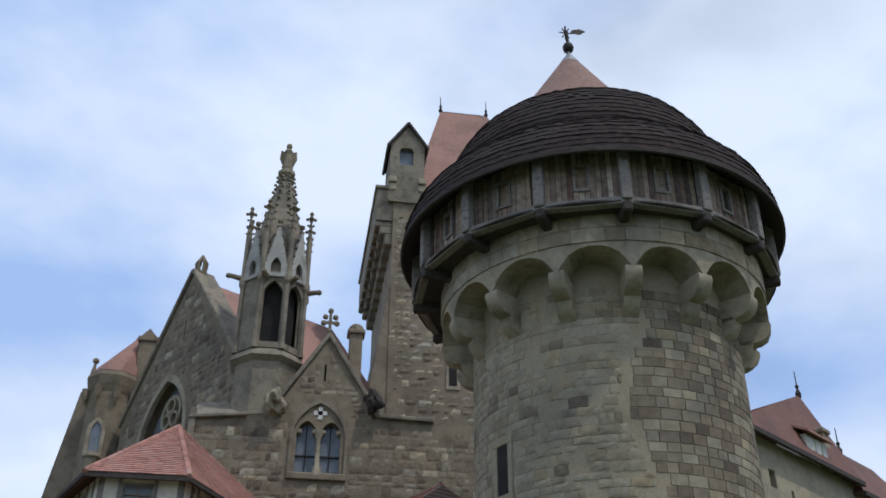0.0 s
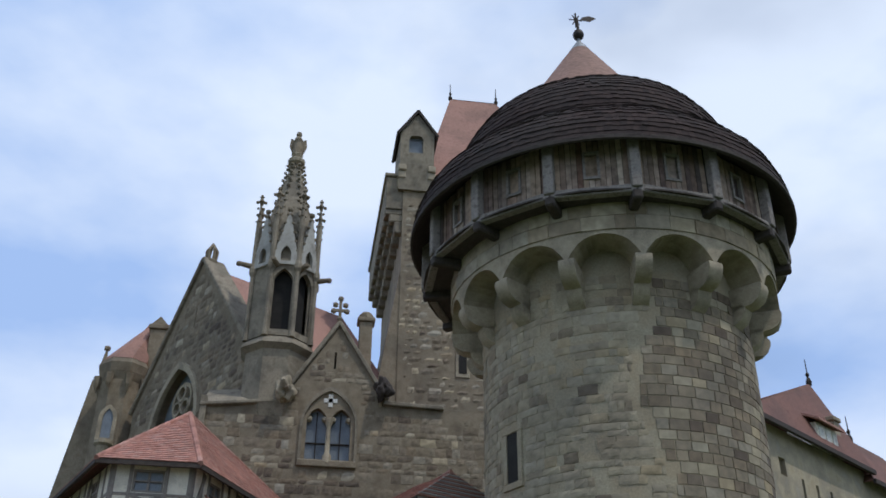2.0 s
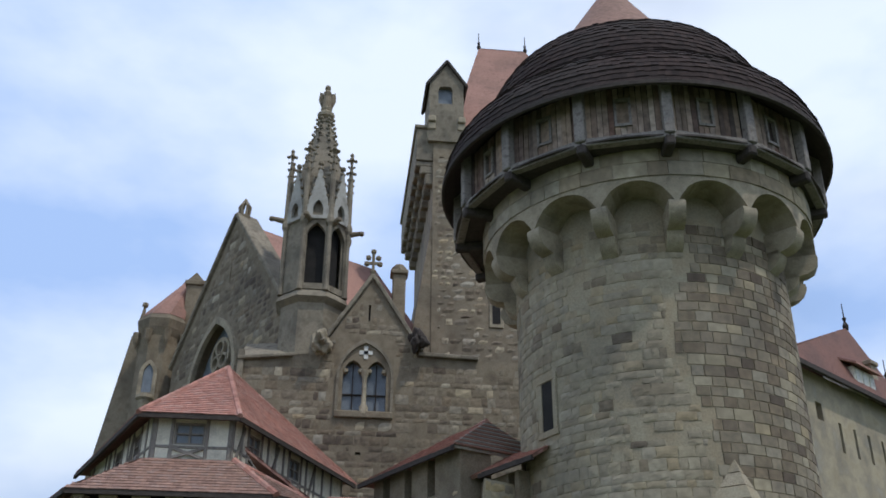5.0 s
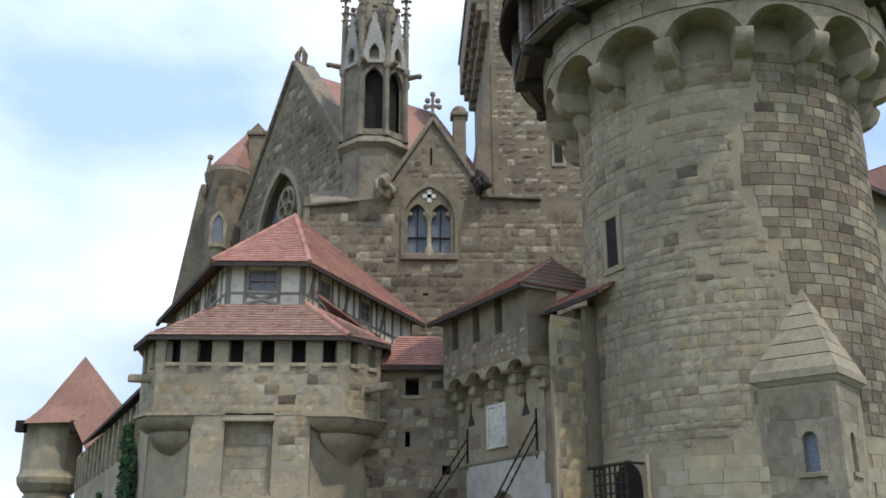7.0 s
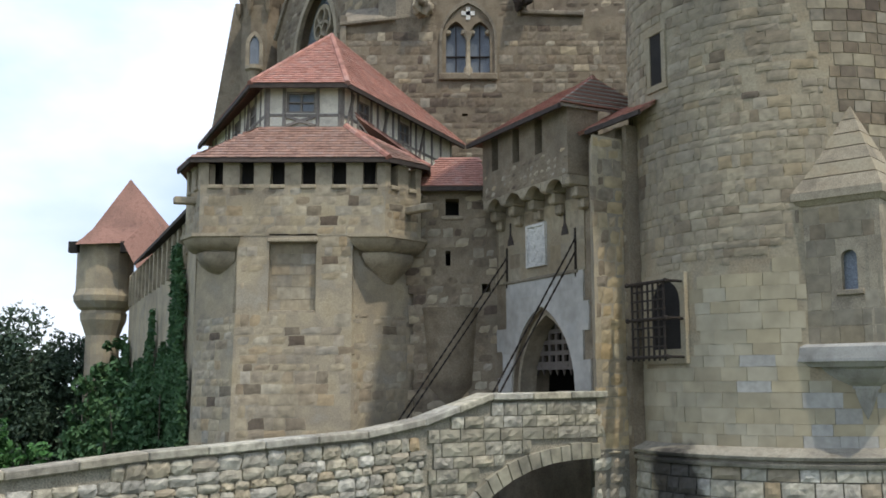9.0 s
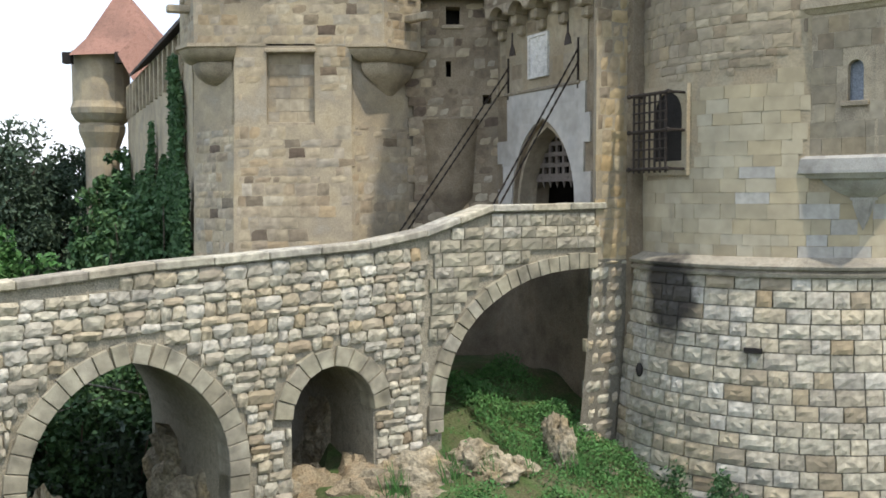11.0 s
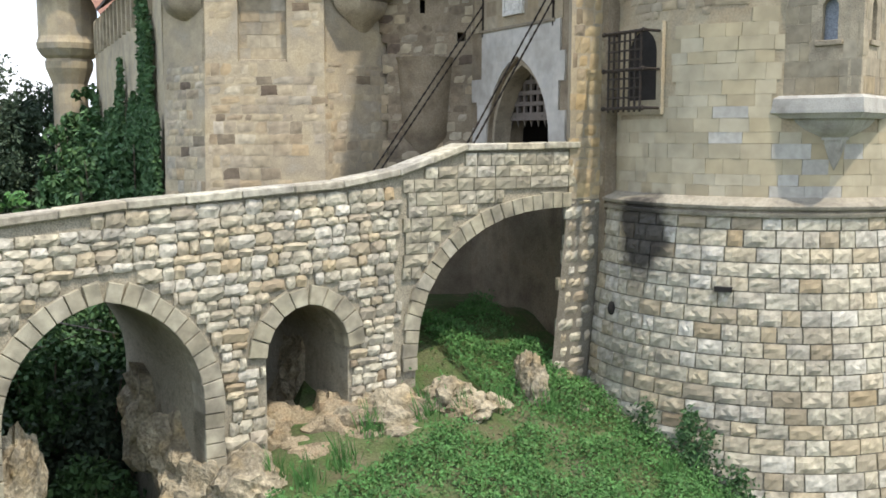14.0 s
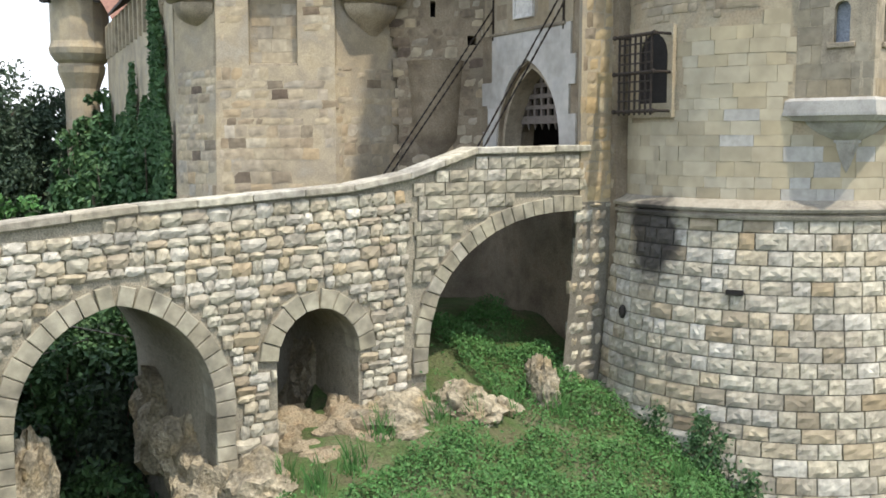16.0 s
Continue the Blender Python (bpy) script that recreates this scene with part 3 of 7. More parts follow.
def bridge_body():
    out = [(-18.0, -3.2), (-3.95, -3.2), (-3.95, 2.6), (-3.87, 3.3), (-3.65, 3.9), (-3.3, 4.4), (-2.85, 4.77), (-2.3, 5.07), (-1.75, 5.27), (-1.2, 5.38), (-0.6, 5.43), (0.15, 5.44), (0.3, 5.44)]
    deck = [(x, z - 0.95) for x, z in TOPL]
    bm = BM()
    panel(bm, out + list(reversed(deck)), [SPAN1, SPAN2], 4.6, MB @ Matrix.Translation((0, 0.06, 0)))
    body = part("body", bm, M_MORTAR_WARM, bridge, "rubble masonry pierced by three arches")
    for y0, y1 in ((0.06, 0.5),):
        bm = BM()
        panel(bm, [(x, z - 0.97) for x, z in TOPL] + [(x, z - 0.14) for x, z in reversed(TOPL)], [], y1 - y0, MB @ Matrix.Translation((0, y0, 0)))
        part("parapet", bm, M_MORTAR_WARM, bridge)
    return body


BODY = bridge_body()

# weathervane on the cone
bm = BM()
zt = 29.22
tube(bm, (CX - 0.05, CY, zt - 0.3), (CX - 0.05, CY, zt + 0.28), 0.03)
for k in range(6):
    a = math.pi * k / 3
    tube(bm, (CX - 0.05, CY, zt), (CX - 0.05 + 0.22 * math.cos(a), CY, zt + 0.22 * math.sin(a)), 0.022)
solid(bm, [(CX + 0.1, CY - 0.015, zt + 0.02), (CX + 0.42, CY - 0.015, zt + 0.0), (CX + 0.62, CY - 0.015, zt + 0.16), (CX + 0.40, CY - 0.015, zt + 0.22), (CX + 0.16, CY - 0.015, zt + 0.14),
           (CX + 0.1, CY + 0.015, zt + 0.02), (CX + 0.42, CY + 0.015, zt + 0.0), (CX + 0.62, CY + 0.015, zt + 0.16), (CX + 0.40, CY + 0.015, zt + 0.22), (CX + 0.16, CY + 0.015, zt + 0.14)],
      [(0, 1, 2, 3, 4), (9, 8, 7, 6, 5), (0, 5, 6, 1), (1, 6, 7, 2), (2, 7, 8, 3), (3, 8, 9, 4), (4, 9, 5, 0)])
part("weathervane", bm, M_IRON, tower, "black iron star and pennant weathervane")


def radial(a, r, z):
    return Vector((TX + r * math.cos(radians(a)), TY + r * math.sin(radians(a)), z))


def on_tower(a, r):
    """A frame on the tower: x along the wall to the right, y into it, z up."""
    p = radial(a, r, 0)
    return on_wall((p.x, p.y), (-math.sin(radians(a)), math.cos(radians(a))))


# tall window in the shaft
m = on_tower(205.0, TR)
bm = BM()
for x0, x1, z0, z1 in ((-0.34, -0.2, 13.6, 14.75), (0.2, 0.34, 13.6, 14.75), (-0.36, 0.36, 14.75, 14.9), (-0.36, 0.36, 13.45, 13.6)):
    box(bm, x0, x1, -0.03, 0.3, z0, z1, m, 0.01)
win = part("window", bm, M_SHAFT, tower, "narrow stone-framed window opening")
# near-black sheet: the window's inner shade put into colour
bm = BM()
box(bm, -0.2, 0.2, 0.0, 0.05, 13.6, 14.75, m)
part("dark_opening", bm, M_SHADE, win)

# iron cage over a window
m = on_tower(206.0, TR)
bm = BM()
panel(bm, rect(-0.72, 0.66, 7.45, 9.35), [rounded(-0.42, 0.5, 7.75, 8.75, 8)], 0.12, m @ Matrix.Translation((0, -0.035, 0)))
win = part("barred_window", bm, M_SHAFT, tower, "arched window behind an iron cage")
# near-black sheet painting the shade behind the cage
bm = BM()
box(bm, -0.45, 0.53, 0.0, 0.06, 7.75, 9.25, m)
part("dark_opening", bm, M_SHADE, win)
for z in (7.58, 8.38, 9.16):
    bm = BM()
    tube(bm, m @ Vector((-0.78, -0.42, z)), m @ Vector((0.62, -0.42, z)), 0.038, 8)
    for x in (-0.74, 0.58):
        tube(bm, m @ Vector((x, -0.45, z)), m @ Vector((x, 0.05, z)), 0.03, 8)
        bmesh.ops.create_icosphere(bm, subdivisions=1, radius=0.06, matrix=m @ Matrix.Translation((x, -0.46, z)))
    part("cage_rail", bm, M_IRON, win, "black wrought-iron cage rail")
for i in range(7):
    x = -0.62 + 1.08 * i / 6
    bm = BM()
    tube(bm, m @ Vector((x, -0.42, 7.5)), m @ Vector((x, -0.42, 9.2)), 0.026, 6)
    part("upright_bar", bm, M_IRON, win)
for z in (7.8, 8.0, 8.2, 8.58, 8.78, 8.98):
    bm = BM()
    tube(bm, m @ Vector((-0.66, -0.42, z)), m @ Vector((0.5, -0.42, z)), 0.02, 6)
    part("cross_bar", bm, M_IRON, win)

# corner oriel with stone pyramid roof
O = Vector((8.22, 18.35))
PL, PR = Vector((7.08, 19.4)), Vector((9.2, 19.5))
back = Vector((8.3, 21.2))
oriel = None
poly = [tuple(PL), tuple(O), tuple(PR), tuple(back)]
mo = on_wall(PL, O - PL)
bm = BM()
ln = (O - PL).length
panel(bm, rect(0, ln, 7.78, 10.55), [rounded(0.78, 1.08, 8.8, 9.42, 8)], 0.25, mo)
oriel = part("corner_oriel", bm, M_DRESSED, tower, "square corner oriel of smooth ashlar")
mo2 = on_wall(O, PR - O)
bm = BM()
panel(bm, rect(0, (PR - O).length, 7.78, 10.55), [rounded(0.5, 0.8, 8.8, 9.42, 8)], 0.25, mo2)
part("side_wall", bm, M_DRESSED, oriel)
for mm, c in ((mo, 0.93), (mo2, 0.65)):
    bm = BM()
    box(bm, c - 0.17, c + 0.17, 0.14, 0.17, 8.75, 9.64, mm)
    part("window_pane", bm, M_GLASS, oriel, "window pane with pale sky reflection in its colour")
    bm = BM()
    box(bm, c - 0.26, c + 0.26, -0.05, 0.1, 8.70, 8.80, mm, 0.01)
    part("window_sill", bm, M_DRESSED, oriel)
def grown(poly, d):
    c = Vector((sum(p[0] for p in poly) / len(poly), sum(p[1] for p in poly) / len(poly)))
    return [tuple(Vector(p) + (Vector(p) - c).normalized() * d) for p in poly]
bm = BM()
prism(bm, grown(poly, 0.04), 10.5, 10.6, grown(poly, 0.13))
prism(bm, grown(poly, 0.17), 10.6, 10.76)
part("cornice", bm, M_DRESSED, oriel)
g = grown(poly, 0.15)
tip = Vector((8.16, 19.25, 12.55))
for k in range(6):
    f0, f1 = k / 6, (k + 1) / 6 - (0.012 if k < 5 else 0.01)
    lo = [tuple(Vector(p).lerp(tip.to_2d(), f0 + 0.006)) for p in g]
    hi = [tuple(Vector(p).lerp(tip.to_2d(), f1)) for p in g]
    bm = BM()
    prism(bm, lo, 10.76 + 1.79 * f0, 10.76 + 1.79 * f1, hi)
    part("roof_course", bm, M_SHAFT if k % 2 else M_DRESSED, oriel, "weathered stone course of the pyramid roof")
bm = BM()
prism(bm, grown(poly, 0.13), 7.72, 7.78, grown(poly, 0.05))
prism(bm, grown(poly, 0.16), 7.50, 7.72, grown(poly, 0.13))
prism(bm, grown(poly, 0.18), 7.44, 7.50)
part("corbel_ledge", bm, M_CONSOLE, oriel, "moulded pale stone ledge")
bm = BM()
prism(bm, grown(poly, 0.02), 7.34, 7.44, grown(poly, 0.13))
part("corbel_moulding", bm, M_CONSOLE, oriel)
FOOT = Vector((8.16, 19.4))
def tier(f):
    return [tuple(FOOT + (Vector(p) - FOOT) * f) for p in poly[:3]] + [(8.3, 20.8)]
bowl = ((7.36, 0.86), (7.30, 0.84), (7.22, 0.78), (7.13, 0.68), (7.05, 0.56), (6.98, 0.42))
for (za, fa), (zb, fb) in zip(bowl, bowl[1:]):
    bm = BM()
    prism(bm, tier(fb), zb, za, tier(fa))
    part("corbel_tier", bm, M_CONSOLE, oriel)
bm = BM()
prism(bm, tier(0.40), 6.92, 6.98)
for (za, fa), (zb, fb) in zip(((6.92, 0.36), (6.8, 0.33), (6.6, 0.26), (6.46, 0.2)), ((6.8, 0.33), (6.6, 0.26), (6.46, 0.2), (6.2, 0.05))):
    prism(bm, tier(fb), zb, za, tier(fa))
part("console_bracket", bm, M_CONSOLE, oriel, "small tapering stone bracket")
# slot and hole are near-black solids that paint a recess's shade
bm = BM()
m = on_tower(242.2, 3.78)
box(bm, -0.17, 0.17, -0.075, 0.1, 3.92, 4.02, m)
part("drain_slot", bm, M_SHADE, base)
m = on_tower(201.7, 3.86)
bm = BM()
bmesh.ops.create_icosphere(bm, subdivisions=2, radius=0.13, matrix=m @ Matrix.Translation((0, -0.04, 3.26)) @ Matrix.Diagonal((0.7, 0.6, 1.2, 1)))
part("hole", bm, M_SHADE, base)

# quoin pier between bridge and tower
pier = thing("corner_pier", (3.7, 22.2, 0), "stepped stone pier between bridge and tower", "pier")
bm = BM()
prism(bm, [(2.75, 21.33), (3.66, 21.92), (5.3, 23.6), (3.4, 24.2)], -0.4, 5.62, [(3.32, 21.70), (4.16, 22.24), (5.3, 23.6), (3.5, 24.2)])
pier_low = part("lower_pier", bm, M_MORTAR_PALE, pier)
bm = BM()
prism(bm, [(3.34, 21.72), (4.2, 22.26), (5.3, 23.6), (3.55, 23.6)], 5.6, 12.6)
pier_up = part("upper_pier", bm, M_SAND, pier)

# ---- roofs and tiles ----
def plane_frame(a, b, c):
    """A frame in the plane of a, b (eave) and c: x along the eave, y up the slope, z out."""
    a, b, c = Vector(a), Vector(b), Vector(c)
    x = (b - a).normalized()
    z = x.cross(c - a).normalized()
    if z.z < 0:
        z = -z
    y = z.cross(x)
    m = Matrix(((x.x, y.x, z.x, a.x), (x.y, y.y, z.y, a.y), (x.z, y.z, z.z, a.z), (0, 0, 0, 1)))
    return m


def inside(p, poly):
    x, y = p
    r = False
    for i in range(len(poly)):
        (x0, y0), (x1, y1) = poly[i], poly[i - 1]
        if (y0 > y) != (y1 > y) and x < (x1 - x0) * (y - y0) / (y1 - y0) + x0:
            r = not r
    return r


def roof_face(pts, mat, parent, tw=0.2, th=0.17, name="roof", label="", tiles=True, thick=0.06):
    """One plane of a roof: a slab, with rows of overlapping tiles laid on it. pts: eave left, eave right, then on round."""
    m = plane_frame(pts[0], pts[1], pts[2])
    inv = m.inverted()
    loc = [(inv @ Vector(p))[:2] for p in pts]
    bm = BM()
    a = [bm.verts.new(m @ Vector((x, y, 0))) for x, y in loc]
    b = [bm.verts.new(m @ Vector((x, y, -thick))) for x, y in loc]
    bm.faces.new(a)
    bm.faces.new(list(reversed(b)))
    for i in range(len(a)):
        bm.faces.new((a[i], b[i], b[(i + 1) % len(a)], a[(i + 1) % len(a)]))
    slab = part(name, bm, M_TILE_OLD if mat in (M_TILE, M_TILE_BROWN) else mat, parent, label)
    if not tiles:
        return slab
    V, Fc = [], []
    y1 = max(p[1] for p in loc)
    x0, x1 = min(p[0] for p in loc), max(p[0] for p in loc)
    row = 0
    y = 0.0
    while y < y1:
        x = x0 - tw * (0.5 if row % 2 else 0)
        while x < x1:
            if inside((x + tw / 2, y + th / 2), loc):
                k = len(V)
                lift = 0.028 + random.uniform(0, 0.008)
                w = tw - 0.008
                dx = random.uniform(-0.004, 0.004)
                ya = y - 0.025 + random.uniform(-0.008, 0.008)
                for (px, py, pz) in ((x, ya, lift), (x + w, ya, lift), (x + w, y + th, 0.012), (x, y + th, 0.012), (x, ya, lift - 0.02), (x + w, ya, lift - 0.02)):
                    V.append(tuple(m @ Vector((px + dx, py, pz))))
                Fc += [(k, k + 1, k + 2, k + 3), (k + 4, k + 5, k + 1, k), (k + 4, k, k + 3), (k + 5, k + 2, k + 1)]
            x += tw
        y += th
        row += 1
    joined("roof_tiles", V, Fc, mat, slab, "small red clay tiles in rows")
    return slab


def ridge(p, q, parent, mat, r=0.10, step=0.33):
    """A row of half-round ridge tiles."""
    p, q = Vector(p), Vector(q)
    n = max(1, int((q - p).length / step))
    for i in range(n):
        a, b = p.lerp(q, i / n), p.lerp(q, (i + 1.08) / n)
        bm = BM()
        tube(bm, a, b, r * 1.08, 8, r * 0.92)
        part("ridge_tile", bm, mat, parent, smooth=True)


# ---- bastion with half-timbered house ----
UP = [(-6.5, 26.0), (-1.54, 26.0), (-0.62, 26.95), (-0.62, 31.0), (-7.4, 31.0), (-7.2, 27.3)]
LOW = [(-5.45, 26.02), (-2.4, 26.02), (-0.72, 27.7), (-0.72, 31.0), (-7.2, 31.0), (-6.85, 27.4)]
LOWB = [(-5.6, 25.8), (-2.4, 25.75), (-0.55, 27.6), (-0.55, 31.0), (-7.3, 31.0), (-7.0, 27.3)]
bastion = thing("bastion", (-4, 28, 0), "sandstone corner bastion with battlements and moulded corner corbels", "tower")
def with_niche():
    bm = BM()
    prism(bm, LOWB, -0.5, 8.9, [tuple(Vector(a).lerp(Vector(b), 0.82)) for a, b in zip(LOWB, LOW)])
    mid = [tuple(Vector(a).lerp(Vector(b), 0.82)) for a, b in zip(LOWB, LOW)]
    low = part("lower_wall", bm, M_SAND, bastion, "patched sandstone rubble wall")
    bm = BM()
    prism(bm, [(-5.6, 26.22), (-2.35, 26.22)] + mid[2:], 8.9, 11.0, [(-5.5, 26.22), (-2.4, 26.22)] + LOW[2:])
    part("middle_wall", bm, M_SAND, bastion, "wall with a blocked square window niche")
    for x0, x1 in ((-5.46, -4.62), (-3.36, -2.40)):
        bm = BM()
        prism(bm, [(x0, 25.98), (x1, 25.98), (x1, 26.24), (x0, 26.24)], 8.9, 11.0, [(x0, 26.02), (x1, 26.02), (x1, 26.24), (x0, 26.24)])
        part("niche_jamb", bm, M_SAND, bastion)
    bm = BM()
    prism(bm, [(-4.62, 26.0), (-3.36, 26.0), (-3.36, 26.24), (-4.62, 26.24)], 10.86, 11.0)
    part("niche_lintel", bm, M_SAND, bastion)
    bm = BM()
    box(bm, -4.66, -3.32, 25.94, 26.22, 10.78, 10.88, bev=0.015)
    box(bm, -4.6, -3.38, 25.98, 26.2, 8.86, 8.96, bev=0.015)
    part("niche_frame", bm, M_DRESSED, bastion)
    return low


BLOW = with_niche()
bm = BM()
prism(bm, UP, 10.95, 12.28)
BUP = part("upper_wall", bm, M_SAND, bastion)


def merlons(p, q, z0, z1, n, gap, depth, parent, mat, ends=0.3):
    """Merlons along the wall from p to q with a bevelled cap, gaps between them, sills in the gaps."""
    p, q = Vector(p), Vector(q)
    m = on_wall(p, q - p)
    ln = (q - p).length
    step = ln / n
    for i in range(n + 1):
        x0 = 0.0 if i == 0 else i * step - (step - gap) / 2
        x1 = ln if i == n else i * step + (step - gap) / 2
        if x1 - x0 < 0.08:
            continue
        bm = BM()
        box(bm, x0, x1, 0, depth, z0, z1 - 0.08, m)
        box(bm, x0 - 0.01, x1 + 0.01, -0.035, depth, z1 - 0.08, z1, m, 0.02)
        part("merlon", bm, mat, parent)
    for i in range(n):
        x0, x1 = i * step + (step - gap) / 2, (i + 1) * step - (step - gap) / 2
        bm = BM()
        box(bm, x0 - 0.015, x1 + 0.015, -0.06, depth, z0 - 0.06, z0 + 0.05, m, 0.02)
        part("embrasure_sill", bm, M_DRESSED, parent)


merlons(UP[0], UP[1], 12.28, 12.94, 6, 0.38, 0.4, bastion, M_DRESSED)
merlons(UP[1], UP[2], 12.28, 12.94, 2, 0.28, 0.4, bastion, M_DRESSED)
merlons(UP[2], (-0.62, 28.6), 12.28, 12.94, 2, 0.3, 0.4, bastion, M_DRESSED)
merlons(UP[5], UP[0], 12.28, 12.94, 2, 0.3, 0.4, bastion, M_DRESSED)
# near-black block that paints the shade behind the merlons
bm = BM()
prism(bm, grown(UP, -0.55), 12.3, 13.2)
part("inner_wall", bm, M_SHADE, bastion)


def corner_corbel(pts, z0, z1):
    """A moulded corbel filling the corner between the lower and the upper wall: cyma tiers drawn in towards the wall."""
    c = Vector(pts[-1])
    bm = BM()
    tiers = ((1.0, z1), (1.03, z1), (1.03, z1 - 0.09), (0.97, z1 - 0.11), (0.93, z1 - 0.22), (0.80, z1 - 0.36), (0.62, z1 - 0.42), (0.66, z1 - 0.46), (0.66, z1 - 0.56), (0.58, z1 - 0.74), (0.40, z1 - 0.9), (0.12, z0))
    rings = []
    for f, z in sorted(tiers[1:], key=lambda t: -t[1]):
        rings.append([bm.verts.new((*(c + (Vector(p) - c) * f), z)) for p in pts])
    for a, b in zip(rings, rings[1:]):
        for i in range(len(pts)):
            j = (i + 1) % len(pts)
            bm.faces.new((a[i], a[j], b[j], b[i]))
    bm.faces.new(rings[0])
    bm.faces.new(list(reversed(rings[-1])))
    part("corner_corbel", bm, M_DRESSED, bastion, "moulded corner corbel", smooth=True)


corner_corbel([(-5.35, 25.82), (-6.0, 25.80), (-6.62, 25.86), (-7.08, 26.5), (-7.25, 27.4), (-5.95, 26.9)], 9.95, 11.0)
corner_corbel([(-2.5, 25.82), (-1.47, 25.82), (-0.47, 26.86), (-0.47, 27.9), (-1.5, 27.1)], 9.75, 10.98)
for p, q in (((-6.4, 26.6, 11.98), (-7.25, 26.2, 11.95)), ((-0.95, 26.6, 11.72), (-0.35, 25.85, 11.7))):
    bm = BM()
    beam(bm, p, q, 0.24, 0.2, bev=0.03)
    part("water_spout", bm, M_DRESSED, bastion, "projecting stone water spout")

# skirt roof round the house
EV = [(-6.72, 25.78, 13.03), (-1.45, 25.78, 13.03), (-0.38, 26.85, 13.03), (-0.38, 29.0, 13.03), (-7.45, 27.25, 13.03), (-7.7, 31.0, 13.03)]
HF = [(-5.06, 27.5), (-2.89, 27.5), (0.3, 34.3), (-8.1, 34.0)]   # plan of the house
S1, S2 = (-5.2, 27.42, 14.3), (-2.75, 27.42, 14.3)
roof_face([EV[0], EV[1], S2, S1], M_TILE_BROWN, bastion, name="skirt_roof", label="lower roof of small red tiles")
roof_face([EV[1], EV[2], S2], M_TILE_BROWN, bastion, name="skirt_roof")
roof_face([EV[2], EV[3], (-2.0, 29.2, 14.3), S2], M_TILE_BROWN, bastion, name="skirt_roof")
roof_face([EV[4], EV[0], S1], M_TILE_BROWN, bastion, name="skirt_roof")
roof_face([EV[5], EV[4], S1, (-6.6, 31.0, 14.3)], M_TILE_BROWN, bastion, name="skirt_roof")
ridge(S2, EV[1], bastion, M_TILE)
ridge(S2, EV[2], bastion, M_TILE, 0.07)
bm = BM()
for a, b in ((EV[4], EV[0]), (EV[0], EV[1]), (EV[1], EV[2]), (EV[2], EV[3])):
    beam(bm, Vector(a) + Vector((0, 0.02, -0.07)), Vector(b) + Vector((0, 0.02, -0.07)), 0.07, 0.12)
part("eave_board", bm, M_BLACKWOOD, bastion)

house = thing("half_timbered_house", (-4, 29, 13), "cream plastered half-timbered house with steep red hipped roof", "house")
HZ = (13.0, 15.55)
for (p, q, wins) in ((HF[0], HF[1], [(1.0, 0.42)]), (HF[1], HF[2], [(1.3, 0.34), (3.9, 0.36)]), (HF[3], HF[0], [(3.6, 0.4), (5.6, 0.36)])):
    p, q = Vector(p), Vector(q)
    m = on_wall(p, q - p)
    ln = (q - p).length
    bm = BM()
    panel(bm, rect(0.02, ln - 0.02, HZ[0], HZ[1]), [rect(c - h, c + h, 14.72, 15.36) for c, h in wins], 0.2, m)
    wall = part("plaster_wall", bm, M_PLASTER, house, "cream plaster panels")
    spots = [0.06, ln - 0.06] + [c - h - 0.06 for c, h in wins] + [c + h + 0.06 for c, h in wins]
    if ln > 4:
        spots += [x for x in (0.55, 2.1, 2.6, 3.1, 4.7, 5.3, 5.9, 6.6) if all(abs(x - s) > 0.3 for s in spots)]
    for x in spots:
        bm = BM()
        box(bm, x - 0.05, x + 0.05, -0.03, 0.1, 14.25, HZ[1], m, 0.01)
        part("timber_post", bm, M_BEAM, house)
    for z in (14.3, 14.66):
        bm = BM()
        box(bm, 0, ln, -0.025, 0.1, z - 0.04, z + 0.04, m, 0.01)
        part("timber_rail", bm, M_BEAM, house)
    for c, h in wins:
        bm = BM()
        beam(bm, m @ Vector((c - h, -0.01, 14.34)), m @ Vector((c + h, -0.01, 14.62)), 0.1, 0.08)
        beam(bm, m @ Vector((c + h, -0.012, 14.34)), m @ Vector((c - h, -0.012, 14.62)), 0.1, 0.08)
        part("timber_brace", bm, M_BEAM, house)
        bm = BM()
        panel(bm, rect(c - h, c + h, 14.72, 15.36), [rect(a0, a1, b0, b1) for a0, a1 in ((c - h + 0.06, c - 0.03), (c + 0.03, c + h - 0.06)) for b0, b1 in ((14.78, 15.02), (15.06, 15.30))], 0.08, m @ Matrix.Translation((0, 0.02, 0)))
        w = part("window", bm, M_BEAM, house, "small grey timber casement window")
        bm = BM()
        box(bm, c - h, c + h, 0.1, 0.12, 14.72, 15.36, m)
        part("window_pane", bm, M_GLASS, w)
    if ln > 4:
        for x in (0.2, 2.3, 4.85):
            bm = BM()
            beam(bm, m @ Vector((x, -0.012, 14.3)), m @ Vector((x + 0.42, -0.012, 15.42)), 0.09, 0.08)
            part("timber_brace", bm, M_BEAM, house)
AP = (-3.62, 31.0, 18.3)
E4 = [(-5.45, 27.1, 15.5), (-2.7, 27.1, 15.5), (0.75, 34.4, 15.5), (-8.7, 34.4, 15.5)]
for i, j in ((0, 1), (1, 2), (3, 0), (2, 3)):
    roof_face([E4[i], E4[j], AP], M_TILE, house, name="roof", label="steep red tiled hip", tiles=i != 2)
for i in (0, 1):
    ridge(AP, E4[i], house, M_TILE, 0.09)
ridge(AP, E4[2], house, M_TILE, 0.06)
bm = BM()
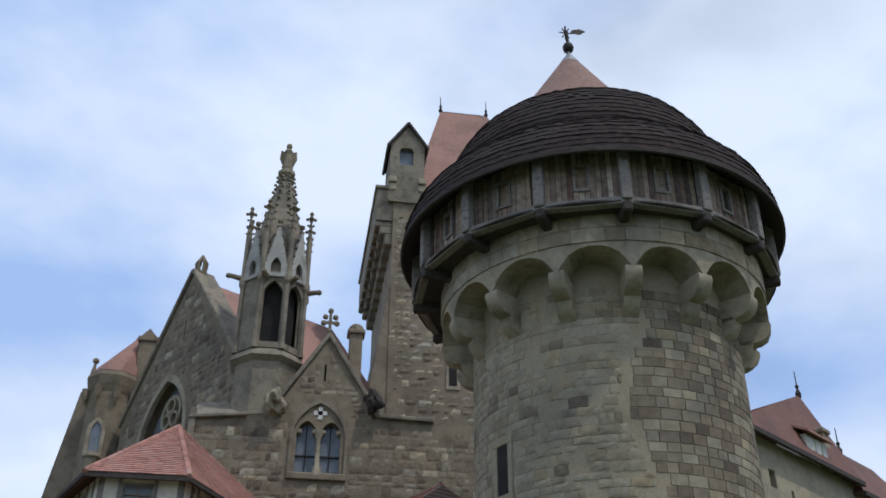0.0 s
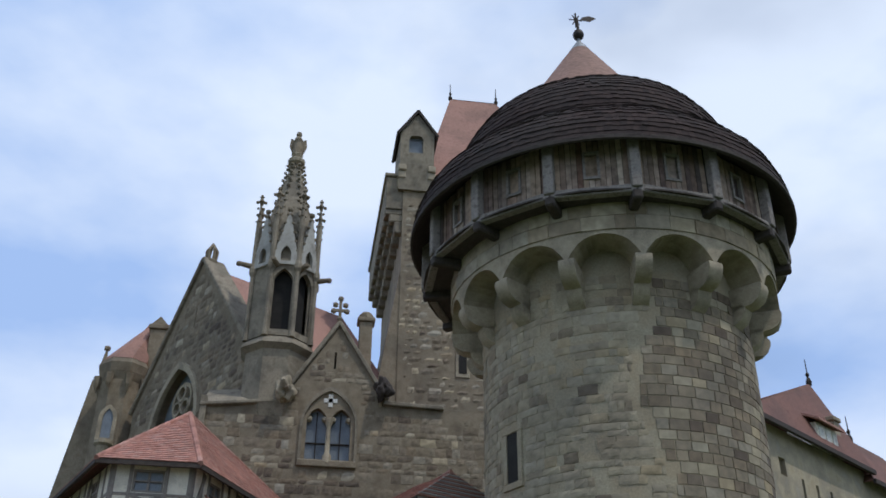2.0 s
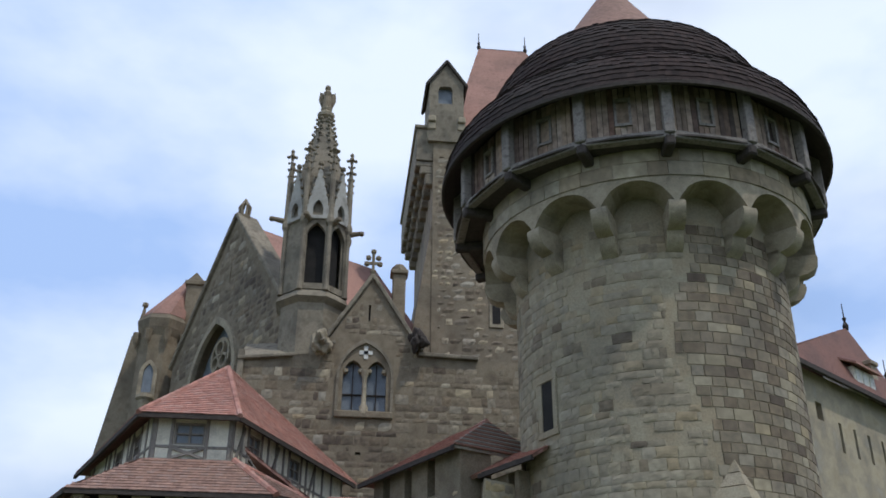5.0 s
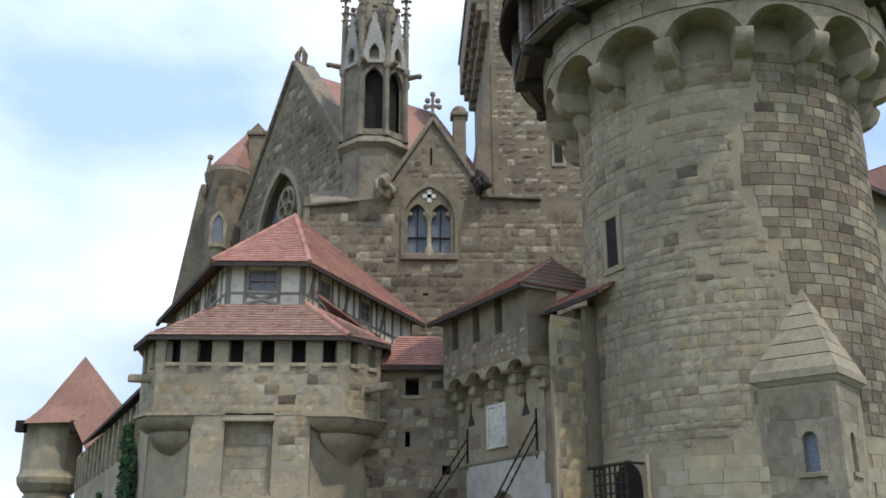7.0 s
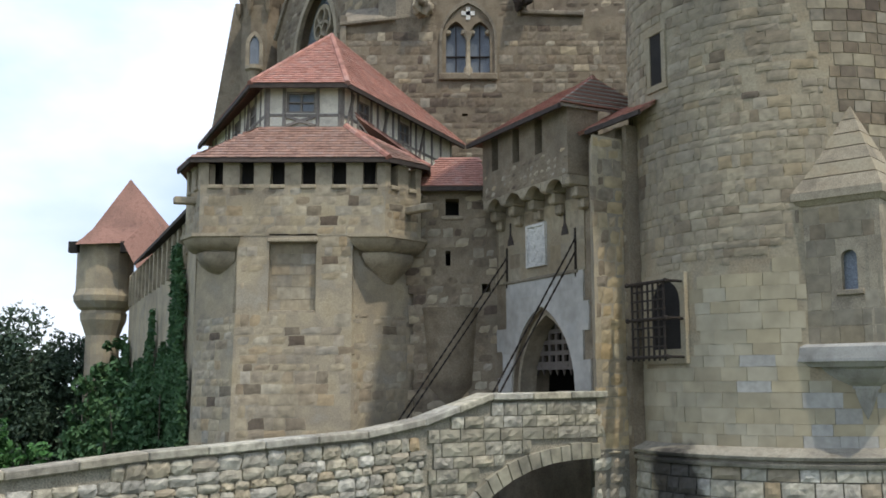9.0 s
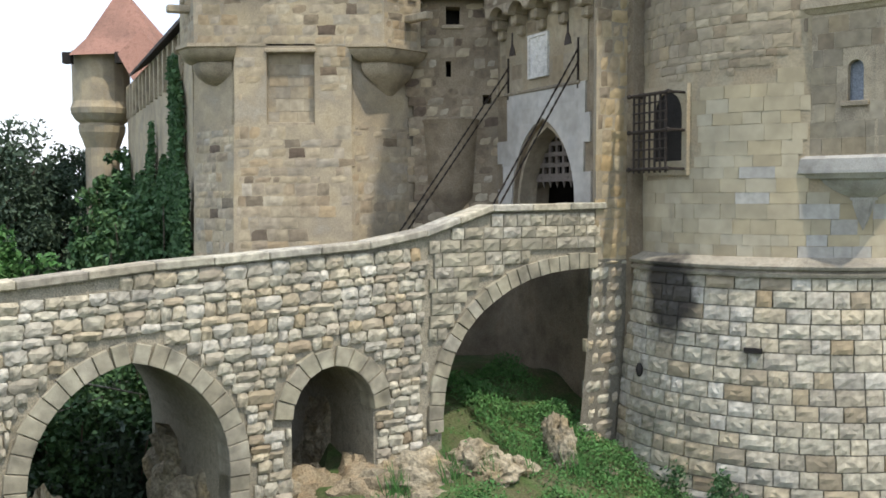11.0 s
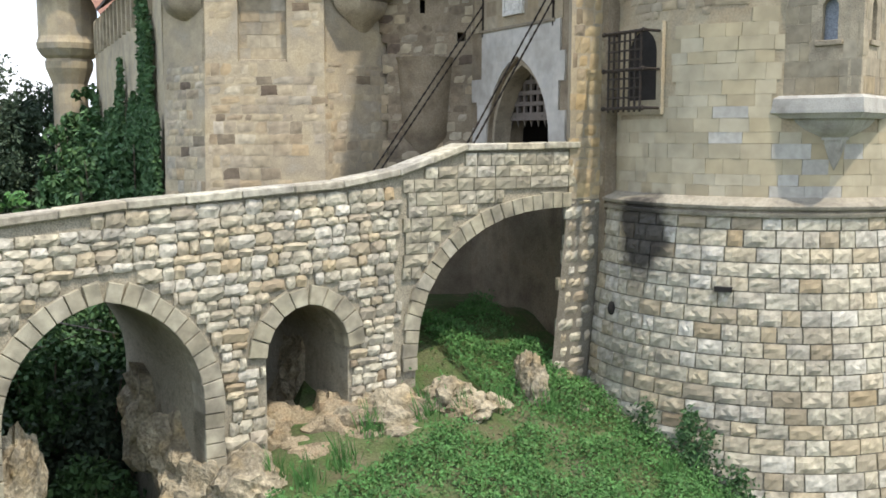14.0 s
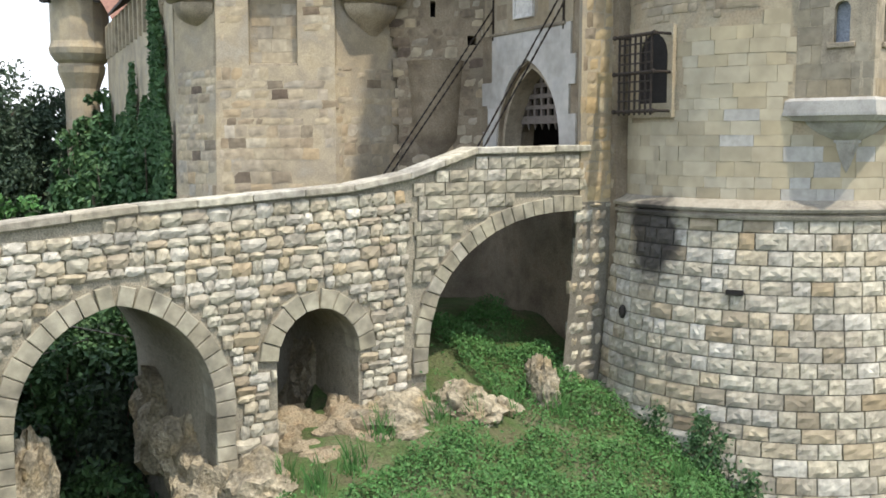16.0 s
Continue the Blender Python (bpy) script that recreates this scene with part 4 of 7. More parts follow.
for i, j in ((0, 1), (1, 2), (3, 0)):
    a, b = Vector(E4[i]), Vector(E4[j])
    beam(bm, a + Vector((0, 0.03, -0.08)), b + Vector((0, 0.03, -0.08)), 0.09, 0.13)
part("eave_board", bm, M_BLACKWOOD, house)

# ---- return wall with little lean-to roof ----
link_wall = thing("return_wall", (0.2, 27.6, 0), "sandstone wall with slit and lean-to roof between bastion and gate", "wall")
MR = on_wall((0.9, 27.35), (1, 0))
bm = BM()
panel(bm, rect(-1.7, 1.0, 0.0, 12.5), [rect(-0.83, -0.45, 11.72, 12.2), rect(-0.83, -0.69, 10.3, 10.72), rect(0.18, 0.42, 9.55, 9.8)], 0.8, MR)
LINKW = part("wall", bm, M_DARK, link_wall)
# near-black backing gives the wall holes their shade by colour
bm = BM()
box(bm, -1.6, 0.6, 0.7, 0.75, 9, 12.4, MR)
part("dark_opening", bm, M_SHADE, link_wall)
bm = BM()
lathe(bm, 0.2, 27.75, [(0.25, 6.2), (0.72, 7.0), (0.8, 8.3), (0.86, 9.0), (0.9, 9.12), (0.05, 9.2)], 20)
part("round_niche", bm, M_DARK, link_wall, "half-round masonry turret foot", smooth=True)
bm = BM()
box(bm, -0.95, -0.33, -0.06, 0.1, 11.6, 11.7, MR, 0.02)
part("sill", bm, M_DRESSED, link_wall)
roof_face([(-0.75, 27.0, 12.5), (1.25, 27.0, 12.5), (1.1, 28.9, 13.75), (-0.1, 28.9, 13.75)], M_TILE, link_wall, label="small red tiled lean-to roof")
bm = BM()
beam(bm, (-0.75, 27.02, 12.42), (1.25, 27.02, 12.42), 0.08, 0.12)
part("eave_board", bm, M_BLACKWOOD, link_wall)

# ---- gatehouse ----
GW = Vector((0.45, -0.893)).normalized()
GP = Vector((0.9, 27.2))
MG = on_wall(GP, GW)
MK = MG @ Matrix.Translation((0, 0.6, 0))
gatehouse = thing("gatehouse", (2.5, 24.5, 0), "sandstone gatehouse with pointed gate, carved plaque and machicolated box", "gatehouse")
GATE = pointed(1.0, 3.87, 5.3, 6.85, 8.95, 8)
bm = BM()
panel(bm, rect(-1.2, 6.1, 0.0, 12.9), [GATE, rect(5.1, 5.22, 10.3, 10.6), rect(4.78, 5.05, 12.1, 12.88), rect(5.7, 5.95, 12.1, 12.88)], 1.1, MK)
GATEW = part("wall", bm, M_DARK, gatehouse)
# limestone surround
bm = BM()
panel(bm, [(0.25, 5.6), (0.95, 5.6), (0.95, 6.85)] + [(x - 0.05 if x < 2.4 else x + 0.05, z + 0.05) for x, z in reversed(pointed(1.0, 3.87, 6.85, 6.85, 8.95, 8)[2:])] + [(3.92, 5.6), (4.6, 5.6), (4.6, 7.6), (4.3, 7.6), (4.3, 8.3), (4.55, 8.3), (4.55, 9.0), (4.35, 9.0), (4.35, 9.75), (0.72, 9.72), (0.72, 8.5), (0.2, 8.5), (0.2, 7.9), (0.5, 7.9), (0.5, 7.2), (0.25, 7.2)], [], 0.12, MK @ Matrix.Translation((0, -0.05, 0)))
SURR = part("gate_surround", bm, M_GATE_P, gatehouse, "pale limestone surround")
SURR_OUT = [(0.25, 5.6), (4.6, 5.6), (4.6, 7.6), (4.3, 7.6), (4.3, 8.3), (4.55, 8.3), (4.55, 9.0), (4.35, 9.0), (4.35, 9.75), (0.72, 9.72), (0.72, 8.5), (0.2, 8.5), (0.2, 7.9), (0.5, 7.9), (0.5, 7.2), (0.25, 7.2)]
bm = BM()
panel(bm, rect(0.3, 4.42, 9.74, 11.55), [], 0.1, MK @ Matrix.Translation((0, -0.03, 0)))
GPANEL = part("upper_panel", bm, M_SHAFT, gatehouse, "smooth sandstone field round the plaque")
bm = BM()
box(bm, 0.6, 4.15, -0.09, 0.05, 9.70, 9.78, MK, 0.015)
part("string_course", bm, M_DARKDRESS, gatehouse)
bm = BM()
outer = pointed(0.92, 3.95, 5.6, 6.85, 9.03, 8)
inner = pointed(1.12, 3.75, 5.6, 6.85, 8.78, 8)
panel(bm, outer, [inner], 0.5, MK @ Matrix.Translation((0, 0.12, 0)))
part("arch_moulding", bm, M_DRESSED, gatehouse)
bm = BM()
for i in range(9):
    x = 1.15 + 2.55 * i / 8
    zt = 8.9 - abs(x - 2.43) ** 1.6 * 0.75
    box(bm, x - 0.05, x + 0.05, 0.62, 0.70, 7.42, zt, MK)
    solid(bm, [tuple(MK @ Vector(v)) for v in ((x - 0.05, 0.62, 7.42), (x + 0.05, 0.62, 7.42), (x + 0.05, 0.7, 7.42), (x - 0.05, 0.7, 7.42), (x, 0.66, 7.22))], [(0, 1, 4), (1, 2, 4), (2, 3, 4), (3, 0, 4), (3, 2, 1, 0)])
for z in (7.55, 7.83, 8.11, 8.39):
    box(bm, 1.05, 3.8, 0.60, 0.68, z - 0.055, z + 0.055, MK)
box(bm, 1.05, 3.8, 0.58, 0.72, 7.40, 7.52, MK)
part("portcullis", bm, M_PORTCULLIS, gatehouse, "grey timber lattice portcullis half raised")
# passage lining coloured near-black for the shade behind the gate
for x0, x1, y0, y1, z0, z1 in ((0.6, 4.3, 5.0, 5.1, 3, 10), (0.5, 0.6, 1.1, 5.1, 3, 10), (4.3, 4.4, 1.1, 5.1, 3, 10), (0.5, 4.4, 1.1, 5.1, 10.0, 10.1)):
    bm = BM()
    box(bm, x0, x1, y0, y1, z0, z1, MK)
    part("passage_wall", bm, M_SHADE, gatehouse)
bm = BM()
box(bm, 0.6, 4.3, 0.0, 5.0, 5.2, 5.4, MK)
part("passage_floor", bm, M_DARK, gatehouse)
bm = BM()
for x0, x1, z0, z1 in ((0.0, 0.08, 0, 1.12), (0.85, 0.93, 0, 1.12), (0.08, 0.85, 0, 0.08), (0.08, 0.85, 1.04, 1.12)):
    box(bm, 1.84 + x0, 1.84 + x1, -0.11, 0.0, 10.03 + z0, 10.03 + z1, MK, 0.01)
pl = part("plaque", bm, M_WHITE, gatehouse, "pale carved heraldic plaque")
bm = BM()
box(bm, 1.9, 2.72, -0.065, -0.02, 10.08, 11.1, MK)
random.seed(5)
for k in range(46):
    x, z = 1.98 + 0.66 * random.random(), 10.16 + 0.86 * random.random()
    r = 0.03 + 0.05 * random.random()
    bmesh.ops.create_icosphere(bm, subdivisions=1, radius=r, matrix=MK @ Matrix.Translation((x, -0.065, z)) @ Matrix.Diagonal((1, 0.5, 1.4, 1)))
part("carving", bm, M_WHITE, pl)
for x, z0 in ((0.97, 10.76), (3.6, 10.7)):
    bm = BM()
    box(bm, x - 0.03, x + 0.03, -0.05, 0.02, z0 + 0.25, z0 + 0.6, MK)
    panel(bm, [(x - 0.16, z0), (x + 0.16, z0), (x + 0.11, z0 + 0.16), (x, z0 + 0.34), (x - 0.11, z0 + 0.16)], [], 0.04, MK @ Matrix.Translation((0, -0.05, 0)))
    part("chain_slot", bm, M_BLACKWOOD, gatehouse, "dark drop-shaped chain slot")
# drawbridge chains and their brackets
for x, zt, u in ((0.77, 10.45, 3.35), (4.05, 10.55, 2.9)):
    bm = BM()
    box(bm, x - 0.03, x + 0.03, -0.06, 0.0, 9.6, zt + 0.25, MK)
    part("chain_bracket", bm, M_IRON, gatehouse)
    for dz, du in ((0.0, 0.0), (-0.32, 0.05)):
        bm = BM()
        a, b = MK @ Vector((x, -0.04, zt + dz)), MK @ Vector((x, -u + du, 6.0 + dz * 0.6))
        n = int((b - a).length / 0.11)
        for i in range(n):
            p, q = a.lerp(b, i / n), a.lerp(b, (i + 1.1) / n)
            beam(bm, p, q, 0.045 if i % 2 else 0.02, 0.02 if i % 2 else 0.045)
        part("drawbridge_chain", bm, M_IRON, gatehouse, "rusty drawbridge chain")
# machicolated box
bm = BM()
panel(bm, rect(0.45, 4.62, 12.0, 12.75), [], 0.25, MG)
GBOX = part("box_wall", bm, M_DARK, gatehouse, "machicolated stone box front")
for s0, s1 in ((0.45, 0.95), (1.3, 2.05), (2.4, 3.15), (3.5, 4.62)):
    bm = BM()
    box(bm, s0, s1, 0, 0.25, 12.75, 13.7, MG)
    part("box_merlon", bm, M_DARK, gatehouse)
for s0 in (4.37, 0.45):
    bm = BM()
    box(bm, s0, s0 + 0.25, 0.25, 0.9, 12.0, 13.7, MG)
    part("box_side", bm, M_DARK, gatehouse)
# near-black sheet painted as the shade behind the box merlons
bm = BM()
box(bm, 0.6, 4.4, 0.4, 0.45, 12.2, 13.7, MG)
part("dark_opening", bm, M_SHADE, gatehouse)
for i in range(5):
    s = 0.55 + i * 0.98
    bm = BM()
    for d, z0, z1 in ((0.0, 11.72, 12.05), (0.22, 11.45, 11.75), (0.4, 11.2, 11.48)):
        box(bm, s - 0.13, s + 0.13, d, 0.75, z0, z1, MG, 0.05)
    part("corbel", bm, M_DRESSED, gatehouse, "stepped stone corbel")
    if i < 4:
        bm = BM()
        panel(bm, [(s + 0.12, 12.05), (s + 0.12, 11.78)] + [(s + 0.49 - 0.37 * math.cos(math.pi * k / 8), 11.70 + 0.28 * math.sin(math.pi * k / 8)) for k in range(9)] + [(s + 0.86, 11.78), (s + 0.86, 12.05)], [], 0.22, MG @ Matrix.Translation((0, 0.01, 0)))
        part("small_arch", bm, M_DRESSED, gatehouse)
g3 = lambda s, d, z: tuple(MG @ Vector((s, d, z)))
ga = g3(3.5, 1.6, 14.9)
gl_ = g3(1.8, 1.7, 14.8)
roof_face([g3(0.1, -0.3, 13.65), g3(4.75, -0.3, 13.65), ga, gl_], M_TILE, gatehouse, label="red tiled roof over the gate box")
roof_face([g3(4.75, -0.3, 13.65), g3(4.75, 2.6, 13.65), ga], M_CONSOLE, gatehouse, tiles=False)
roof_face([g3(0.1, 3.0, 13.65), g3(0.1, -0.3, 13.65), gl_], M_TILE, gatehouse)
for k in range(15):
    f = k / 15
    bm = BM()
    beam(bm, Vector(g3(4.77, -0.3, 13.70)).lerp(Vector(ga), f), Vector(g3(4.77, 2.6, 13.70)).lerp(Vector(ga), f), 0.10, 0.03)
    part("tile_course", bm, M_CONSOLE if k % 2 else M_TILE_OLD, gatehouse)
ridge(ga, gl_, gatehouse, M_TILE_OLD, 0.07)
roof_face([g3(4.5, 0.3, 13.0), g3(7.0, 0.3, 13.0), g3(7.0, 1.6, 13.75), g3(4.5, 1.6, 13.75)], M_TILE, gatehouse, name="low_roof")
bm = BM()
for a, b in ((g3(0.1, -0.3, 13.6), g3(4.75, -0.3, 13.6)), (g3(4.95, 0.3, 12.95), g3(7.0, 0.3, 12.95))):
    beam(bm, a, b, 0.07, 0.12)
part("eave_board", bm, M_BLACKWOOD, gatehouse)

# ---- chapel ----
chapel = thing("castle_chapel", (0, 38, 0), "gothic sandstone chapel with steep gables, traceried window and red roof", "chapel")
GN, GF = Vector((-2.35, 36.4)), Vector((-7.6, 44.4))
ND = Vector((0.836, 0.549))
MS = on_wall((0, 35), (1, 0))
TWL, TWR = pointed(0.12, 0.86, 18.35, 19.75, 20.3, 6), pointed(1.0, 1.74, 18.35, 19.75, 20.3, 6)
bm = BM()
panel(bm, [(-3.74, 0), (14, 0), (14, 20.5), (2.9, 20.5), (2.9, 20.9), (1.08, 23.7), (-0.62, 20.9), (-0.62, 20.4), (-3.74, 20.1)], [TWL, TWR, rect(0.97, 1.05, 21.9, 22.6), rect(0.7, 0.9, 16.7, 16.8)], 0.9, MS)
SOUTHW = part("south_wall", bm, M_DARK, chapel, "coursed sandstone wall rising into a small gable")
bm = BM()
box(bm, 0.05, 1.85, 0.3, 0.34, 18.3, 20.4, MS)
win = part("twin_window", bm, M_GLASS, chapel, "gothic twin-lancet window with dull glass")
bm = BM()
panel(bm, pointed(-0.12, 2.0, 18.2, 19.6, 21.15, 8), [pointed(-0.02, 1.9, 18.2, 19.6, 20.98, 8)], 0.2, MS @ Matrix.Translation((0, -0.1, 0)))
part("hood_mould", bm, M_DARKDRESS, win)
bm = BM()
box(bm, -0.15, 2.0, -0.14, 0.2, 18.05, 18.3, MS, 0.03)
part("window_sill", bm, M_DARK, win)
bm = BM()
lathe(bm, 0.93, 35.0, [(0.16, 18.2), (0.16, 18.5), (0.09, 18.6), (0.08, 19.6), (0.13, 19.7), (0.16, 19.9)], 12)
part("mullion", bm, M_DRESSED, win, smooth=True)
for c in (0.49, 1.37):
    bm = BM()
    box(bm, c - 0.02, c + 0.02, 0.22, 0.3, 18.35, 20.2, MS)
    box(bm, c - 0.36, c + 0.36, 0.22, 0.3, 19.0, 19.04, MS)
    part("glazing_bar", bm, M_IRON, win)
    for sx in (-1, 1):
        bm = BM()
        bmesh.ops.create_icosphere(bm, subdivisions=1, radius=0.14, matrix=MS @ Matrix.Translation((c + sx * 0.3, 0.15, 19.92)))
        part("tracery_cusp", bm, M_DRESSED, win)
bm = BM()
box(bm, 0.86, 1.02, -0.03, 0.02, 20.36, 20.86, MS)
box(bm, 0.69, 1.19, -0.03, 0.02, 20.53, 20.69, MS)
part("inset_cross", bm, M_WHITE, win, "pale inset stone cross")
# near-black backings, painted shade for the two slits
bm = BM()
box(bm, 0.66, 0.94, 0.3, 0.32, 16.6, 16.9, MS)
box(bm, 0.9, 1.15, 0.3, 0.32, 21.8, 22.7, MS)
part("dark_opening", bm, M_SHADE, chapel)
# small gable: coping, cross, roof behind
for a, b in (((-0.85, 20.75), (1.08, 23.85)), ((3.05, 20.75), (1.08, 23.85))):
    bm = BM()
    beam(bm, MS @ Vector((a[0], 0.4, a[1])), MS @ Vector((b[0], 0.4, b[1])), 1.05, 0.16, bev=0.03)
    part("gable_coping", bm, M_DARKDRESS, chapel)


def finial_cross(x, y, z, s):
    bm = BM()
    lathe(bm, x, y, [(0.16 * s, z), (0.12 * s, z + 0.15 * s), (0.07 * s, z + 0.3 * s), (0.12 * s, z + 0.42 * s), (0.06 * s, z + 0.5 * s), (0.06 * s, z + 1.3 * s)], 8)
    for dx, dz in ((-0.26, 0.75), (0.26, 0.75), (-0.2, 1.02), (0.2, 1.02), (0, 1.3)):
        bmesh.ops.create_icosphere(bm, subdivisions=1, radius=0.13 * s, matrix=Matrix.Translation((x + dx * s, y, z + dz * s)))
    beam(bm, (x - 0.26 * s, y, z + 0.78 * s), (x + 0.26 * s, y, z + 0.78 * s), 0.1 * s, 0.1 * s)
    part("gable_cross", bm, M_DARK, chapel, "dark foliate stone cross")


finial_cross(1.08, 35.4, 23.8, 1.0)
AN = Vector((1.08, 35.5, 23.6))
for x in (-0.75, 2.95):
    roof_face([(x, 35.8, 20.8), (x + 5.0 * 0.4, 43, 20.8), (1.08 + 2.4, 43, 23.5), (1.08, 35.8, 23.5)] if x > 0 else [(x, 35.8, 20.8), (x, 43, 20.8), (1.08, 43, 23.5), (1.08, 35.8, 23.5)], M_TILE_OLD, chapel, tiles=False, name="small_roof")
# sloping apron and string course
bm = BM()
solid(bm, [(-3.74, 34.9, 20.15), (-0.7, 34.9, 20.45), (-0.7, 36.2, 21.5), (-3.74, 37.2, 21.6), (-3.74, 35.4, 20.0), (-0.7, 35.4, 20.0)], [(0, 1, 2, 3), (0, 4, 5, 1), (3, 2, 5, 4)])
part("sloping_apron", bm, M_DARKDRESS, chapel)
bm = BM()
beam(bm, (-3.8, 34.95, 20.15), (-0.7, 34.95, 20.5), 0.25, 0.14, bev=0.03)
part("string_course", bm, M_DARKDRESS, chapel)
bm = BM()
beam(bm, (2.9, 34.95, 20.62), (5.2, 34.95, 20.55), 0.25, 0.16, bev=0.03)
part("string_course", bm, M_DARKDRESS, chapel)
bm = BM()
box(bm, -3.78, -3.55, 34.88, 35.2, 19.3, 20.5, None, 0.02)
part("corner_pilaster", bm, M_DARKDRESS, chapel)
random.seed(11)
for x, z, mt in ((-0.75, 20.85, M_LEAD), (2.85, 21.1, M_BLACKWOOD)):
    bm = BM()
    bmesh.ops.create_icosphere(bm, subdivisions=4, radius=0.34)
    for v in bm.verts:
        q = v.co * 4 + Vector((x, 0, 0))
        v.co *= 1 + 0.7 * noise.noise(q) + 0.3 * noise.noise(q * 2.2)
        v.co = Vector((v.co.x + x, v.co.y * 1.2 + 34.75, v.co.z * 1.25 + z))
    part("gargoyle", bm, mt if mt is M_BLACKWOOD else M_DRESSED, chapel, "carved stone gargoyle", smooth=True)

# great gable with traceried window
gl = (GN - GF).length
MGB = on_wall(GF, GN - GF)
ROSE = pointed(1.75, 6.05, 17.0, 21.3, 24.35, 10)
bm = BM()
panel(bm, [(-0.3, 0), (gl, 0), (gl, 23.3), (gl / 2 - 0.15, 29.1), (-0.3, 23.3)], [ROSE, rect(gl / 2 - 0.3, gl / 2 - 0.2, 25.8, 26.8)], 0.9, MGB)
GABLE = part("gable_wall", bm, M_DARK, chapel, "dark sandstone gable wall")
bm = BM()
panel(bm, ROSE, [pointed(2.0, 5.8, 17.0, 21.3, 24.0, 10)], 0.2, MGB @ Matrix.Translation((0, -0.12, 0)))
tw = part("tracery_window", bm, M_DRESSED, chapel, "large pointed window with flowing stone tracery")
bm = BM()
panel(bm, pointed(1.95, 5.85, 17.0, 21.3, 24.1, 10), [], 0.05, MGB @ Matrix.Translation((0, 0.45, 0)))
part("window_glass", bm, M_GLASS, tw)


def ring(cx, cz, r, t, parent, m, d=0.25):
    n = 16
    bm = BM()
    panel(bm, [(cx + r * math.cos(2 * math.pi * i / n), cz + r * math.sin(2 * math.pi * i / n)) for i in range(n)],
          [[(cx + (r - t) * math.cos(2 * math.pi * i / n), cz + (r - t) * math.sin(2 * math.pi * i / n)) for i in range(n)]], 0.2, m @ Matrix.Translation((0, d, 0)))
    part("tracery", bm, M_DRESSED, parent)


ring(3.90, 22.6, 0.85, 0.16, tw, MGB)
ring(3.90, 22.95, 0.38, 0.1, tw, MGB, 0.2)
ring(3.58, 22.3, 0.36, 0.1, tw, MGB, 0.21)
ring(4.23, 22.3, 0.36, 0.1, tw, MGB, 0.22)
ring(2.73, 21.3, 0.55, 0.13, tw, MGB, 0.23)
ring(5.08, 21.3, 0.55, 0.13, tw, MGB, 0.24)
ring(3.90, 21.2, 0.5, 0.13, tw, MGB, 0.26)
for x in (2.7, 3.45, 4.4, 5.15):
    bm = BM()
    box(bm, x - 0.07, x + 0.07, 0.25, 0.45, 17, 21.0, MGB)
    part("mullion", bm, M_DRESSED, tw)
for x0, z0 in ((-0.45, 23.1), (gl + 0.2, 23.1)):
    bm = BM()
    beam(bm, MGB @ Vector((x0, 0.4, z0)), MGB @ Vector((gl / 2 - 0.15, 0.4, 29.25)), 1.1, 0.2, bev=0.04)
    part("gable_coping", bm, M_DARKDRESS, chapel)
# peak ornament: an openwork bud
pk = MGB @ Vector((gl / 2 - 0.15, 0.3, 29.2))
bm = BM()
lathe(bm, pk.x, pk.y, [(0.3, pk.z - 0.2), (0.34, pk.z), (0.2, pk.z + 0.1)], 8)
for k in range(6):
    a = math.pi * k / 3
    o = Vector((math.cos(a) * 0.25, math.sin(a) * 0.25, 0))
    tube(bm, pk + o * 0.8 + Vector((0, 0, 0.05)), pk + o + Vector((0, 0, 0.5)), 0.06)
    tube(bm, pk + o + Vector((0, 0, 0.5)), pk + Vector((0, 0, 0.95)), 0.07, 6, 0.05)
part("peak_ornament", bm, M_DARK, chapel, "openwork stone bud on the gable peak")
# nave roof
pkv, n3 = Vector((pk.x, pk.y, 28.9)), Vector((*ND, 0))
gn3 = Vector((*GN, 23.1))
gf3 = Vector((*GF, 23.1))
roof_face([gn3 + n3 * 0.5, gn3 + n3 * 7.5, pkv + n3 * 7.5, pkv + n3 * 0.5], M_TILE_OLD, chapel, tiles=False, name="nave_roof", label="steep weathered red nave roof")
roof_face([gf3 + n3 * 0.5, gf3 + n3 * 7.5, pkv + n3 * 7.5, pkv + n3 * 0.5], M_TILE_OLD, chapel, tiles=False, name="nave_roof")
bm = BM()
p1, p2 = Vector((-0.6, 36.6)), Vector((3.6, 39.4))
panel(bm, rect(0, (p2 - p1).length, 18, 23.2), [], 0.5, on_wall(p1, p2 - p1))
part("nave_wall", bm, M_DARK, chapel)
bm = BM()
box(bm, 1.98, 2.52, 37.3, 37.8, 22.0, 25.1, None, 0.03)
box(bm, 1.88, 2.62, 37.2, 37.9, 25.1, 25.3, None, 0.04)
lathe(bm, 2.25, 37.55, [(0.34, 25.3), (0.3, 25.5), (0.2, 25.6)], 8)
part("chimney", bm, M_DARK, chapel, "dark stone chimney with moulded cap")
gx = MGB @ Vector((-0.9, 1.0, 0))
bm = BM()
box(bm, gx.x - 0.5, gx.x + 0.3, gx.y - 0.3, gx.y + 0.5, 20, 27.8, None, 0.03)
box(bm, gx.x - 0.6, gx.x + 0.4, gx.y - 0.4, gx.y + 0.6, 27.8, 28.05, None, 0.04)
solid(bm, [(gx.x - 0.5, gx.y - 0.3, 28.05), (gx.x + 0.3, gx.y - 0.3, 28.05), (gx.x + 0.3, gx.y + 0.5, 28.05), (gx.x - 0.5, gx.y + 0.5, 28.05), (gx.x - 0.1, gx.y - 0.3, 28.5), (gx.x - 0.1, gx.y + 0.5, 28.5)], [(0, 1, 4), (2, 3, 5), (1, 2, 5, 4), (3, 0, 4, 5), (3, 2, 1, 0)])
part("chimney", bm, M_DARK, chapel)

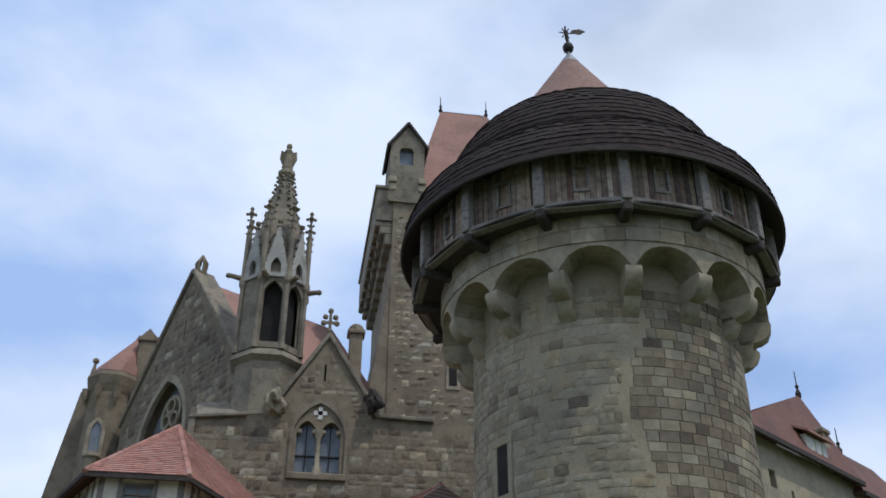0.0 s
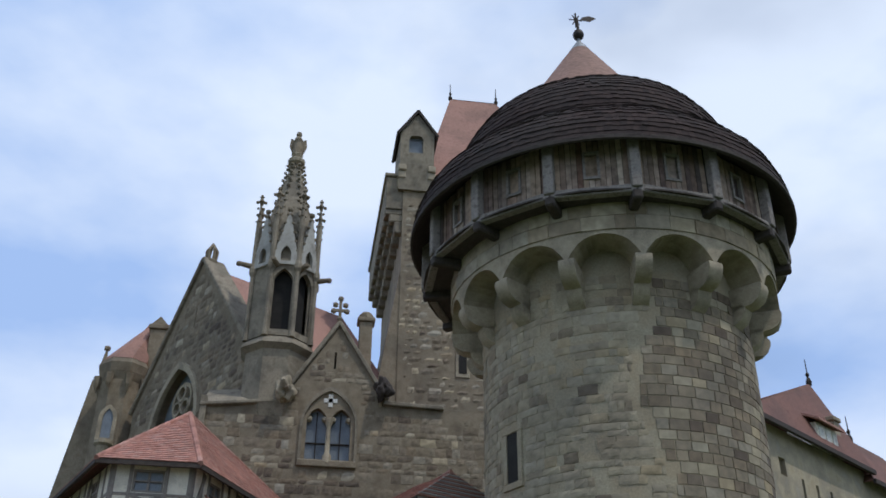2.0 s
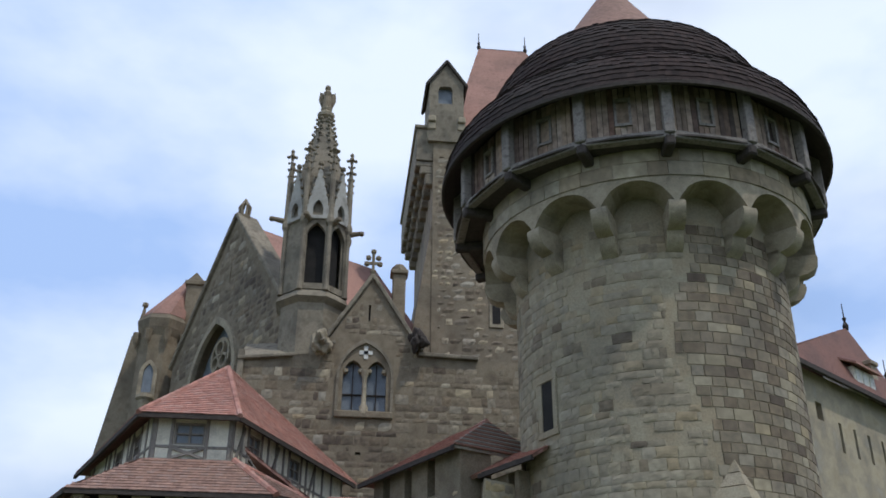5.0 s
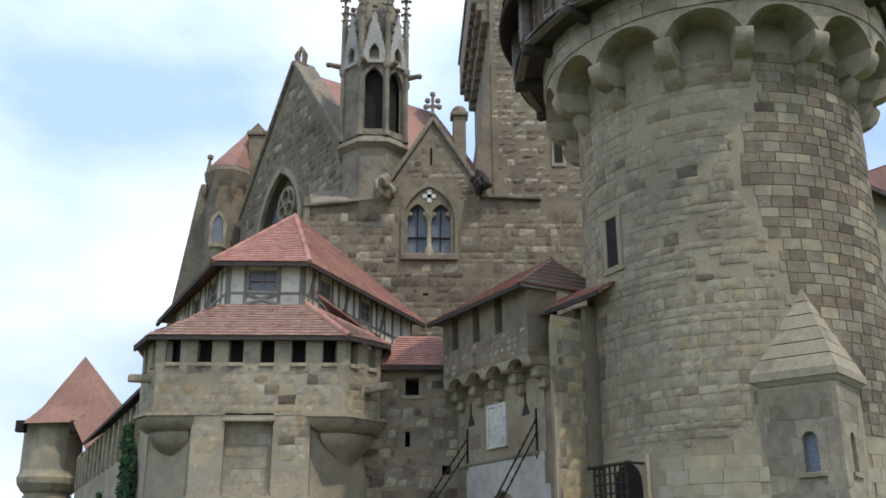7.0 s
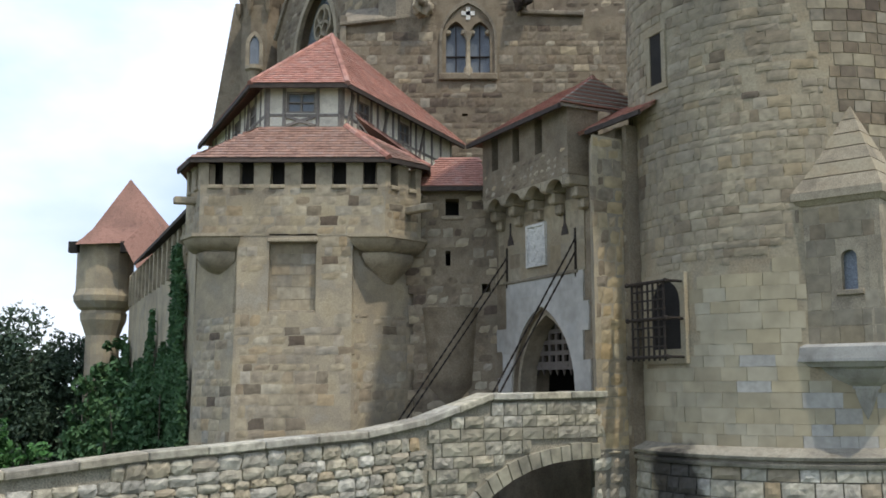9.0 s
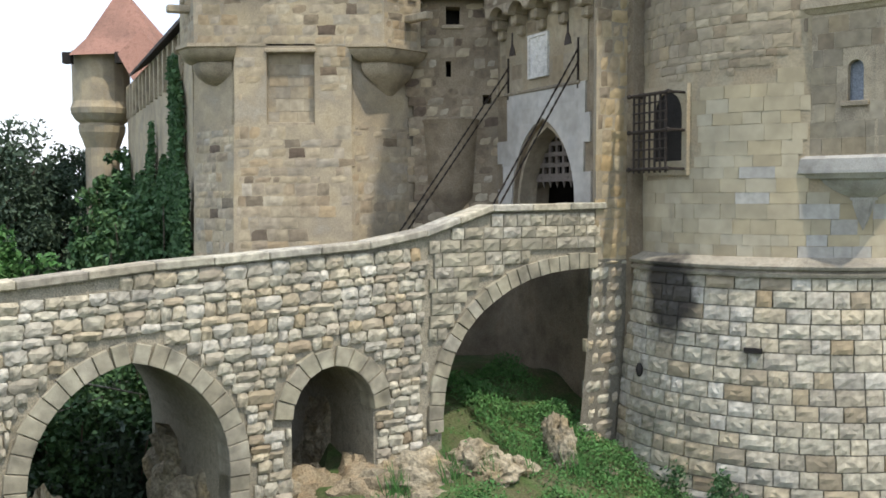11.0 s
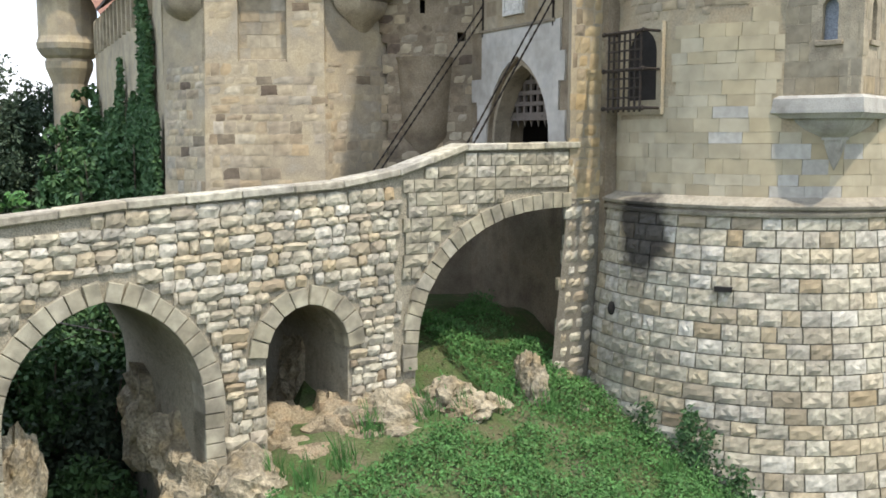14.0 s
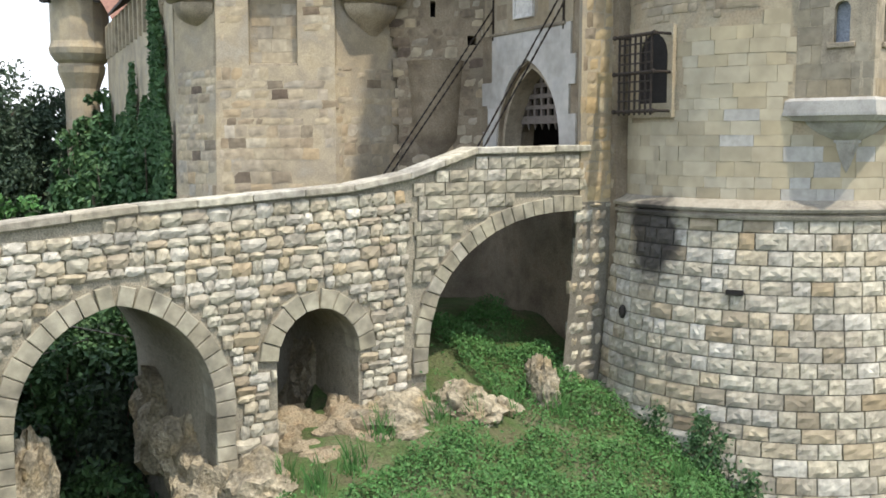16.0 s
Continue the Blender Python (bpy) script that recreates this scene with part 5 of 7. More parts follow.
# ---- spire turret ----
spire = thing("spire_turret", (-1.35, 36.0, 20), "slender gothic stone turret with crocketed spire", "turret")
SX, SY = -1.24, 36.0
def octa(r, n=8, off=22.5):
    r *= 1.1
    return [(SX + r * math.cos(radians(off + 360 * i / n)), SY + r * math.sin(radians(off + 360 * i / n))) for i in range(n)]
bm = BM()
prism(bm, octa(0.9), 19.6, 20.4, octa(1.15))
prism(bm, octa(1.15), 20.4, 22.55)
SPB = part("base", bm, M_DARKDRESS, spire, "plain octagonal stone base")
bm = BM()
prism(bm, octa(1.15), 22.5, 22.7, octa(1.36))
prism(bm, octa(1.36), 22.7, 22.86, octa(1.3))
prism(bm, octa(1.3), 22.86, 23.1, octa(1.1))
part("moulding", bm, M_DARKDRESS, spire)
for i in range(8):
    pp = octa(1.2)
    p, q = Vector(pp[(i + 1) % 8]), Vector(pp[i])
    p, q = (q, p)
    m = on_wall(p, q - p)
    ln = (q - p).length
    bm = BM()
    panel(bm, rect(0, ln, 23.05, 26.4), [pointed(0.12, ln - 0.12, 23.3, 25.3, 25.95, 6)] if i in (5, 6) else [], 0.22, m)
    part("arcade_side", bm, M_DARKDRESS, spire, "open pointed arcade")
    bm = BM()
    c = ln / 2
    panel(bm, [(-0.06, 26.1), (ln + 0.06, 26.1), (c, 28.6)], [pointed(c - 0.2, c + 0.2, 26.25, 26.55, 26.95, 5)], 0.16, m @ Matrix.Translation((0, -0.1, 0)))
    gb = part("gablet", bm, M_CONSOLE, spire, "steep pale gablet")
    bm = BM()
    for k in range(6):
        for sx in (-1, 1):
            f = (k + 0.5) / 6
            x, z = c + sx * (ln / 2 + 0.06) * (1 - f), 26.1 + 2.5 * f
            bmesh.ops.create_icosphere(bm, subdivisions=1, radius=0.085, matrix=m @ Matrix.Translation((x, -0.05, z + 0.04)))
    bmesh.ops.create_icosphere(bm, subdivisions=1, radius=0.13, matrix=m @ Matrix.Translation((c, -0.05, 28.68)))
    tagged(part("crocket", bm, M_DARK, gb), kind="stuff")
    # pinnacle at each corner
    v = Vector(octa(1.22)[i])
    bm = BM()
    lathe(bm, v.x, v.y, [(0.13, 23.0), (0.10, 23.3), (0.10, 25.8), (0.17, 25.95), (0.17, 26.15), (0.12, 26.3), (0.11, 28.3), (0.02, 29.35)], 8)
    pn = part("pinnacle", bm, M_DARKDRESS, spire, "thin corner shaft ending in a pinnacle")
    bm = BM()
    lathe(bm, v.x, v.y, [(0.03, 29.2), (0.12, 29.4), (0.05, 29.55), (0.1, 29.62), (0.02, 29.75)], 8)
    d = (v - Vector((SX, SY))).normalized()
    for k in range(4):
        a = math.pi * k / 2
        bmesh.ops.create_icosphere(bm, subdivisions=1, radius=0.085, matrix=Matrix.Translation((v.x + 0.16 * math.cos(a), v.y + 0.16 * math.sin(a), 29.35)))
        for z in (28.4, 28.75, 29.05):
            bmesh.ops.create_icosphere(bm, subdivisions=1, radius=0.06, matrix=Matrix.Translation((v.x + 0.11 * math.cos(a), v.y + 0.11 * math.sin(a), z)))
    tagged(part("crocket_bud", bm, M_DARK, pn), kind="stuff")
# near-black core colours in the shade behind the arcade
bm = BM()
prism(bm, octa(0.85), 23.0, 26.3)
part("inner_core", bm, M_SHADE, spire)
bm = BM()
prism(bm, octa(1.12), 26.3, 28.4, octa(0.92))
prism(bm, octa(0.92), 28.4, 31.7, octa(0.18))
part("spire", bm, M_DARKDRESS, spire, "tapering stone spire")
for i in range(8):
    bm = BM()
    for k in range(11):
        f = 0.2 + 0.76 * k / 10
        r = 1.22 + (0.2 - 1.22) * f ** 0.85 + 0.03
        a = radians(22.5 + 45 * i)
        z = 26.3 + 5.4 * f
        s = 0.17 - 0.06 * f
        bmesh.ops.create_icosphere(bm, subdivisions=1, radius=s, matrix=Matrix.Translation((SX + r * math.cos(a), SY + r * math.sin(a), z)))
        bmesh.ops.create_icosphere(bm, subdivisions=1, radius=s * 0.7, matrix=Matrix.Translation((SX + (r + 0.12) * math.cos(a), SY + (r + 0.12) * math.sin(a), z + 0.09)))
    tagged(part("crocketing", bm, M_DARKDRESS, spire), kind="stuff")
for ang, z, l in ((200, 26.3, 0.75), (340, 25.85, 0.7), (255, 26.1, 0.5), (300, 26.0, 0.5)):
    d = Vector((math.cos(radians(ang)), math.sin(radians(ang)), 0))
    bm = BM()
    p = Vector((SX, SY, z))
    tube(bm, p + d * 1.15, p + d * (1.2 + l) + Vector((0, 0, 0.02)), 0.14, 8, 0.09)
    bmesh.ops.create_icosphere(bm, subdivisions=1, radius=0.13, matrix=Matrix.Translation(p + d * (1.2 + l)))
    part("gargoyle", bm, M_DARK, spire, "projecting dark stone gargoyle")
bm = BM()
lathe(bm, SX, SY, [(0.14, 31.6), (0.36, 31.8), (0.38, 31.95), (0.2, 32.1), (0.26, 32.25), (0.1, 32.4)], 12)
part("spire_cap", bm, M_DRESSED, spire)
bm = BM()
lathe(bm, SX, SY, [(0.2, 32.3), (0.19, 32.6), (0.15, 32.9), (0.19, 33.1), (0.1, 33.25), (0.13, 33.36), (0.11, 33.48), (0.03, 33.55)], 10)
for sx in (-1, 1):
    solid(bm, [(SX + sx * 0.08, SY + 0.1, 33.1), (SX + sx * 0.34, SY + 0.2, 33.3), (SX + sx * 0.38, SY + 0.22, 32.9), (SX + sx * 0.22, SY + 0.2, 32.45), (SX + sx * 0.1, SY + 0.16, 32.6),
               (SX + sx * 0.08, SY + 0.16, 33.1), (SX + sx * 0.34, SY + 0.26, 33.3), (SX + sx * 0.38, SY + 0.28, 32.9), (SX + sx * 0.22, SY + 0.26, 32.45), (SX + sx * 0.1, SY + 0.22, 32.6)],
          [(0, 1, 2, 3, 4), (9, 8, 7, 6, 5), (0, 5, 6, 1), (1, 6, 7, 2), (2, 7, 8, 3), (3, 8, 9, 4), (4, 9, 5, 0)])
figure = part("winged_figure", bm, M_DARK, None, smooth=False)
tagged(figure, "small dark winged stone figure on the spire", "statue")

# ---- apse turret on the left ----
apse = thing("stair_turret", (-9, 45.5, 0), "octagonal stone stair turret with moulded crown and red roof", "turret")
AX, AY = -8.65, 45.6
def oct2(r):
    return [(AX + r * math.cos(radians(22.5 + 45 * i)), AY + r * math.sin(radians(22.5 + 45 * i))) for i in range(8)]
bm = BM()
prism(bm, oct2(1.0), 0, 24.9)
APW = part("wall", bm, M_DARK, apse)
bm = BM()
prism(bm, oct2(1.0), 24.8, 25.2, oct2(1.15))
prism(bm, oct2(1.15), 25.2, 25.6, oct2(1.22))
prism(bm, oct2(1.22), 25.6, 25.85, oct2(1.1))
part("crown_moulding", bm, M_DARK, apse)
for i in range(8):
    v = oct2(1.15)[i]
    bm = BM()
    lathe(bm, v[0], v[1], [(0.02, 24.2), (0.14, 24.5), (0.2, 25.0)], 6)
    part("pendant", bm, M_DARK, apse)
bm = BM()
prism(bm, oct2(1.12), 25.85, 29.0, [(-7.6 + (x - AX) * 0.05, 46.8 + (y - AY) * 0.05) for x, y in oct2(1.0)])
part("roof", bm, M_TILE_OLD, apse, "small weathered red roof")
bm = BM()
solid(bm, [(-9.4, 47, 26.3), (-6.6, 47, 26.3), (-6.6, 50, 30.2), (-8.6, 50, 30.2)], [(0, 1, 2, 3)])
solid(bm, [(-9.4, 46.95, 26.3), (-8.6, 49.95, 30.2), (-9.6, 53, 26.3)], [(0, 1, 2)])
part("choir_roof", bm, M_TILE_OLD, apse)
bm = BM()
prism(bm, [(-14.2, 47), (-8.0, 46.6), (-7.5, 52), (-13.4, 52)], 0, 25.6, [(-10.35, 47), (-8.0, 46.6), (-7.5, 52), (-9.9, 52)])
part("buttress_wall", bm, M_DARK, apse)
MA = on_wall((AX - 0.38, AY - 0.92), (1, 0))
bm = BM()
panel(bm, pointed(-0.2, 0.62, 21.7, 22.8, 23.5, 6), [pointed(-0.02, 0.44, 21.9, 22.8, 23.3, 6)], 0.15, MA @ Matrix.Translation((0, -0.1, 0)))
lathe(bm, AX - 0.17, AY - 0.95, [(0.05, 20.8), (0.22, 21.1), (0.3, 21.5), (0.42, 21.6), (0.42, 21.75)], 10)
w = part("window", bm, M_DRESSED, apse, "small pointed window on a corbelled sill")
bm = BM()
panel(bm, pointed(-0.02, 0.44, 21.85, 22.8, 23.3, 6), [], 0.03, MA @ Matrix.Translation((0, -0.03, 0)))
part("window_pane", bm, M_GLASS, w)
bm = BM()
tube(bm, (AX - 0.95, AY - 0.4, 25.75), (AX - 0.9, AY - 0.4, 26.4), 0.12, 6, 0.06)
bmesh.ops.create_icosphere(bm, subdivisions=1, radius=0.17, matrix=Matrix.Translation((AX - 0.9, AY - 0.4, 26.5)))
part("finial", bm, M_DARK, apse)

# ---- keep ----
keep = thing("keep_tower", (8, 44, 0), "tall square sandstone keep with corbelled gallery, bartizan and steep tiled roof", "tower")
bm = BM()
prism(bm, [(3.86, 40), (13, 40), (13, 50), (3.86, 50)], 0, 34.4)
KEEPW = part("wall", bm, M_DARK, keep, "rough sandstone wall")
bm = BM()
prism(bm, [(-0.3, 40.05), (5.0, 40.05), (5.0, 49.9), (-0.3, 49.9)], 0, 29.2, [(3.84, 40.05), (5.0, 40.05), (5.0, 49.9), (3.84, 49.9)])
part("battered_buttress", bm, M_DARK, keep, "sloping sandstone buttress at the corner")
bm = BM()
box(bm, 3.05, 3.9, 40.1, 50, 32.6, 34.4, None, 0.03)
box(bm, 2.95, 3.95, 40.0, 50, 34.4, 34.6, None, 0.04)
part("gallery_wall", bm, M_DARKDRESS, keep)
for i in range(9):
    y = 40.4 + i * 1.12
    bm = BM()
    for x0, z0, z1 in ((3.02, 32.3, 32.62), (3.25, 31.9, 32.35), (3.5, 31.3, 31.95)):
        box(bm, x0, 3.95, y - 0.22, y + 0.22, z0, z1, None, 0.06)
    part("gallery_corbel", bm, M_DARKDRESS, keep)
bm = BM()
prism(bm, [(3.6, 39.85), (5.35, 39.85), (5.35, 42.5), (3.6, 42.5)], 33.6, 35.0, [(3.6, 39.7), (5.35, 39.7), (5.35, 42.5), (3.6, 42.5)])
panel(bm, [(3.62, 35.0), (5.3, 35.0), (5.3, 36.9), (4.46, 38.1), (3.62, 36.9)], [pointed(4.05, 4.75, 35.7, 36.5, 36.75, 5)], 2.6, on_wall((0, 39.7), (1, 0)))
bart = part("bartizan", bm, M_DARKDRESS, keep, "small gabled corner bartizan")
bm = BM()
box(bm, 4.0, 4.8, 39.95, 39.98, 35.6, 36.8)
part("window_pane", bm, M_GLASS, bart)
for a, b in (((3.45, 36.75), (4.46, 38.25)), ((5.47, 36.75), (4.46, 38.25))):
    bm = BM()
    beam(bm, (a[0], 40.9, a[1]), (b[0], 40.9, b[1]), 2.7, 0.12)
    part("roof", bm, M_BLACKWOOD, bart)
for x in (3.75, 5.2):
    bm = BM()
    for x0, z0, z1 in ((0, 34.6, 34.95), (0.0, 34.2, 34.6), (0.0, 33.7, 34.2)):
        box(bm, x - 0.2, x + 0.2, 39.62 + (34.95 - z1) * 0.3, 40.2, z0, z1, None, 0.05)
    part("bartizan_corbel", bm, M_DRESSED, bart)
KR = [(4.7, 40.6, 34.5), (12.6, 40.6, 34.5), (12.6, 49.6, 34.5), (4.7, 49.6, 34.5)]
K1, K2 = (6.75, 44.0, 42.8), (9.4, 44.0, 42.8)
roof_face([KR[0], KR[1], K2, K1], M_TILE_OLD, keep, tiles=False, name="roof", label="steep weathered red roof")
roof_face([KR[3], KR[0], K1], M_TILE_OLD, keep, tiles=False)
roof_face([KR[1], KR[2], K2], M_TILE_OLD, keep, tiles=False)
roof_face([KR[2], KR[3], K1, K2], M_TILE_OLD, keep, tiles=False)
for k in (K1, K2):
    bm = BM()
    lathe(bm, k[0], k[1], [(0.1, k[2] - 0.05), (0.12, k[2] + 0.1), (0.04, k[2] + 0.2), (0.09, k[2] + 0.35), (0.03, k[2] + 0.45), (0.02, k[2] + 1.05)], 8)
    part("finial", bm, M_IRON, keep)
bm = BM()
box(bm, 6.45, 7.1, 39.93, 40.1, 24.0, 25.6, None, 0.03)
w = part("window", bm, M_DRESSED, keep, "small square stone-framed window")
# pane coloured near-black as the shade of the window recess
bm = BM()
box(bm, 6.6, 6.95, 39.90, 39.94, 24.2, 25.4)
part("window_pane", bm, M_SHADE, w)

# ---- curtain wall and turret on the left ----
CA, CB = Vector((-14.3, 45.0)), Vector((-7.1, 28.2))
curtain = thing("curtain_wall", (-10, 36, 0), "long sandstone curtain wall with merlons, partly under ivy", "wall")
MC = on_wall(CA, CB - CA)
cl = (CB - CA).length
bm = BM()
panel(bm, rect(0, cl, -1, 11.0), [], 0.7, MC)
CURTW = part("wall", bm, M_SAND, curtain)
merlons(CA, CB, 11.0, 12.0, 15, 0.45, 0.5, curtain, M_SAND)
for i in range(14):
    bm = BM()
    x = 1.2 * i + 0.8
    box(bm, x, x + 0.16, -0.12, 0.1, 10.5, 11.9, MC, 0.02)
    part("corbel_strip", bm, M_DRESSED, curtain)
bm = BM()
solid(bm, [tuple(MC @ Vector(v)) for v in ((4, -0.3, 12.1), (cl, -0.3, 12.1), (cl, 1.2, 13.2), (4, 1.2, 13.2), (4, -0.3, 11.98), (cl, -0.3, 11.98), (cl, 1.2, 13.08), (4, 1.2, 13.08))], [(0, 1, 2, 3), (7, 6, 5, 4), (0, 4, 5, 1), (1, 5, 6, 2), (2, 6, 7, 3), (3, 7, 4, 0)])
part("walkway_roof", bm, M_BLACKWOOD, curtain, "dark covered wall-walk roof")

turret = thing("wall_turret", (-15.6, 46, 0), "sandstone wall turret corbelled out under a pointed red roof", "tower")
WX, WY = -15.75, 46.0
bm = BM()
lathe(bm, WX - 0.05, WY, [(0.75, -1.0), (0.76, 9.3), (0.9, 9.7), (1.02, 10.0), (1.05, 10.3), (0.98, 10.42), (1.15, 10.55), (1.34, 10.85), (1.38, 11.1), (1.32, 11.25), (1.28, 11.4), (1.28, 13.7)], 16)
part("wall", bm, M_SAND, turret, "round corbelled turret wall")
bm = BM()
RB = [(-16.65, 44.3, 13.35), (-12.45, 44.5, 13.5), (-12.6, 47.8, 13.9), (-17.5, 47.8, 13.85)]
RM = [(-16.05, 44.8, 14.15), (-13.0, 44.9, 14.25), (-13.1, 47.2, 14.5), (-16.6, 47.2, 14.5)]
RT = (-14.8, 46.0, 16.7)
solid(bm, RB + RM + [RT], [(0, 1, 5, 4), (1, 2, 6, 5), (2, 3, 7, 6), (3, 0, 4, 7), (4, 5, 8), (5, 6, 8), (6, 7, 8), (7, 4, 8), (3, 2, 1, 0)])
part("roof", bm, M_TILE_OLD, turret, "pointed red tiled roof with flared eaves")
bm = BM()
q = [(-13.92, 42.6, 13.15), (-13.2, 42.3, 12.0), (-12.15, 42.7, 12.95), (-13.02, 43.0, 14.25)]
solid(bm, q + [(x + 0.1, y + 0.5, z - 0.12) for x, y, z in q], [(0, 1, 2, 3), (7, 6, 5, 4), (0, 4, 5, 1), (1, 5, 6, 2), (2, 6, 7, 3), (3, 7, 4, 0)])
part("side_roof", bm, M_TILE_OLD, turret, "steep red side roof")
# near-black boxes painted as shaded openings under the eaves
for x in (-16.9, -14.55):
    bm = BM()
    box(bm, x - 0.1, x + 0.3, 44.4, 44.8, 13.0, 13.5, None, 0.02)
    part("opening", bm, M_SHADE, turret)

# ---- range on the right ----
RA, RBp = Vector((17.0, 33.6)), Vector((27.5, 41.4))
rng = thing("residential_range", (21, 38, 0), "plastered castle range with hipped red roof and dormer", "building")
MRn = on_wall(RA, RBp - RA)
rl = (RBp - RA).length
bm = BM()
holes = [rect(1.35, 1.85, 18.6, 19.3)] + [rect(x, x + 0.22, 17.6, 18.8) for x in (3.0, 4.2, 5.4, 6.6)]
panel(bm, rect(-4, rl, 0, 20.5), holes, 0.6, MRn)
RNGW = part("wall", bm, M_SAND, rng, "rough plastered wall with slits")
# near-black strip behind the slits, shade as colour
bm = BM()
box(bm, 0, rl, 0.55, 0.62, 17, 20, MRn)
part("dark_opening", bm, M_SHADE, rng)
g4 = lambda s, d, z: tuple(MRn @ Vector((s, d, z)))
RP = (22.75, 39.3, 24.6)
roof_face([g4(-1.6, -0.5, 20.4), g4(9.3, -0.5, 20.4), RP], M_TILE_DARK, rng, tiles=False, name="roof", label="steep weathered red hipped roof")
roof_face([g4(9.3, -0.5, 20.4), g4(9.3, 4.0, 20.4), RP], M_TILE_DARK, rng, tiles=False)
roof_face([g4(9.3, 4.0, 20.4), g4(-1.6, 4.0, 20.4), RP], M_TILE_DARK, rng, tiles=False)
roof_face([g4(9.0, -0.5, 20.0), g4(17, -0.5, 20.0), g4(14.5, 1.0, 22.6), g4(11.0, 1.0, 22.6)], M_TILE_DARK, rng, tiles=False)
roof_face([g4(9.0, 7.0, 20.0), g4(9.0, -0.5, 20.0), g4(11.0, 1.0, 22.6)], M_TILE_DARK, rng, tiles=False)
bm = BM()
beam(bm, g4(-4, -0.5, 20.34), g4(9.2, -0.5, 20.34), 0.14, 0.2)
beam(bm, g4(9.0, -0.5, 19.94), g4(17, -0.5, 19.94), 0.14, 0.2)
part("eave_board", bm, M_BLACKWOOD, rng)
for p, z in ((RP, 24.6), (g4(11.0, 1.0, 22.6), 22.6)):
    bm = BM()
    lathe(bm, p[0], p[1], [(0.12, z - 0.1), (0.14, z + 0.1), (0.05, z + 0.3), (0.1, z + 0.45), (0.03, z + 0.55), (0.02, z + 1.2)], 8)
    part("finial", bm, M_IRON, rng)
bm = BM()
box(bm, 4.6, 6.4, -0.3, 1.0, 20.6, 21.5, MRn)
dm = part("dormer", bm, M_PLASTER, rng, "low dormer with small panes")
for x in (4.75, 5.35, 5.95):
    bm = BM()
    box(bm, x, x + 0.4, -0.33, -0.3, 20.85, 21.4, MRn)
    part("window_pane", bm, M_WHITE, dm)
bm = BM()
solid(bm, [g4(*v) for v in ((4.3, -0.6, 21.45), (6.7, -0.6, 21.45), (6.5, 1.0, 22.2), (4.0, 1.0, 22.2), (4.3, -0.6, 21.55), (6.7, -0.6, 21.55), (6.5, 1.0, 22.3), (4.0, 1.0, 22.3))], [(0, 1, 2, 3), (7, 6, 5, 4), (0, 4, 5, 1), (1, 5, 6, 2), (2, 6, 7, 3), (3, 7, 4, 0)])
part("dormer_roof", bm, M_TILE_OLD, dm)
bm = BM()
box(bm, 7.1, 7.6, 0.0, 0.8, 20.6, 22.3, MRn)
box(bm, 7.0, 7.7, -0.1, 0.9, 22.3, 22.5, MRn, 0.03)
part("chimney", bm, M_DRESSED, rng)

# ---- plants ----
def leaves(name, centres, size, mat, label, category, seed, parent=None, up=0.3):
    """Many small folded leaves, one mesh of kind stuff. centres: points with an outward direction."""
    rnd = np.random.default_rng(seed)
    c = np.array([p for p, _ in centres])
    d = np.array([q for _, q in centres])
    n = len(c)
    a = rnd.normal(size=(n, 3))
    nrm = d + 0.8 * rnd.normal(size=(n, 3)) + np.array([0, 0, up])
    nrm /= np.linalg.norm(nrm, axis=1, keepdims=True)
    u = np.cross(nrm, a)
    u /= np.linalg.norm(u, axis=1, keepdims=True)
    v = np.cross(nrm, u)
    s = (size * rnd.uniform(0.6, 1.4, n))[:, None]
    V = np.stack([c - u * s, c - v * s * 0.55 + nrm * s * 0.18, c + u * s, c + v * s * 0.55 + nrm * s * 0.18], 1).reshape(-1, 3)
    k = np.arange(n)[:, None] * 4
    F = np.concatenate([k + np.array([[0, 1, 2]]), k + np.array([[0, 2, 3]])], 1).reshape(-1, 3)
    me = bpy.data.meshes.new(name)
    me.from_pydata(V.tolist(), [], F.tolist())
    me.materials.append(mat)
    ob = new(name, me)
    if parent:
        ob.parent = parent
        ob.matrix_parent_inverse = parent.matrix_basis.inverted()
        return tagged(ob, label)
    return tagged(ob, label, category, kind="stuff")


def clumps(n_clump, per, place, radius, rnd):
    out = []
    for _ in range(n_clump):
        p, r = place(rnd)
        for _ in range(per):
            v = rnd.normal(size=3)
            v /= np.linalg.norm(v)
            q = p + v * r * radius * rnd.uniform(0.55, 1.0)
            out.append((q, v))
    return out


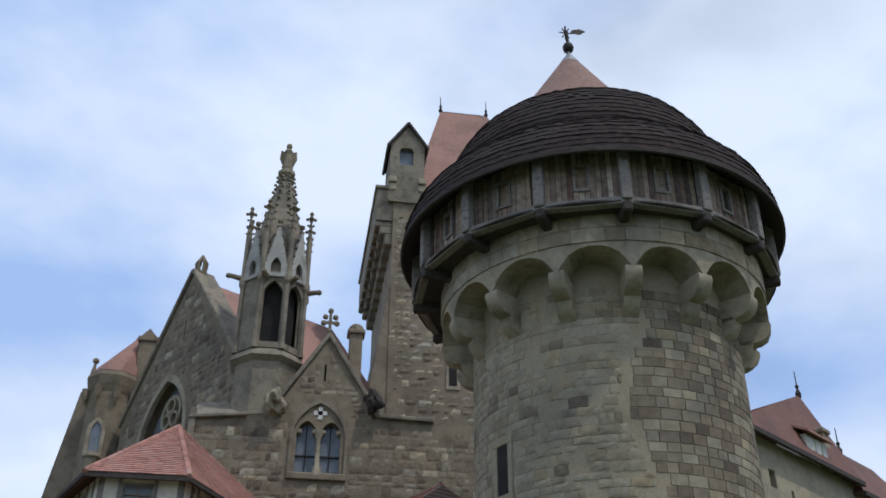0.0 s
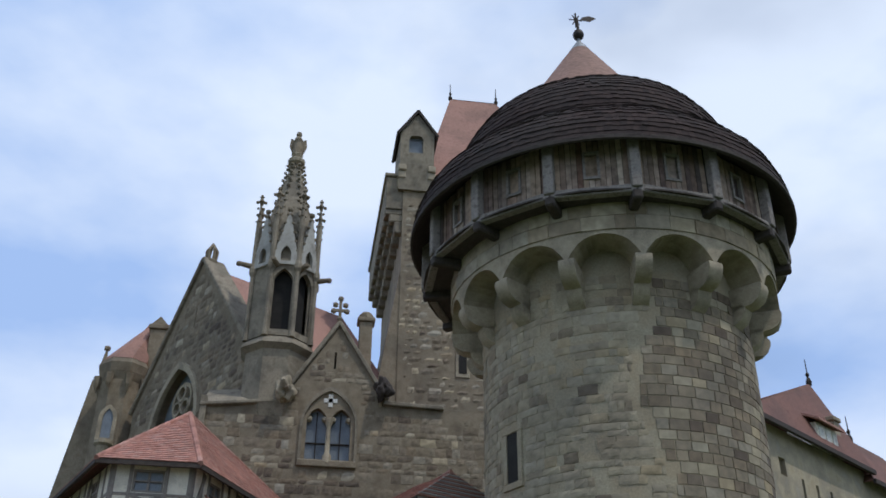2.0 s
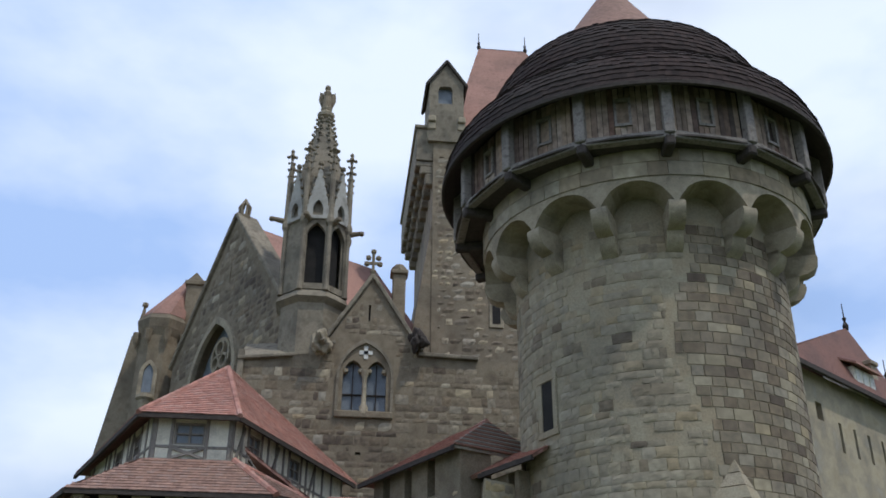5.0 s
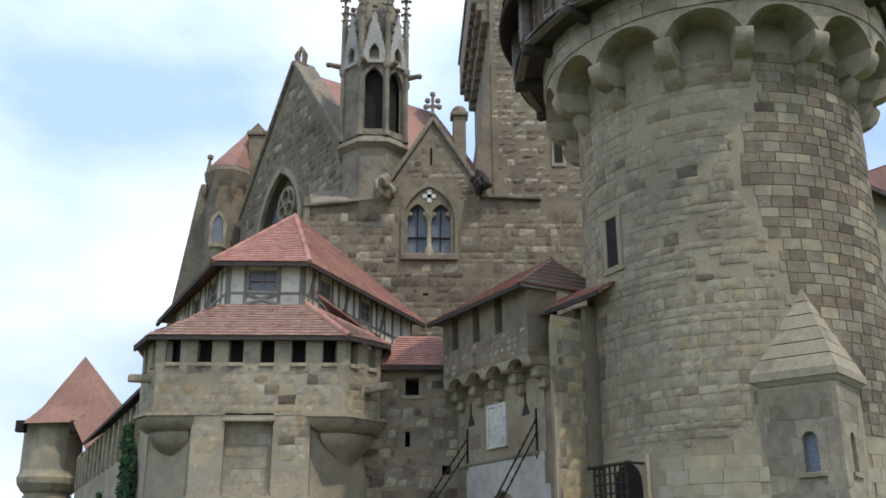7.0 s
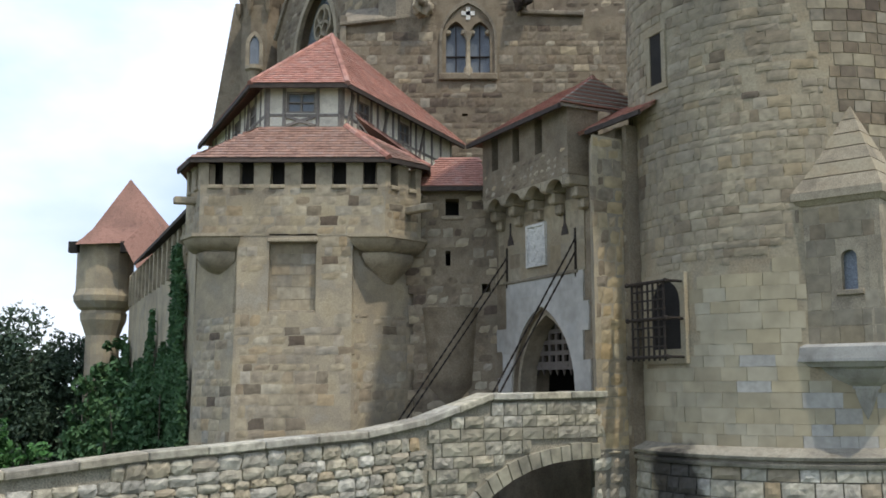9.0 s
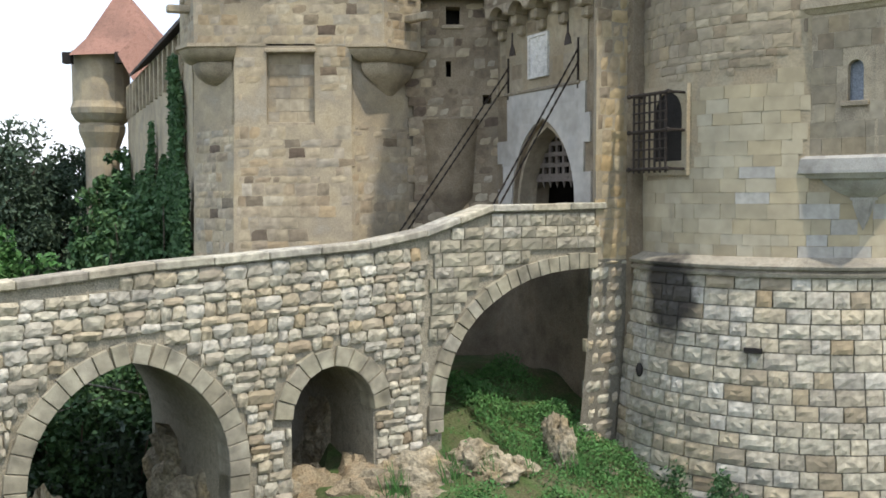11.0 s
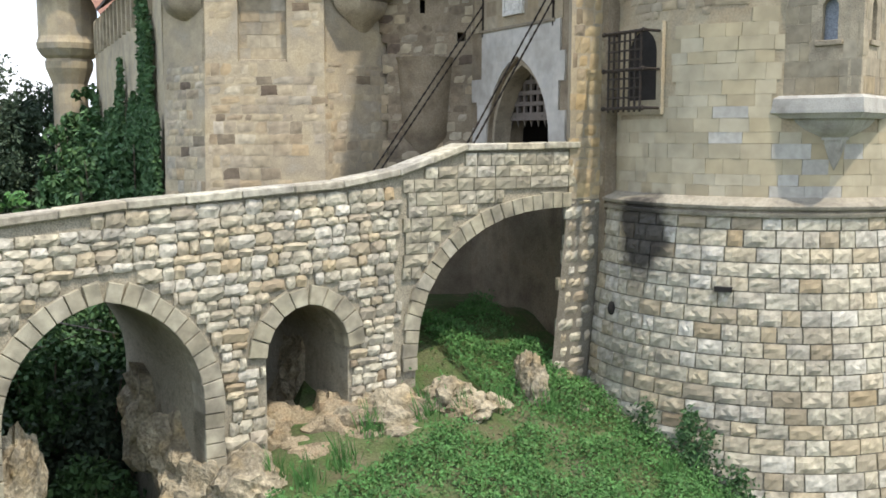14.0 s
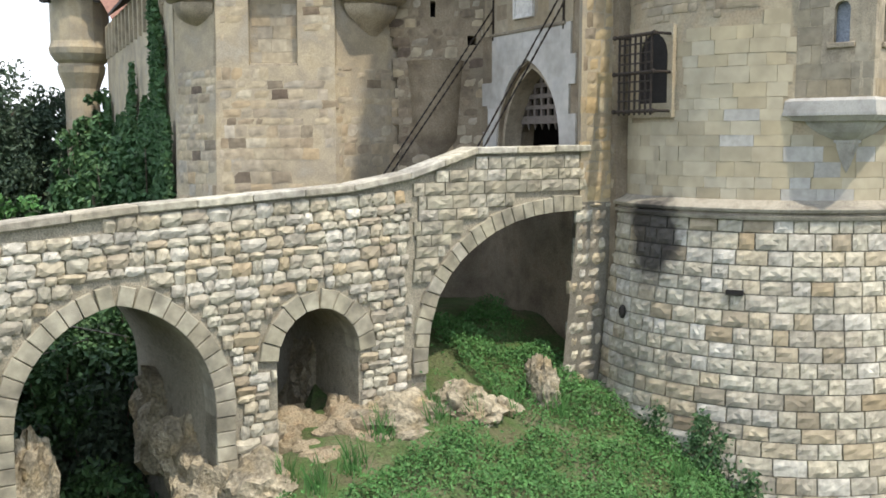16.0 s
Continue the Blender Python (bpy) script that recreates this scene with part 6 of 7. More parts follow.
def moat_grass():
    rnd = np.random.default_rng(3)
    pts = []
    while len(pts) < 75000:
        x, y = rnd.uniform(-3.2, 8.5), rnd.uniform(12.5, 24.5)
        s = (x - 3.3) * BW.x + (y - 21.7) * BW.y
        d = (x - 3.3) * BN.x + (y - 21.7) * BN.y
        if math.hypot(x - TX, y - TY) < 4.15 or x < -2.2 - 0.35 * (17 - y):
            continue
        if d > -1.75 + 0.5 * noise.noise((x, y, 2)) and s < -2.6 and rnd.random() < 0.95:
            continue
        if d > -0.1 and not (-3.9 < s < 0.0):
            continue
        t = noise.noise((x * 0.9, y * 0.9, 7))
        if rnd.random() > 0.75 + t:
            continue
        h = rnd.uniform(0.0, 0.24) * (1 + 1.6 * t + 0.8 * noise.noise((x * 2.6, y * 2.6, 9)))
        pts.append((np.array([x, y, ground_z(x, y) + 0.03 + h]), np.array([0, -0.3, 0.8])))
    leaves("undergrowth", pts, 0.036, M_GRASS, "dense low green weeds covering the moat floor", "undergrowth", 4)
    # taller grass tufts by the rocks
    V, F = [], []
    for cx, cy in [(0.15, 18.6), (-0.9, 18.2), (0.9, 18.9), (-2.6, 16.9), (-1.9, 16.6), (2.7, 20.0), (1.6, 19.6), (5.0, 18.7), (6.6, 18.1), (-1.35, 17.2)]:
        for _ in range(70):
            a, r = rnd.uniform(0, 6.28), rnd.uniform(0, 0.3)
            x, y = cx + r * math.cos(a), cy + r * math.sin(a)
            z = ground_z(x, y)
            h = rnd.uniform(0.25, 0.7)
            bx, by = rnd.normal(0, 0.12), rnd.normal(0, 0.12)
            k = len(V)
            V += [(x - 0.012, y, z), (x + 0.012, y, z), (x + bx * 0.5, y + by * 0.5, z + h * 0.6), (x + bx, y + by, z + h)]
            F += [(k, k + 1, k + 2), (k + 2, k + 3, k)]
    ob = joined("grass_tufts", V, F, M_GRASS, None, "tufts of long grass among the rocks")
    tagged(ob, category="grass")


moat_grass()


def ivy():
    rnd = np.random.default_rng(8)
    pts = []
    for _ in range(60000):
        s = rnd.uniform(0.3, cl + 0.6)
        f = s / cl
        top = 7.6 + 2.6 * noise.noise((s * 0.55, 0, 1)) + (3.4 if 15.2 < s < 17.2 else 0) + (1.2 if s < 2 else 0) + 1.1 * noise.noise((s * 2.1, 0, 4))
        z = rnd.uniform(0.5, max(1.0, min(top, 11.3)))
        th = 0.12 + 0.5 * max(0, 1 - z / 9) * (0.6 + noise.noise((s, z * 0.8, 2)))
        p = MC @ Vector((s, -max(0.05, th) - rnd.uniform(0, 0.15), z))
        pts.append((np.array(p), np.array([0.3, -0.9, 0.2])))
    leaves("ivy", pts, 0.105, M_IVY, "thick green ivy climbing the curtain wall", "ivy", 9)


ivy()


def tree(x, y, z, h, r, seed, mat, label, n=420, per=26, leaf=0.2):
    rnd = np.random.default_rng(seed)
    t = thing("tree", (x, y, z), label, "tree", group="trees beyond the moat")
    bm = BM()
    top = Vector((x, y, z + h * 0.55))
    tube(bm, (x, y, z - 0.4), top, 0.05 * h * 0.6, 9, 0.02 * h)
    for k in range(9):
        a = rnd.uniform(0, 6.28)
        b = Vector((x, y, z + h * rnd.uniform(0.25, 0.55)))
        e = b + Vector((math.cos(a) * r * 0.7, math.sin(a) * r * 0.7, h * rnd.uniform(0.12, 0.35)))
        tube(bm, b, e, 0.012 * h, 6, 0.003 * h)
    part("trunk", bm, M_BARK, t)

    def place(g):
        v = g.normal(size=3)
        v /= np.linalg.norm(v)
        k = g.uniform(0.35, 1.0) ** 0.5
        w = 1.0 + 0.35 * noise.noise((v[0] * 2 + seed, v[1] * 2, v[2] * 2))
        return np.array([x + v[0] * r * k * w, y + v[1] * r * k * w, z + h * 0.58 + v[2] * h * 0.42 * k * w]), g.uniform(0.6, 1.3)
    leaves("crown", clumps(n, per, place, r * 0.13, rnd), leaf, mat, "", "", seed + 50, parent=t)


tree(-22.5, 47.0, 0.5, 10.2, 4.4, 21, M_LEAF, "dark green broadleaf tree beyond the moat", leaf=0.12, n=800, per=34)
tree(-19.2, 50.0, 0.5, 8.6, 3.2, 22, M_LEAF, "dark green broadleaf tree beyond the moat", leaf=0.12, n=700, per=34)
tree(-27.5, 50.0, 0.5, 9.0, 4.2, 23, M_LEAF, "dark green broadleaf tree beyond the moat", leaf=0.12, n=700, per=34)
tree(-13.6, 28.5, 0.0, 6.4, 2.3, 24, M_GRASS, "lighter green leafy tree near the bridge", n=260, leaf=0.12)


def bush(x, y, z, rx, rz, seed, mat, n=200, per=30, leaf=0.085):
    rnd = np.random.default_rng(seed)

    def place(g):
        v = g.normal(size=3)
        v /= np.linalg.norm(v)
        v[2] = abs(v[2])
        k = g.uniform(0.5, 1.0)
        return np.array([x + v[0] * rx * k, y + v[1] * rx * k * 0.7, z + v[2] * rz * k]), g.uniform(0.6, 1.3)
    t = thing("shrub", (x, y, z), "dense dark green shrub below the bridge", "shrub", group="shrubs behind the bridge")
    bm = BM()
    for k in range(6):
        a = rnd.uniform(0, 6.28)
        tube(bm, (x, y, ground_z(x, y) - 0.2), (x + 0.6 * rx * math.cos(a), y + 0.5 * rx * math.sin(a), z + rz * rnd.uniform(0.4, 0.9)), 0.05, 6, 0.015)
    part("stems", bm, M_BARK, t)
    leaves("foliage", clumps(n, per, place, 0.32, rnd), leaf, mat, "", "", seed + 70, parent=t)


bush(-9.5, 23.5, 0.3, 2.3, 3.6, 31, M_IVY, n=260)
bush(-7.0, 24.2, 0.5, 1.8, 3.6, 32, M_IVY, n=240)
bush(-11.6, 25.5, 0.2, 2.2, 4.4, 33, M_LEAF, n=240)
bush(-5.0, 24.6, 0.8, 1.2, 2.6, 36, M_IVY, n=160)
bush(-8.3, 21.6, 0.3, 1.6, 2.6, 37, M_IVY, n=260)
bush(-6.2, 22.3, 0.4, 1.3, 2.4, 38, M_IVY, n=220)
bush(-10.2, 21.2, 0.2, 1.5, 3.0, 39, M_IVY, n=220)
bush(1.6, 24.3, 1.3, 1.5, 0.8, 34, M_IVY, n=140, leaf=0.06)
bush(0.4, 24.8, 1.6, 1.0, 0.9, 35, M_IVY, n=110, leaf=0.06)
bush(-14.6, 44.0, 1.0, 2.2, 8.2, 46, M_IVY, n=420, leaf=0.16)
bush(-12.6, 39.5, 1.0, 2.0, 6.8, 47, M_IVY, n=380, leaf=0.15)
bush(-10.6, 34.5, 1.0, 1.8, 6.2, 48, M_IVY, n=380, leaf=0.13)
bush(-8.6, 30.5, 1.0, 1.0, 6.4, 49, M_IVY, n=320, leaf=0.11)
bush(-6.6, 19.6, -1.2, 1.0, 1.6, 51, M_IVY, n=160)
bush(-8.2, 19.0, -1.5, 1.3, 1.8, 52, M_IVY, n=200)
bush(-9.2, 20.2, -1.0, 1.5, 2.6, 53, M_LEAF, n=220)
bush(-7.2, 21.4, -0.8, 1.5, 3.0, 54, M_LEAF, n=240)
# bare branch reaching across the arch
bm = BM()
for a, b, r in (((-9.2, 21.4, 2.6), (-7.8, 21.2, 3.0), 0.03), ((-7.8, 21.2, 3.0), (-6.5, 21.2, 2.75), 0.022), ((-9.0, 21.4, 2.15), (-7.4, 21.2, 2.7), 0.02)):
    tube(bm, a, b, r, 6, r * 0.6)
tagged(part("bare_branch", bm, M_BEAM), "bare grey branch hanging behind the arch", "branch")
# climbers on the tower base
def climber(a0, z1, seed, n=420):
    rnd = np.random.default_rng(seed)
    pts = []
    a, z = a0, ground_z(*radial(a0, 4.3, 0)[:2]) - 0.1
    path = []
    while z < z1:
        path.append((a, z))
        a += rnd.normal(0, 0.45)
        z += 0.07
    for a, z in path:
        for _ in range(int(n / len(path))):
            w = 0.25 * (1.1 - (z - path[0][1]) / (z1 - path[0][1] + 0.3))
            p = radial(a + math.degrees(rnd.normal(0, w) / 4), 4.28 - 0.105 * (z + 0.8) + 0.1 + rnd.uniform(0, 0.1), z + rnd.normal(0, 0.06))
            pts.append((np.array(p), np.array([math.cos(radians(a)), math.sin(radians(a)), 0.2])))
    leaves("climbing_ivy", pts, 0.05, M_IVY, "thin ivy creeping up the tower base", "ivy", seed)


climber(236.5, 1.55, 41, 600)
climber(241.0, 1.2, 42, 300)
climber(222.0, 1.5, 43, 260)
climber(247.0, 0.5, 44, 260)


# ---- rocks ----
def rock(x, y, z, sx, sy, sz, seed, label="ochre limestone outcrop in the moat", mat=None):
    bm = BM()
    bmesh.ops.create_icosphere(bm, subdivisions=4, radius=1.0)
    for v in bm.verts:
        p = v.co.copy()
        q = p * 1.3 + Vector((seed * 3.1, seed, 0))
        d = 0.35 * noise.noise(q) + 0.22 * noise.noise(q * 2.2) + 0.11 * noise.noise(q * 5) + 0.03 * noise.noise(q * 12)
        c = abs(noise.noise(q * 3.1)) * -0.22
        p *= 1 + d + c
        v.co = Vector((x + p.x * sx, y + p.y * sy, z + p.z * sz))
    ob = part("rock", bm, mat or M_ROCK, smooth=True)
    tagged(ob, label, "rock", group="rocks in the moat")


rock(-0.55, 18.75, 1.45, 1.05, 0.55, 0.62, 1)
rock(0.55, 19.25, 1.75, 0.55, 0.5, 0.5, 2)
rock(-1.0, 18.35, 1.0, 0.8, 0.45, 0.5, 3, "pale broken rock ledge in the moat")
rock(-1.65, 19.25, 1.2, 0.55, 0.75, 0.8, 4, "ochre rock face under the small arch", M_OCHRE)
rock(-2.7, 19.3, 0.95, 1.05, 0.9, 0.75, 25, "brown earth bank filling the foot of the small arch", M_OCHRE)
rock(-2.25, 18.35, 0.75, 1.15, 0.75, 0.62, 26, "ochre soil bank below the small arch", M_OCHRE)
rock(-3.0, 16.9, 0.75, 0.75, 0.6, 0.75, 5, "rounded weathered rock below the bridge pier")
rock(-4.4, 18.6, 0.9, 0.9, 0.8, 1.0, 6)
rock(-5.2, 20.4, 1.2, 1.0, 1.2, 1.3, 7, "dark rock under the large arch")
rock(2.45, 20.15, 1.75, 0.28, 0.26, 0.62, 8, "upright pale yellow rock by the pier")
rock(2.25, 20.35, 2.1, 0.22, 0.2, 0.4, 9, "upright pale yellow rock by the pier")
rock(-1.75, 17.95, 0.7, 1.25, 0.75, 0.55, 16, "ochre soil bank below the small arch", M_OCHRE)
rock(-1.2, 18.7, 1.2, 0.9, 0.6, 0.7, 17, "ochre soil bank below the small arch", M_OCHRE)
rock(-3.9, 17.7, 0.2, 0.9, 0.9, 1.1, 18, "brown rock at the foot of the bridge pier")
rock(-0.2, 18.3, 1.15, 0.9, 0.42, 0.42, 19, "pale broken rock ledge in the moat")
rock(0.95, 19.0, 1.6, 0.6, 0.4, 0.36, 20)
rock(-1.9, 17.45, 0.55, 0.9, 0.5, 0.42, 21, "ochre soil bank below the small arch", M_OCHRE)
rock(-0.9, 17.85, 0.8, 0.85, 0.42, 0.36, 22, "pale broken rock ledge in the moat")
rock(-6.75, 16.3, 1.0, 0.35, 0.8, 1.1, 10)
rock(1.5, 19.55, 1.5, 0.35, 0.25, 0.3, 11)
rock(-3.2, 18.5, 1.0, 0.7, 0.7, 0.7, 12)
rock(-2.4, 21.2, 1.6, 0.8, 1.0, 1.3, 14, "brown rock filling the small arch")
rock(-1.1, 20.4, 1.9, 0.5, 0.9, 1.0, 15, "brown rock filling the small arch")
rock(3.5, 20.6, 1.15, 0.25, 0.2, 0.18, 13)


# ---- masonry: single stones on walls, last ----
def stone_mesh(name, seed, rough, nx=4, nz=3):
    """A unit block, x and z from -0.5 to 0.5, face at y = 0, back at y = 1, with worn edges and a hewn face."""
    rnd = np.random.default_rng(seed)
    xs, zs = np.linspace(-0.5, 0.5, nx + 1), np.linspace(-0.5, 0.5, nz + 1)
    V, F = [], []
    for j, z in enumerate(zs):
        for i, x in enumerate(xs):
            edge = i in (0, nx) or j in (0, nz)
            y = (0.30 + 0.12 * rnd.random()) if edge else rnd.uniform(-rough, rough * 0.6)
            if edge and rough < 0.2:
                y = 0.05 if name.startswith("ashlar") else 0.24
            kx = rnd.uniform(-0.035, 0.035) if rough > 0.2 else rnd.uniform(-0.012, 0.012)
            kz = rnd.uniform(-0.05, 0.05) if rough > 0.2 else rnd.uniform(-0.015, 0.015)
            if name.startswith("field"):
                kx, kz = kx * 2.2, kz * 2.0
            if name.startswith("flush"):
                kx, kz = rnd.uniform(-0.05, 0.05), rnd.uniform(-0.08, 0.08)
            if name.startswith("hewn"):
                kx, kz = kx * 0.35, kz * 0.35
                y = 0.16 if edge else rnd.uniform(-0.45, 0.15)
            cx = (0.86 if name.startswith("field") else 0.93) if (i in (0, nx) and j in (0, nz) and rough > 0.2 and not name.startswith("hewn")) else 1.0
            V.append(((x + kx) * cx, y, (z + kz) * cx))
    w = nx + 1
    for j in range(nz):
        for i in range(nx):
            F.append((j * w + i, j * w + i + 1, (j + 1) * w + i + 1, (j + 1) * w + i))
    b = len(V)
    V += [(-0.5, 1, -0.5), (0.5, 1, -0.5), (0.5, 1, 0.5), (-0.5, 1, 0.5)]
    F.append(tuple([b, b + 1] + [i for i in range(nx, -1, -1)]))
    F.append(tuple([b + 1, b + 2] + [j * w + nx for j in range(nz, -1, -1)]))
    F.append(tuple([b + 2, b + 3] + [nz * w + i for i in range(0, nx + 1)]))
    F.append(tuple([b + 3, b] + [j * w for j in range(0, nz + 1)]))
    me = bpy.data.meshes.new(name)
    me.from_pydata(V, [], F)
    return me, np.array(V), F


_cache = {}


def variants(kind, mat):
    """Ten block meshes of one kind for one material."""
    key = (kind, mat.name)
    if key not in _cache:
        rough, nx, nz = {"rock": (0.24, 4, 3), "hewn": (0.32, 4, 3), "field": (0.24, 4, 3), "ashlar": (0.08, 2, 1), "rubble": (0.3, 3, 2), "flush": (0.1, 3, 3)}[kind]
        out = []
        for i in range(10):
            me, V, F = stone_mesh(kind + "_block", 100 + i, rough, nx, nz)
            me.materials.append(mat)
            out.append((me, V, F))
        _cache[key] = out
    return _cache[key]


def lay(parent, frame_at, s_rng, z_rng, courses, widths, gap, depth, pick, ok, kind, seed, near, label, n_parts=280, name="stone", proud=0.0, tilt=None):
    """Courses of stones on a wall. frame_at(s, z): the frame there (x along, y in, z up). pick(s, z, r): the material. ok(s, z): on the wall?
    near(s, z): the stones with the least value become single parts, the rest one joined mesh a material."""
    rnd = random.Random(seed)
    stones = []
    z = z_rng[0]
    while z < z_rng[1]:
        h = rnd.uniform(*courses)
        if z + h > z_rng[1]:
            h = z_rng[1] - z
            if h < 0.1:
                break
        s = s_rng[0] - rnd.uniform(0, widths[1])
        while s < s_rng[1]:
            w = rnd.uniform(*widths)
            sc, zc = s + w / 2, z + h / 2
            zt = tilt(sc) if tilt else 0.0
            if all(ok(s + w * fx, zc + zt + h * fz) for fx in (0.06, 0.5, 0.94) for fz in (-0.44, 0.44)):
                stones.append((sc, zc + zt, w - gap, h - gap))
            else:
                for k in (0.25, 0.75):
                    s2 = s + w * k
                    if all(ok(s2 + w * fx, zc + zt + h * fz) for fx in (-0.22, 0.22) for fz in (-0.42, 0.42)):
                        stones.append((s2, zc + zt, w / 2 - gap, h - gap))
            s += w
        z += h
    stones.sort(key=lambda q: near(q[0], q[1]))
    rest = {}
    for n, (s, zc, w, h) in enumerate(stones):
        mat = pick(s, zc, rnd.random())
        if mat is None:
            continue
        me, V, F = variants(kind, mat)[rnd.randrange(10)]
        d = depth * rnd.uniform(0.8, 1.2)
        m = frame_at(s, zc) @ Matrix.Translation((0, -proud * rnd.uniform(0.5, 1.3), 0)) @ Matrix.Diagonal((w, d, h, 1))
        if n < n_parts:
            ob = new(name, me)
            ob.parent = parent
            ob.matrix_basis = m
        else:
            R = rest.setdefault(mat.name, (mat, [], []))
            k = len(R[1])
            A = np.array(m)
            P = V @ A[:3, :3].T + A[:3, 3]
            R[1].extend(map(tuple, P))
            R[2].extend([tuple(i + k for i in f) for f in F])
    for mat, V, F in rest.values():
        joined(name + "work", V, F, mat, parent, label)


def flat_frame(m):
    return lambda s, z: m @ Matrix.Translation((s, 0, z))


def top_at(s):
    return float(np.interp(s, [p[0] for p in TOPL], [p[1] for p in TOPL]))


# voussoirs
def voussoirs(curve, size, parent, step=0.27, proud=0.035):
    """Wedge stones along an arch curve, given as points from one springing to the other."""
    pts = [Vector(p) for p in curve]
    ds = [0.0]
    for a, b in zip(pts, pts[1:]):
        ds.append(ds[-1] + (b - a).length)
    n = max(3, round(ds[-1] / step))

    def at(d):
        for i in range(len(pts) - 1):
            if d <= ds[i + 1] + 1e-6:
                f = (d - ds[i]) / (ds[i + 1] - ds[i])
                t = (pts[i + 1] - pts[i]).normalized()
                return pts[i].lerp(pts[i + 1], f), Vector((-t.y, t.x))
        return pts[-1], Vector((0, 1))
    ring_poly = []
    for i in range(n):
        (p, a), (q, b) = at(ds[-1] * (i + 0.03) / n), at(ds[-1] * (i + 0.97) / n)
        k = size * random.uniform(0.92, 1.08)
        if (p + a * k - Vector((sum(v.x for v in pts) / len(pts), min(v.y for v in pts)))).length < (p - Vector((sum(v.x for v in pts) / len(pts), min(v.y for v in pts)))).length:
            a, b = -a, -b
        c4 = [p, q, q + b * k, p + a * k]
        pr = proud * random.uniform(0.7, 1.3)
        cen = (c4[0] + c4[1] + c4[2] + c4[3]) / 4
        bm = BM()
        f1 = [bm.verts.new(MB @ Vector((v.lerp(cen, 0.07).x, -pr, v.lerp(cen, 0.07).y))) for v in c4]
        f2 = [bm.verts.new(MB @ Vector((v.x, -pr + 0.015, v.y))) for v in c4]
        f3 = [bm.verts.new(MB @ Vector((v.x, 0.55, v.y))) for v in c4]
        bm.faces.new(f1)
        for r0, r1 in ((f1, f2), (f2, f3)):
            for j in range(4):
                bm.faces.new((r0[j], r0[(j + 1) % 4], r1[(j + 1) % 4], r1[j]))
        part("voussoir", bm, M_VOUSSOIR_P, parent)
        ring_poly.append(p + a * k)
    return ring_poly


random.seed(77)
c1 = list(reversed(SPAN1[2:]))
c2 = list(reversed(SPAN2[2:]))
c3 = [(-3.95, 2.3)] + list(reversed(SPAN3[3:])) + [(0.1, 5.44)]
o1 = voussoirs([(-11.75, 1.0)] + c1 + [(-8.41, 1.0)], 0.36, bridge)
o2 = voussoirs(c2, 0.36, bridge)
o3 = voussoirs(c3, 0.34, bridge)
P1 = [(-12.1, -2), (-12.1, 1.0)] + [tuple(p) for p in o1] + [(-8.05, 1.0), (-8.05, -2)]
P2 = [(-7.2, -2)] + [(-7.2, 2.9)] + [tuple(p) for p in o2] + [(-5.5, 2.9), (-5.5, -2)]
P3 = [(-3.95, -2), (-3.95, 2.3)] + [tuple(p) for p in o3] + [(0.4, 5.75), (0.4, -2)]


def bridge_ok(s, z):
    return z < top_at(s) - 0.16 and not inside((s, z), P1) and not inside((s, z), P2) and not inside((s, z), P3) and s < 0.28


def bridge_pick(s, z, r):
    if s > -3.0 and z > 5.2:
        return M_PALE_P if r < 0.7 else M_DARK_P
    if r < 0.22 and s < -4.5:
        return M_SAND_P
    return M_PALE_P


lay(BODY, flat_frame(MB), (-4.35, 0.3), (2.0, 7.2), (0.22, 0.28), (0.34, 0.62), 0.018, 0.07, lambda s, z, r: M_PALE_P if r < 0.3 else M_VOUSSOIR_P, lambda s, z: s > -4.3 + 0.35 * noise.noise((z * 1.5, 0, 0)) and bridge_ok(s, z), "hewn", 52,
    lambda s, z: abs(z - 5.5), "coursed rock-faced blocks", n_parts=60, proud=0.02, tilt=lambda s: 0.1)
lay(BODY, flat_frame(MB), (-15.0, 0.3), (-1.0, 7.2), (0.14, 0.27), (0.17, 0.5), 0.012, 0.085, bridge_pick, lambda s, z: s < -4.3 + 0.35 * noise.noise((z * 1.5, 0, 0)) and bridge_ok(s, z), "field", 5,
    lambda s, z: abs(s + 6) * 0.4 + abs(z - 4.5), "pale rock-faced rubble stones", proud=0.03, tilt=lambda s: 0.05 * (s + 6) if s < -4 else 0.1)
# coping slabs
for (a, za), (b, zb) in zip(TOPL, TOPL[1:]):
    n = max(1, round((b - a) / 0.95))
    for i in range(n):
        s0, s1 = a + (b - a) * i / n, a + (b - a) * (i + 1) / n - 0.012
        z0, z1 = za + (zb - za) * i / n, za + (zb - za) * (i + 1) / n
        j = random.uniform(-0.01, 0.01)
        bm = BM()
        panel(bm, [(s0, z0 - 0.145 + j), (s1, z1 - 0.145 + j), (s1, z1 + j), (s0, z0 + j)], [], 0.6, MB @ Matrix.Translation((0, -0.08 + random.uniform(-0.02, 0.02), 0)))
        bmesh.ops.bevel(bm, geom=bm.edges[:], offset=0.02, segments=1, affect="EDGES")
        part("coping_slab", bm, M_PALE_P, bridge)


# round tower, base
def base_r(z):
    return float(np.interp(z, [-0.8, 1.2, 3.4, 5.42], [4.28, 4.02, 3.78, 3.60]))


def base_frame(s, z):
    a = 180 + math.degrees(s / 3.9)
    return on_tower(a, base_r(z) + 0.03) @ Matrix.Translation((0, 0, z)) @ Matrix.Rotation(radians(-6), 4, "X") @ Matrix.Diagonal((base_r(z) / 3.9, 1, 1, 1))


def base_pick(s, z, r):
    a = 180 + math.degrees(s / 3.9)
    return M_SHAFT_P if r < 0.12 else M_BASE_P


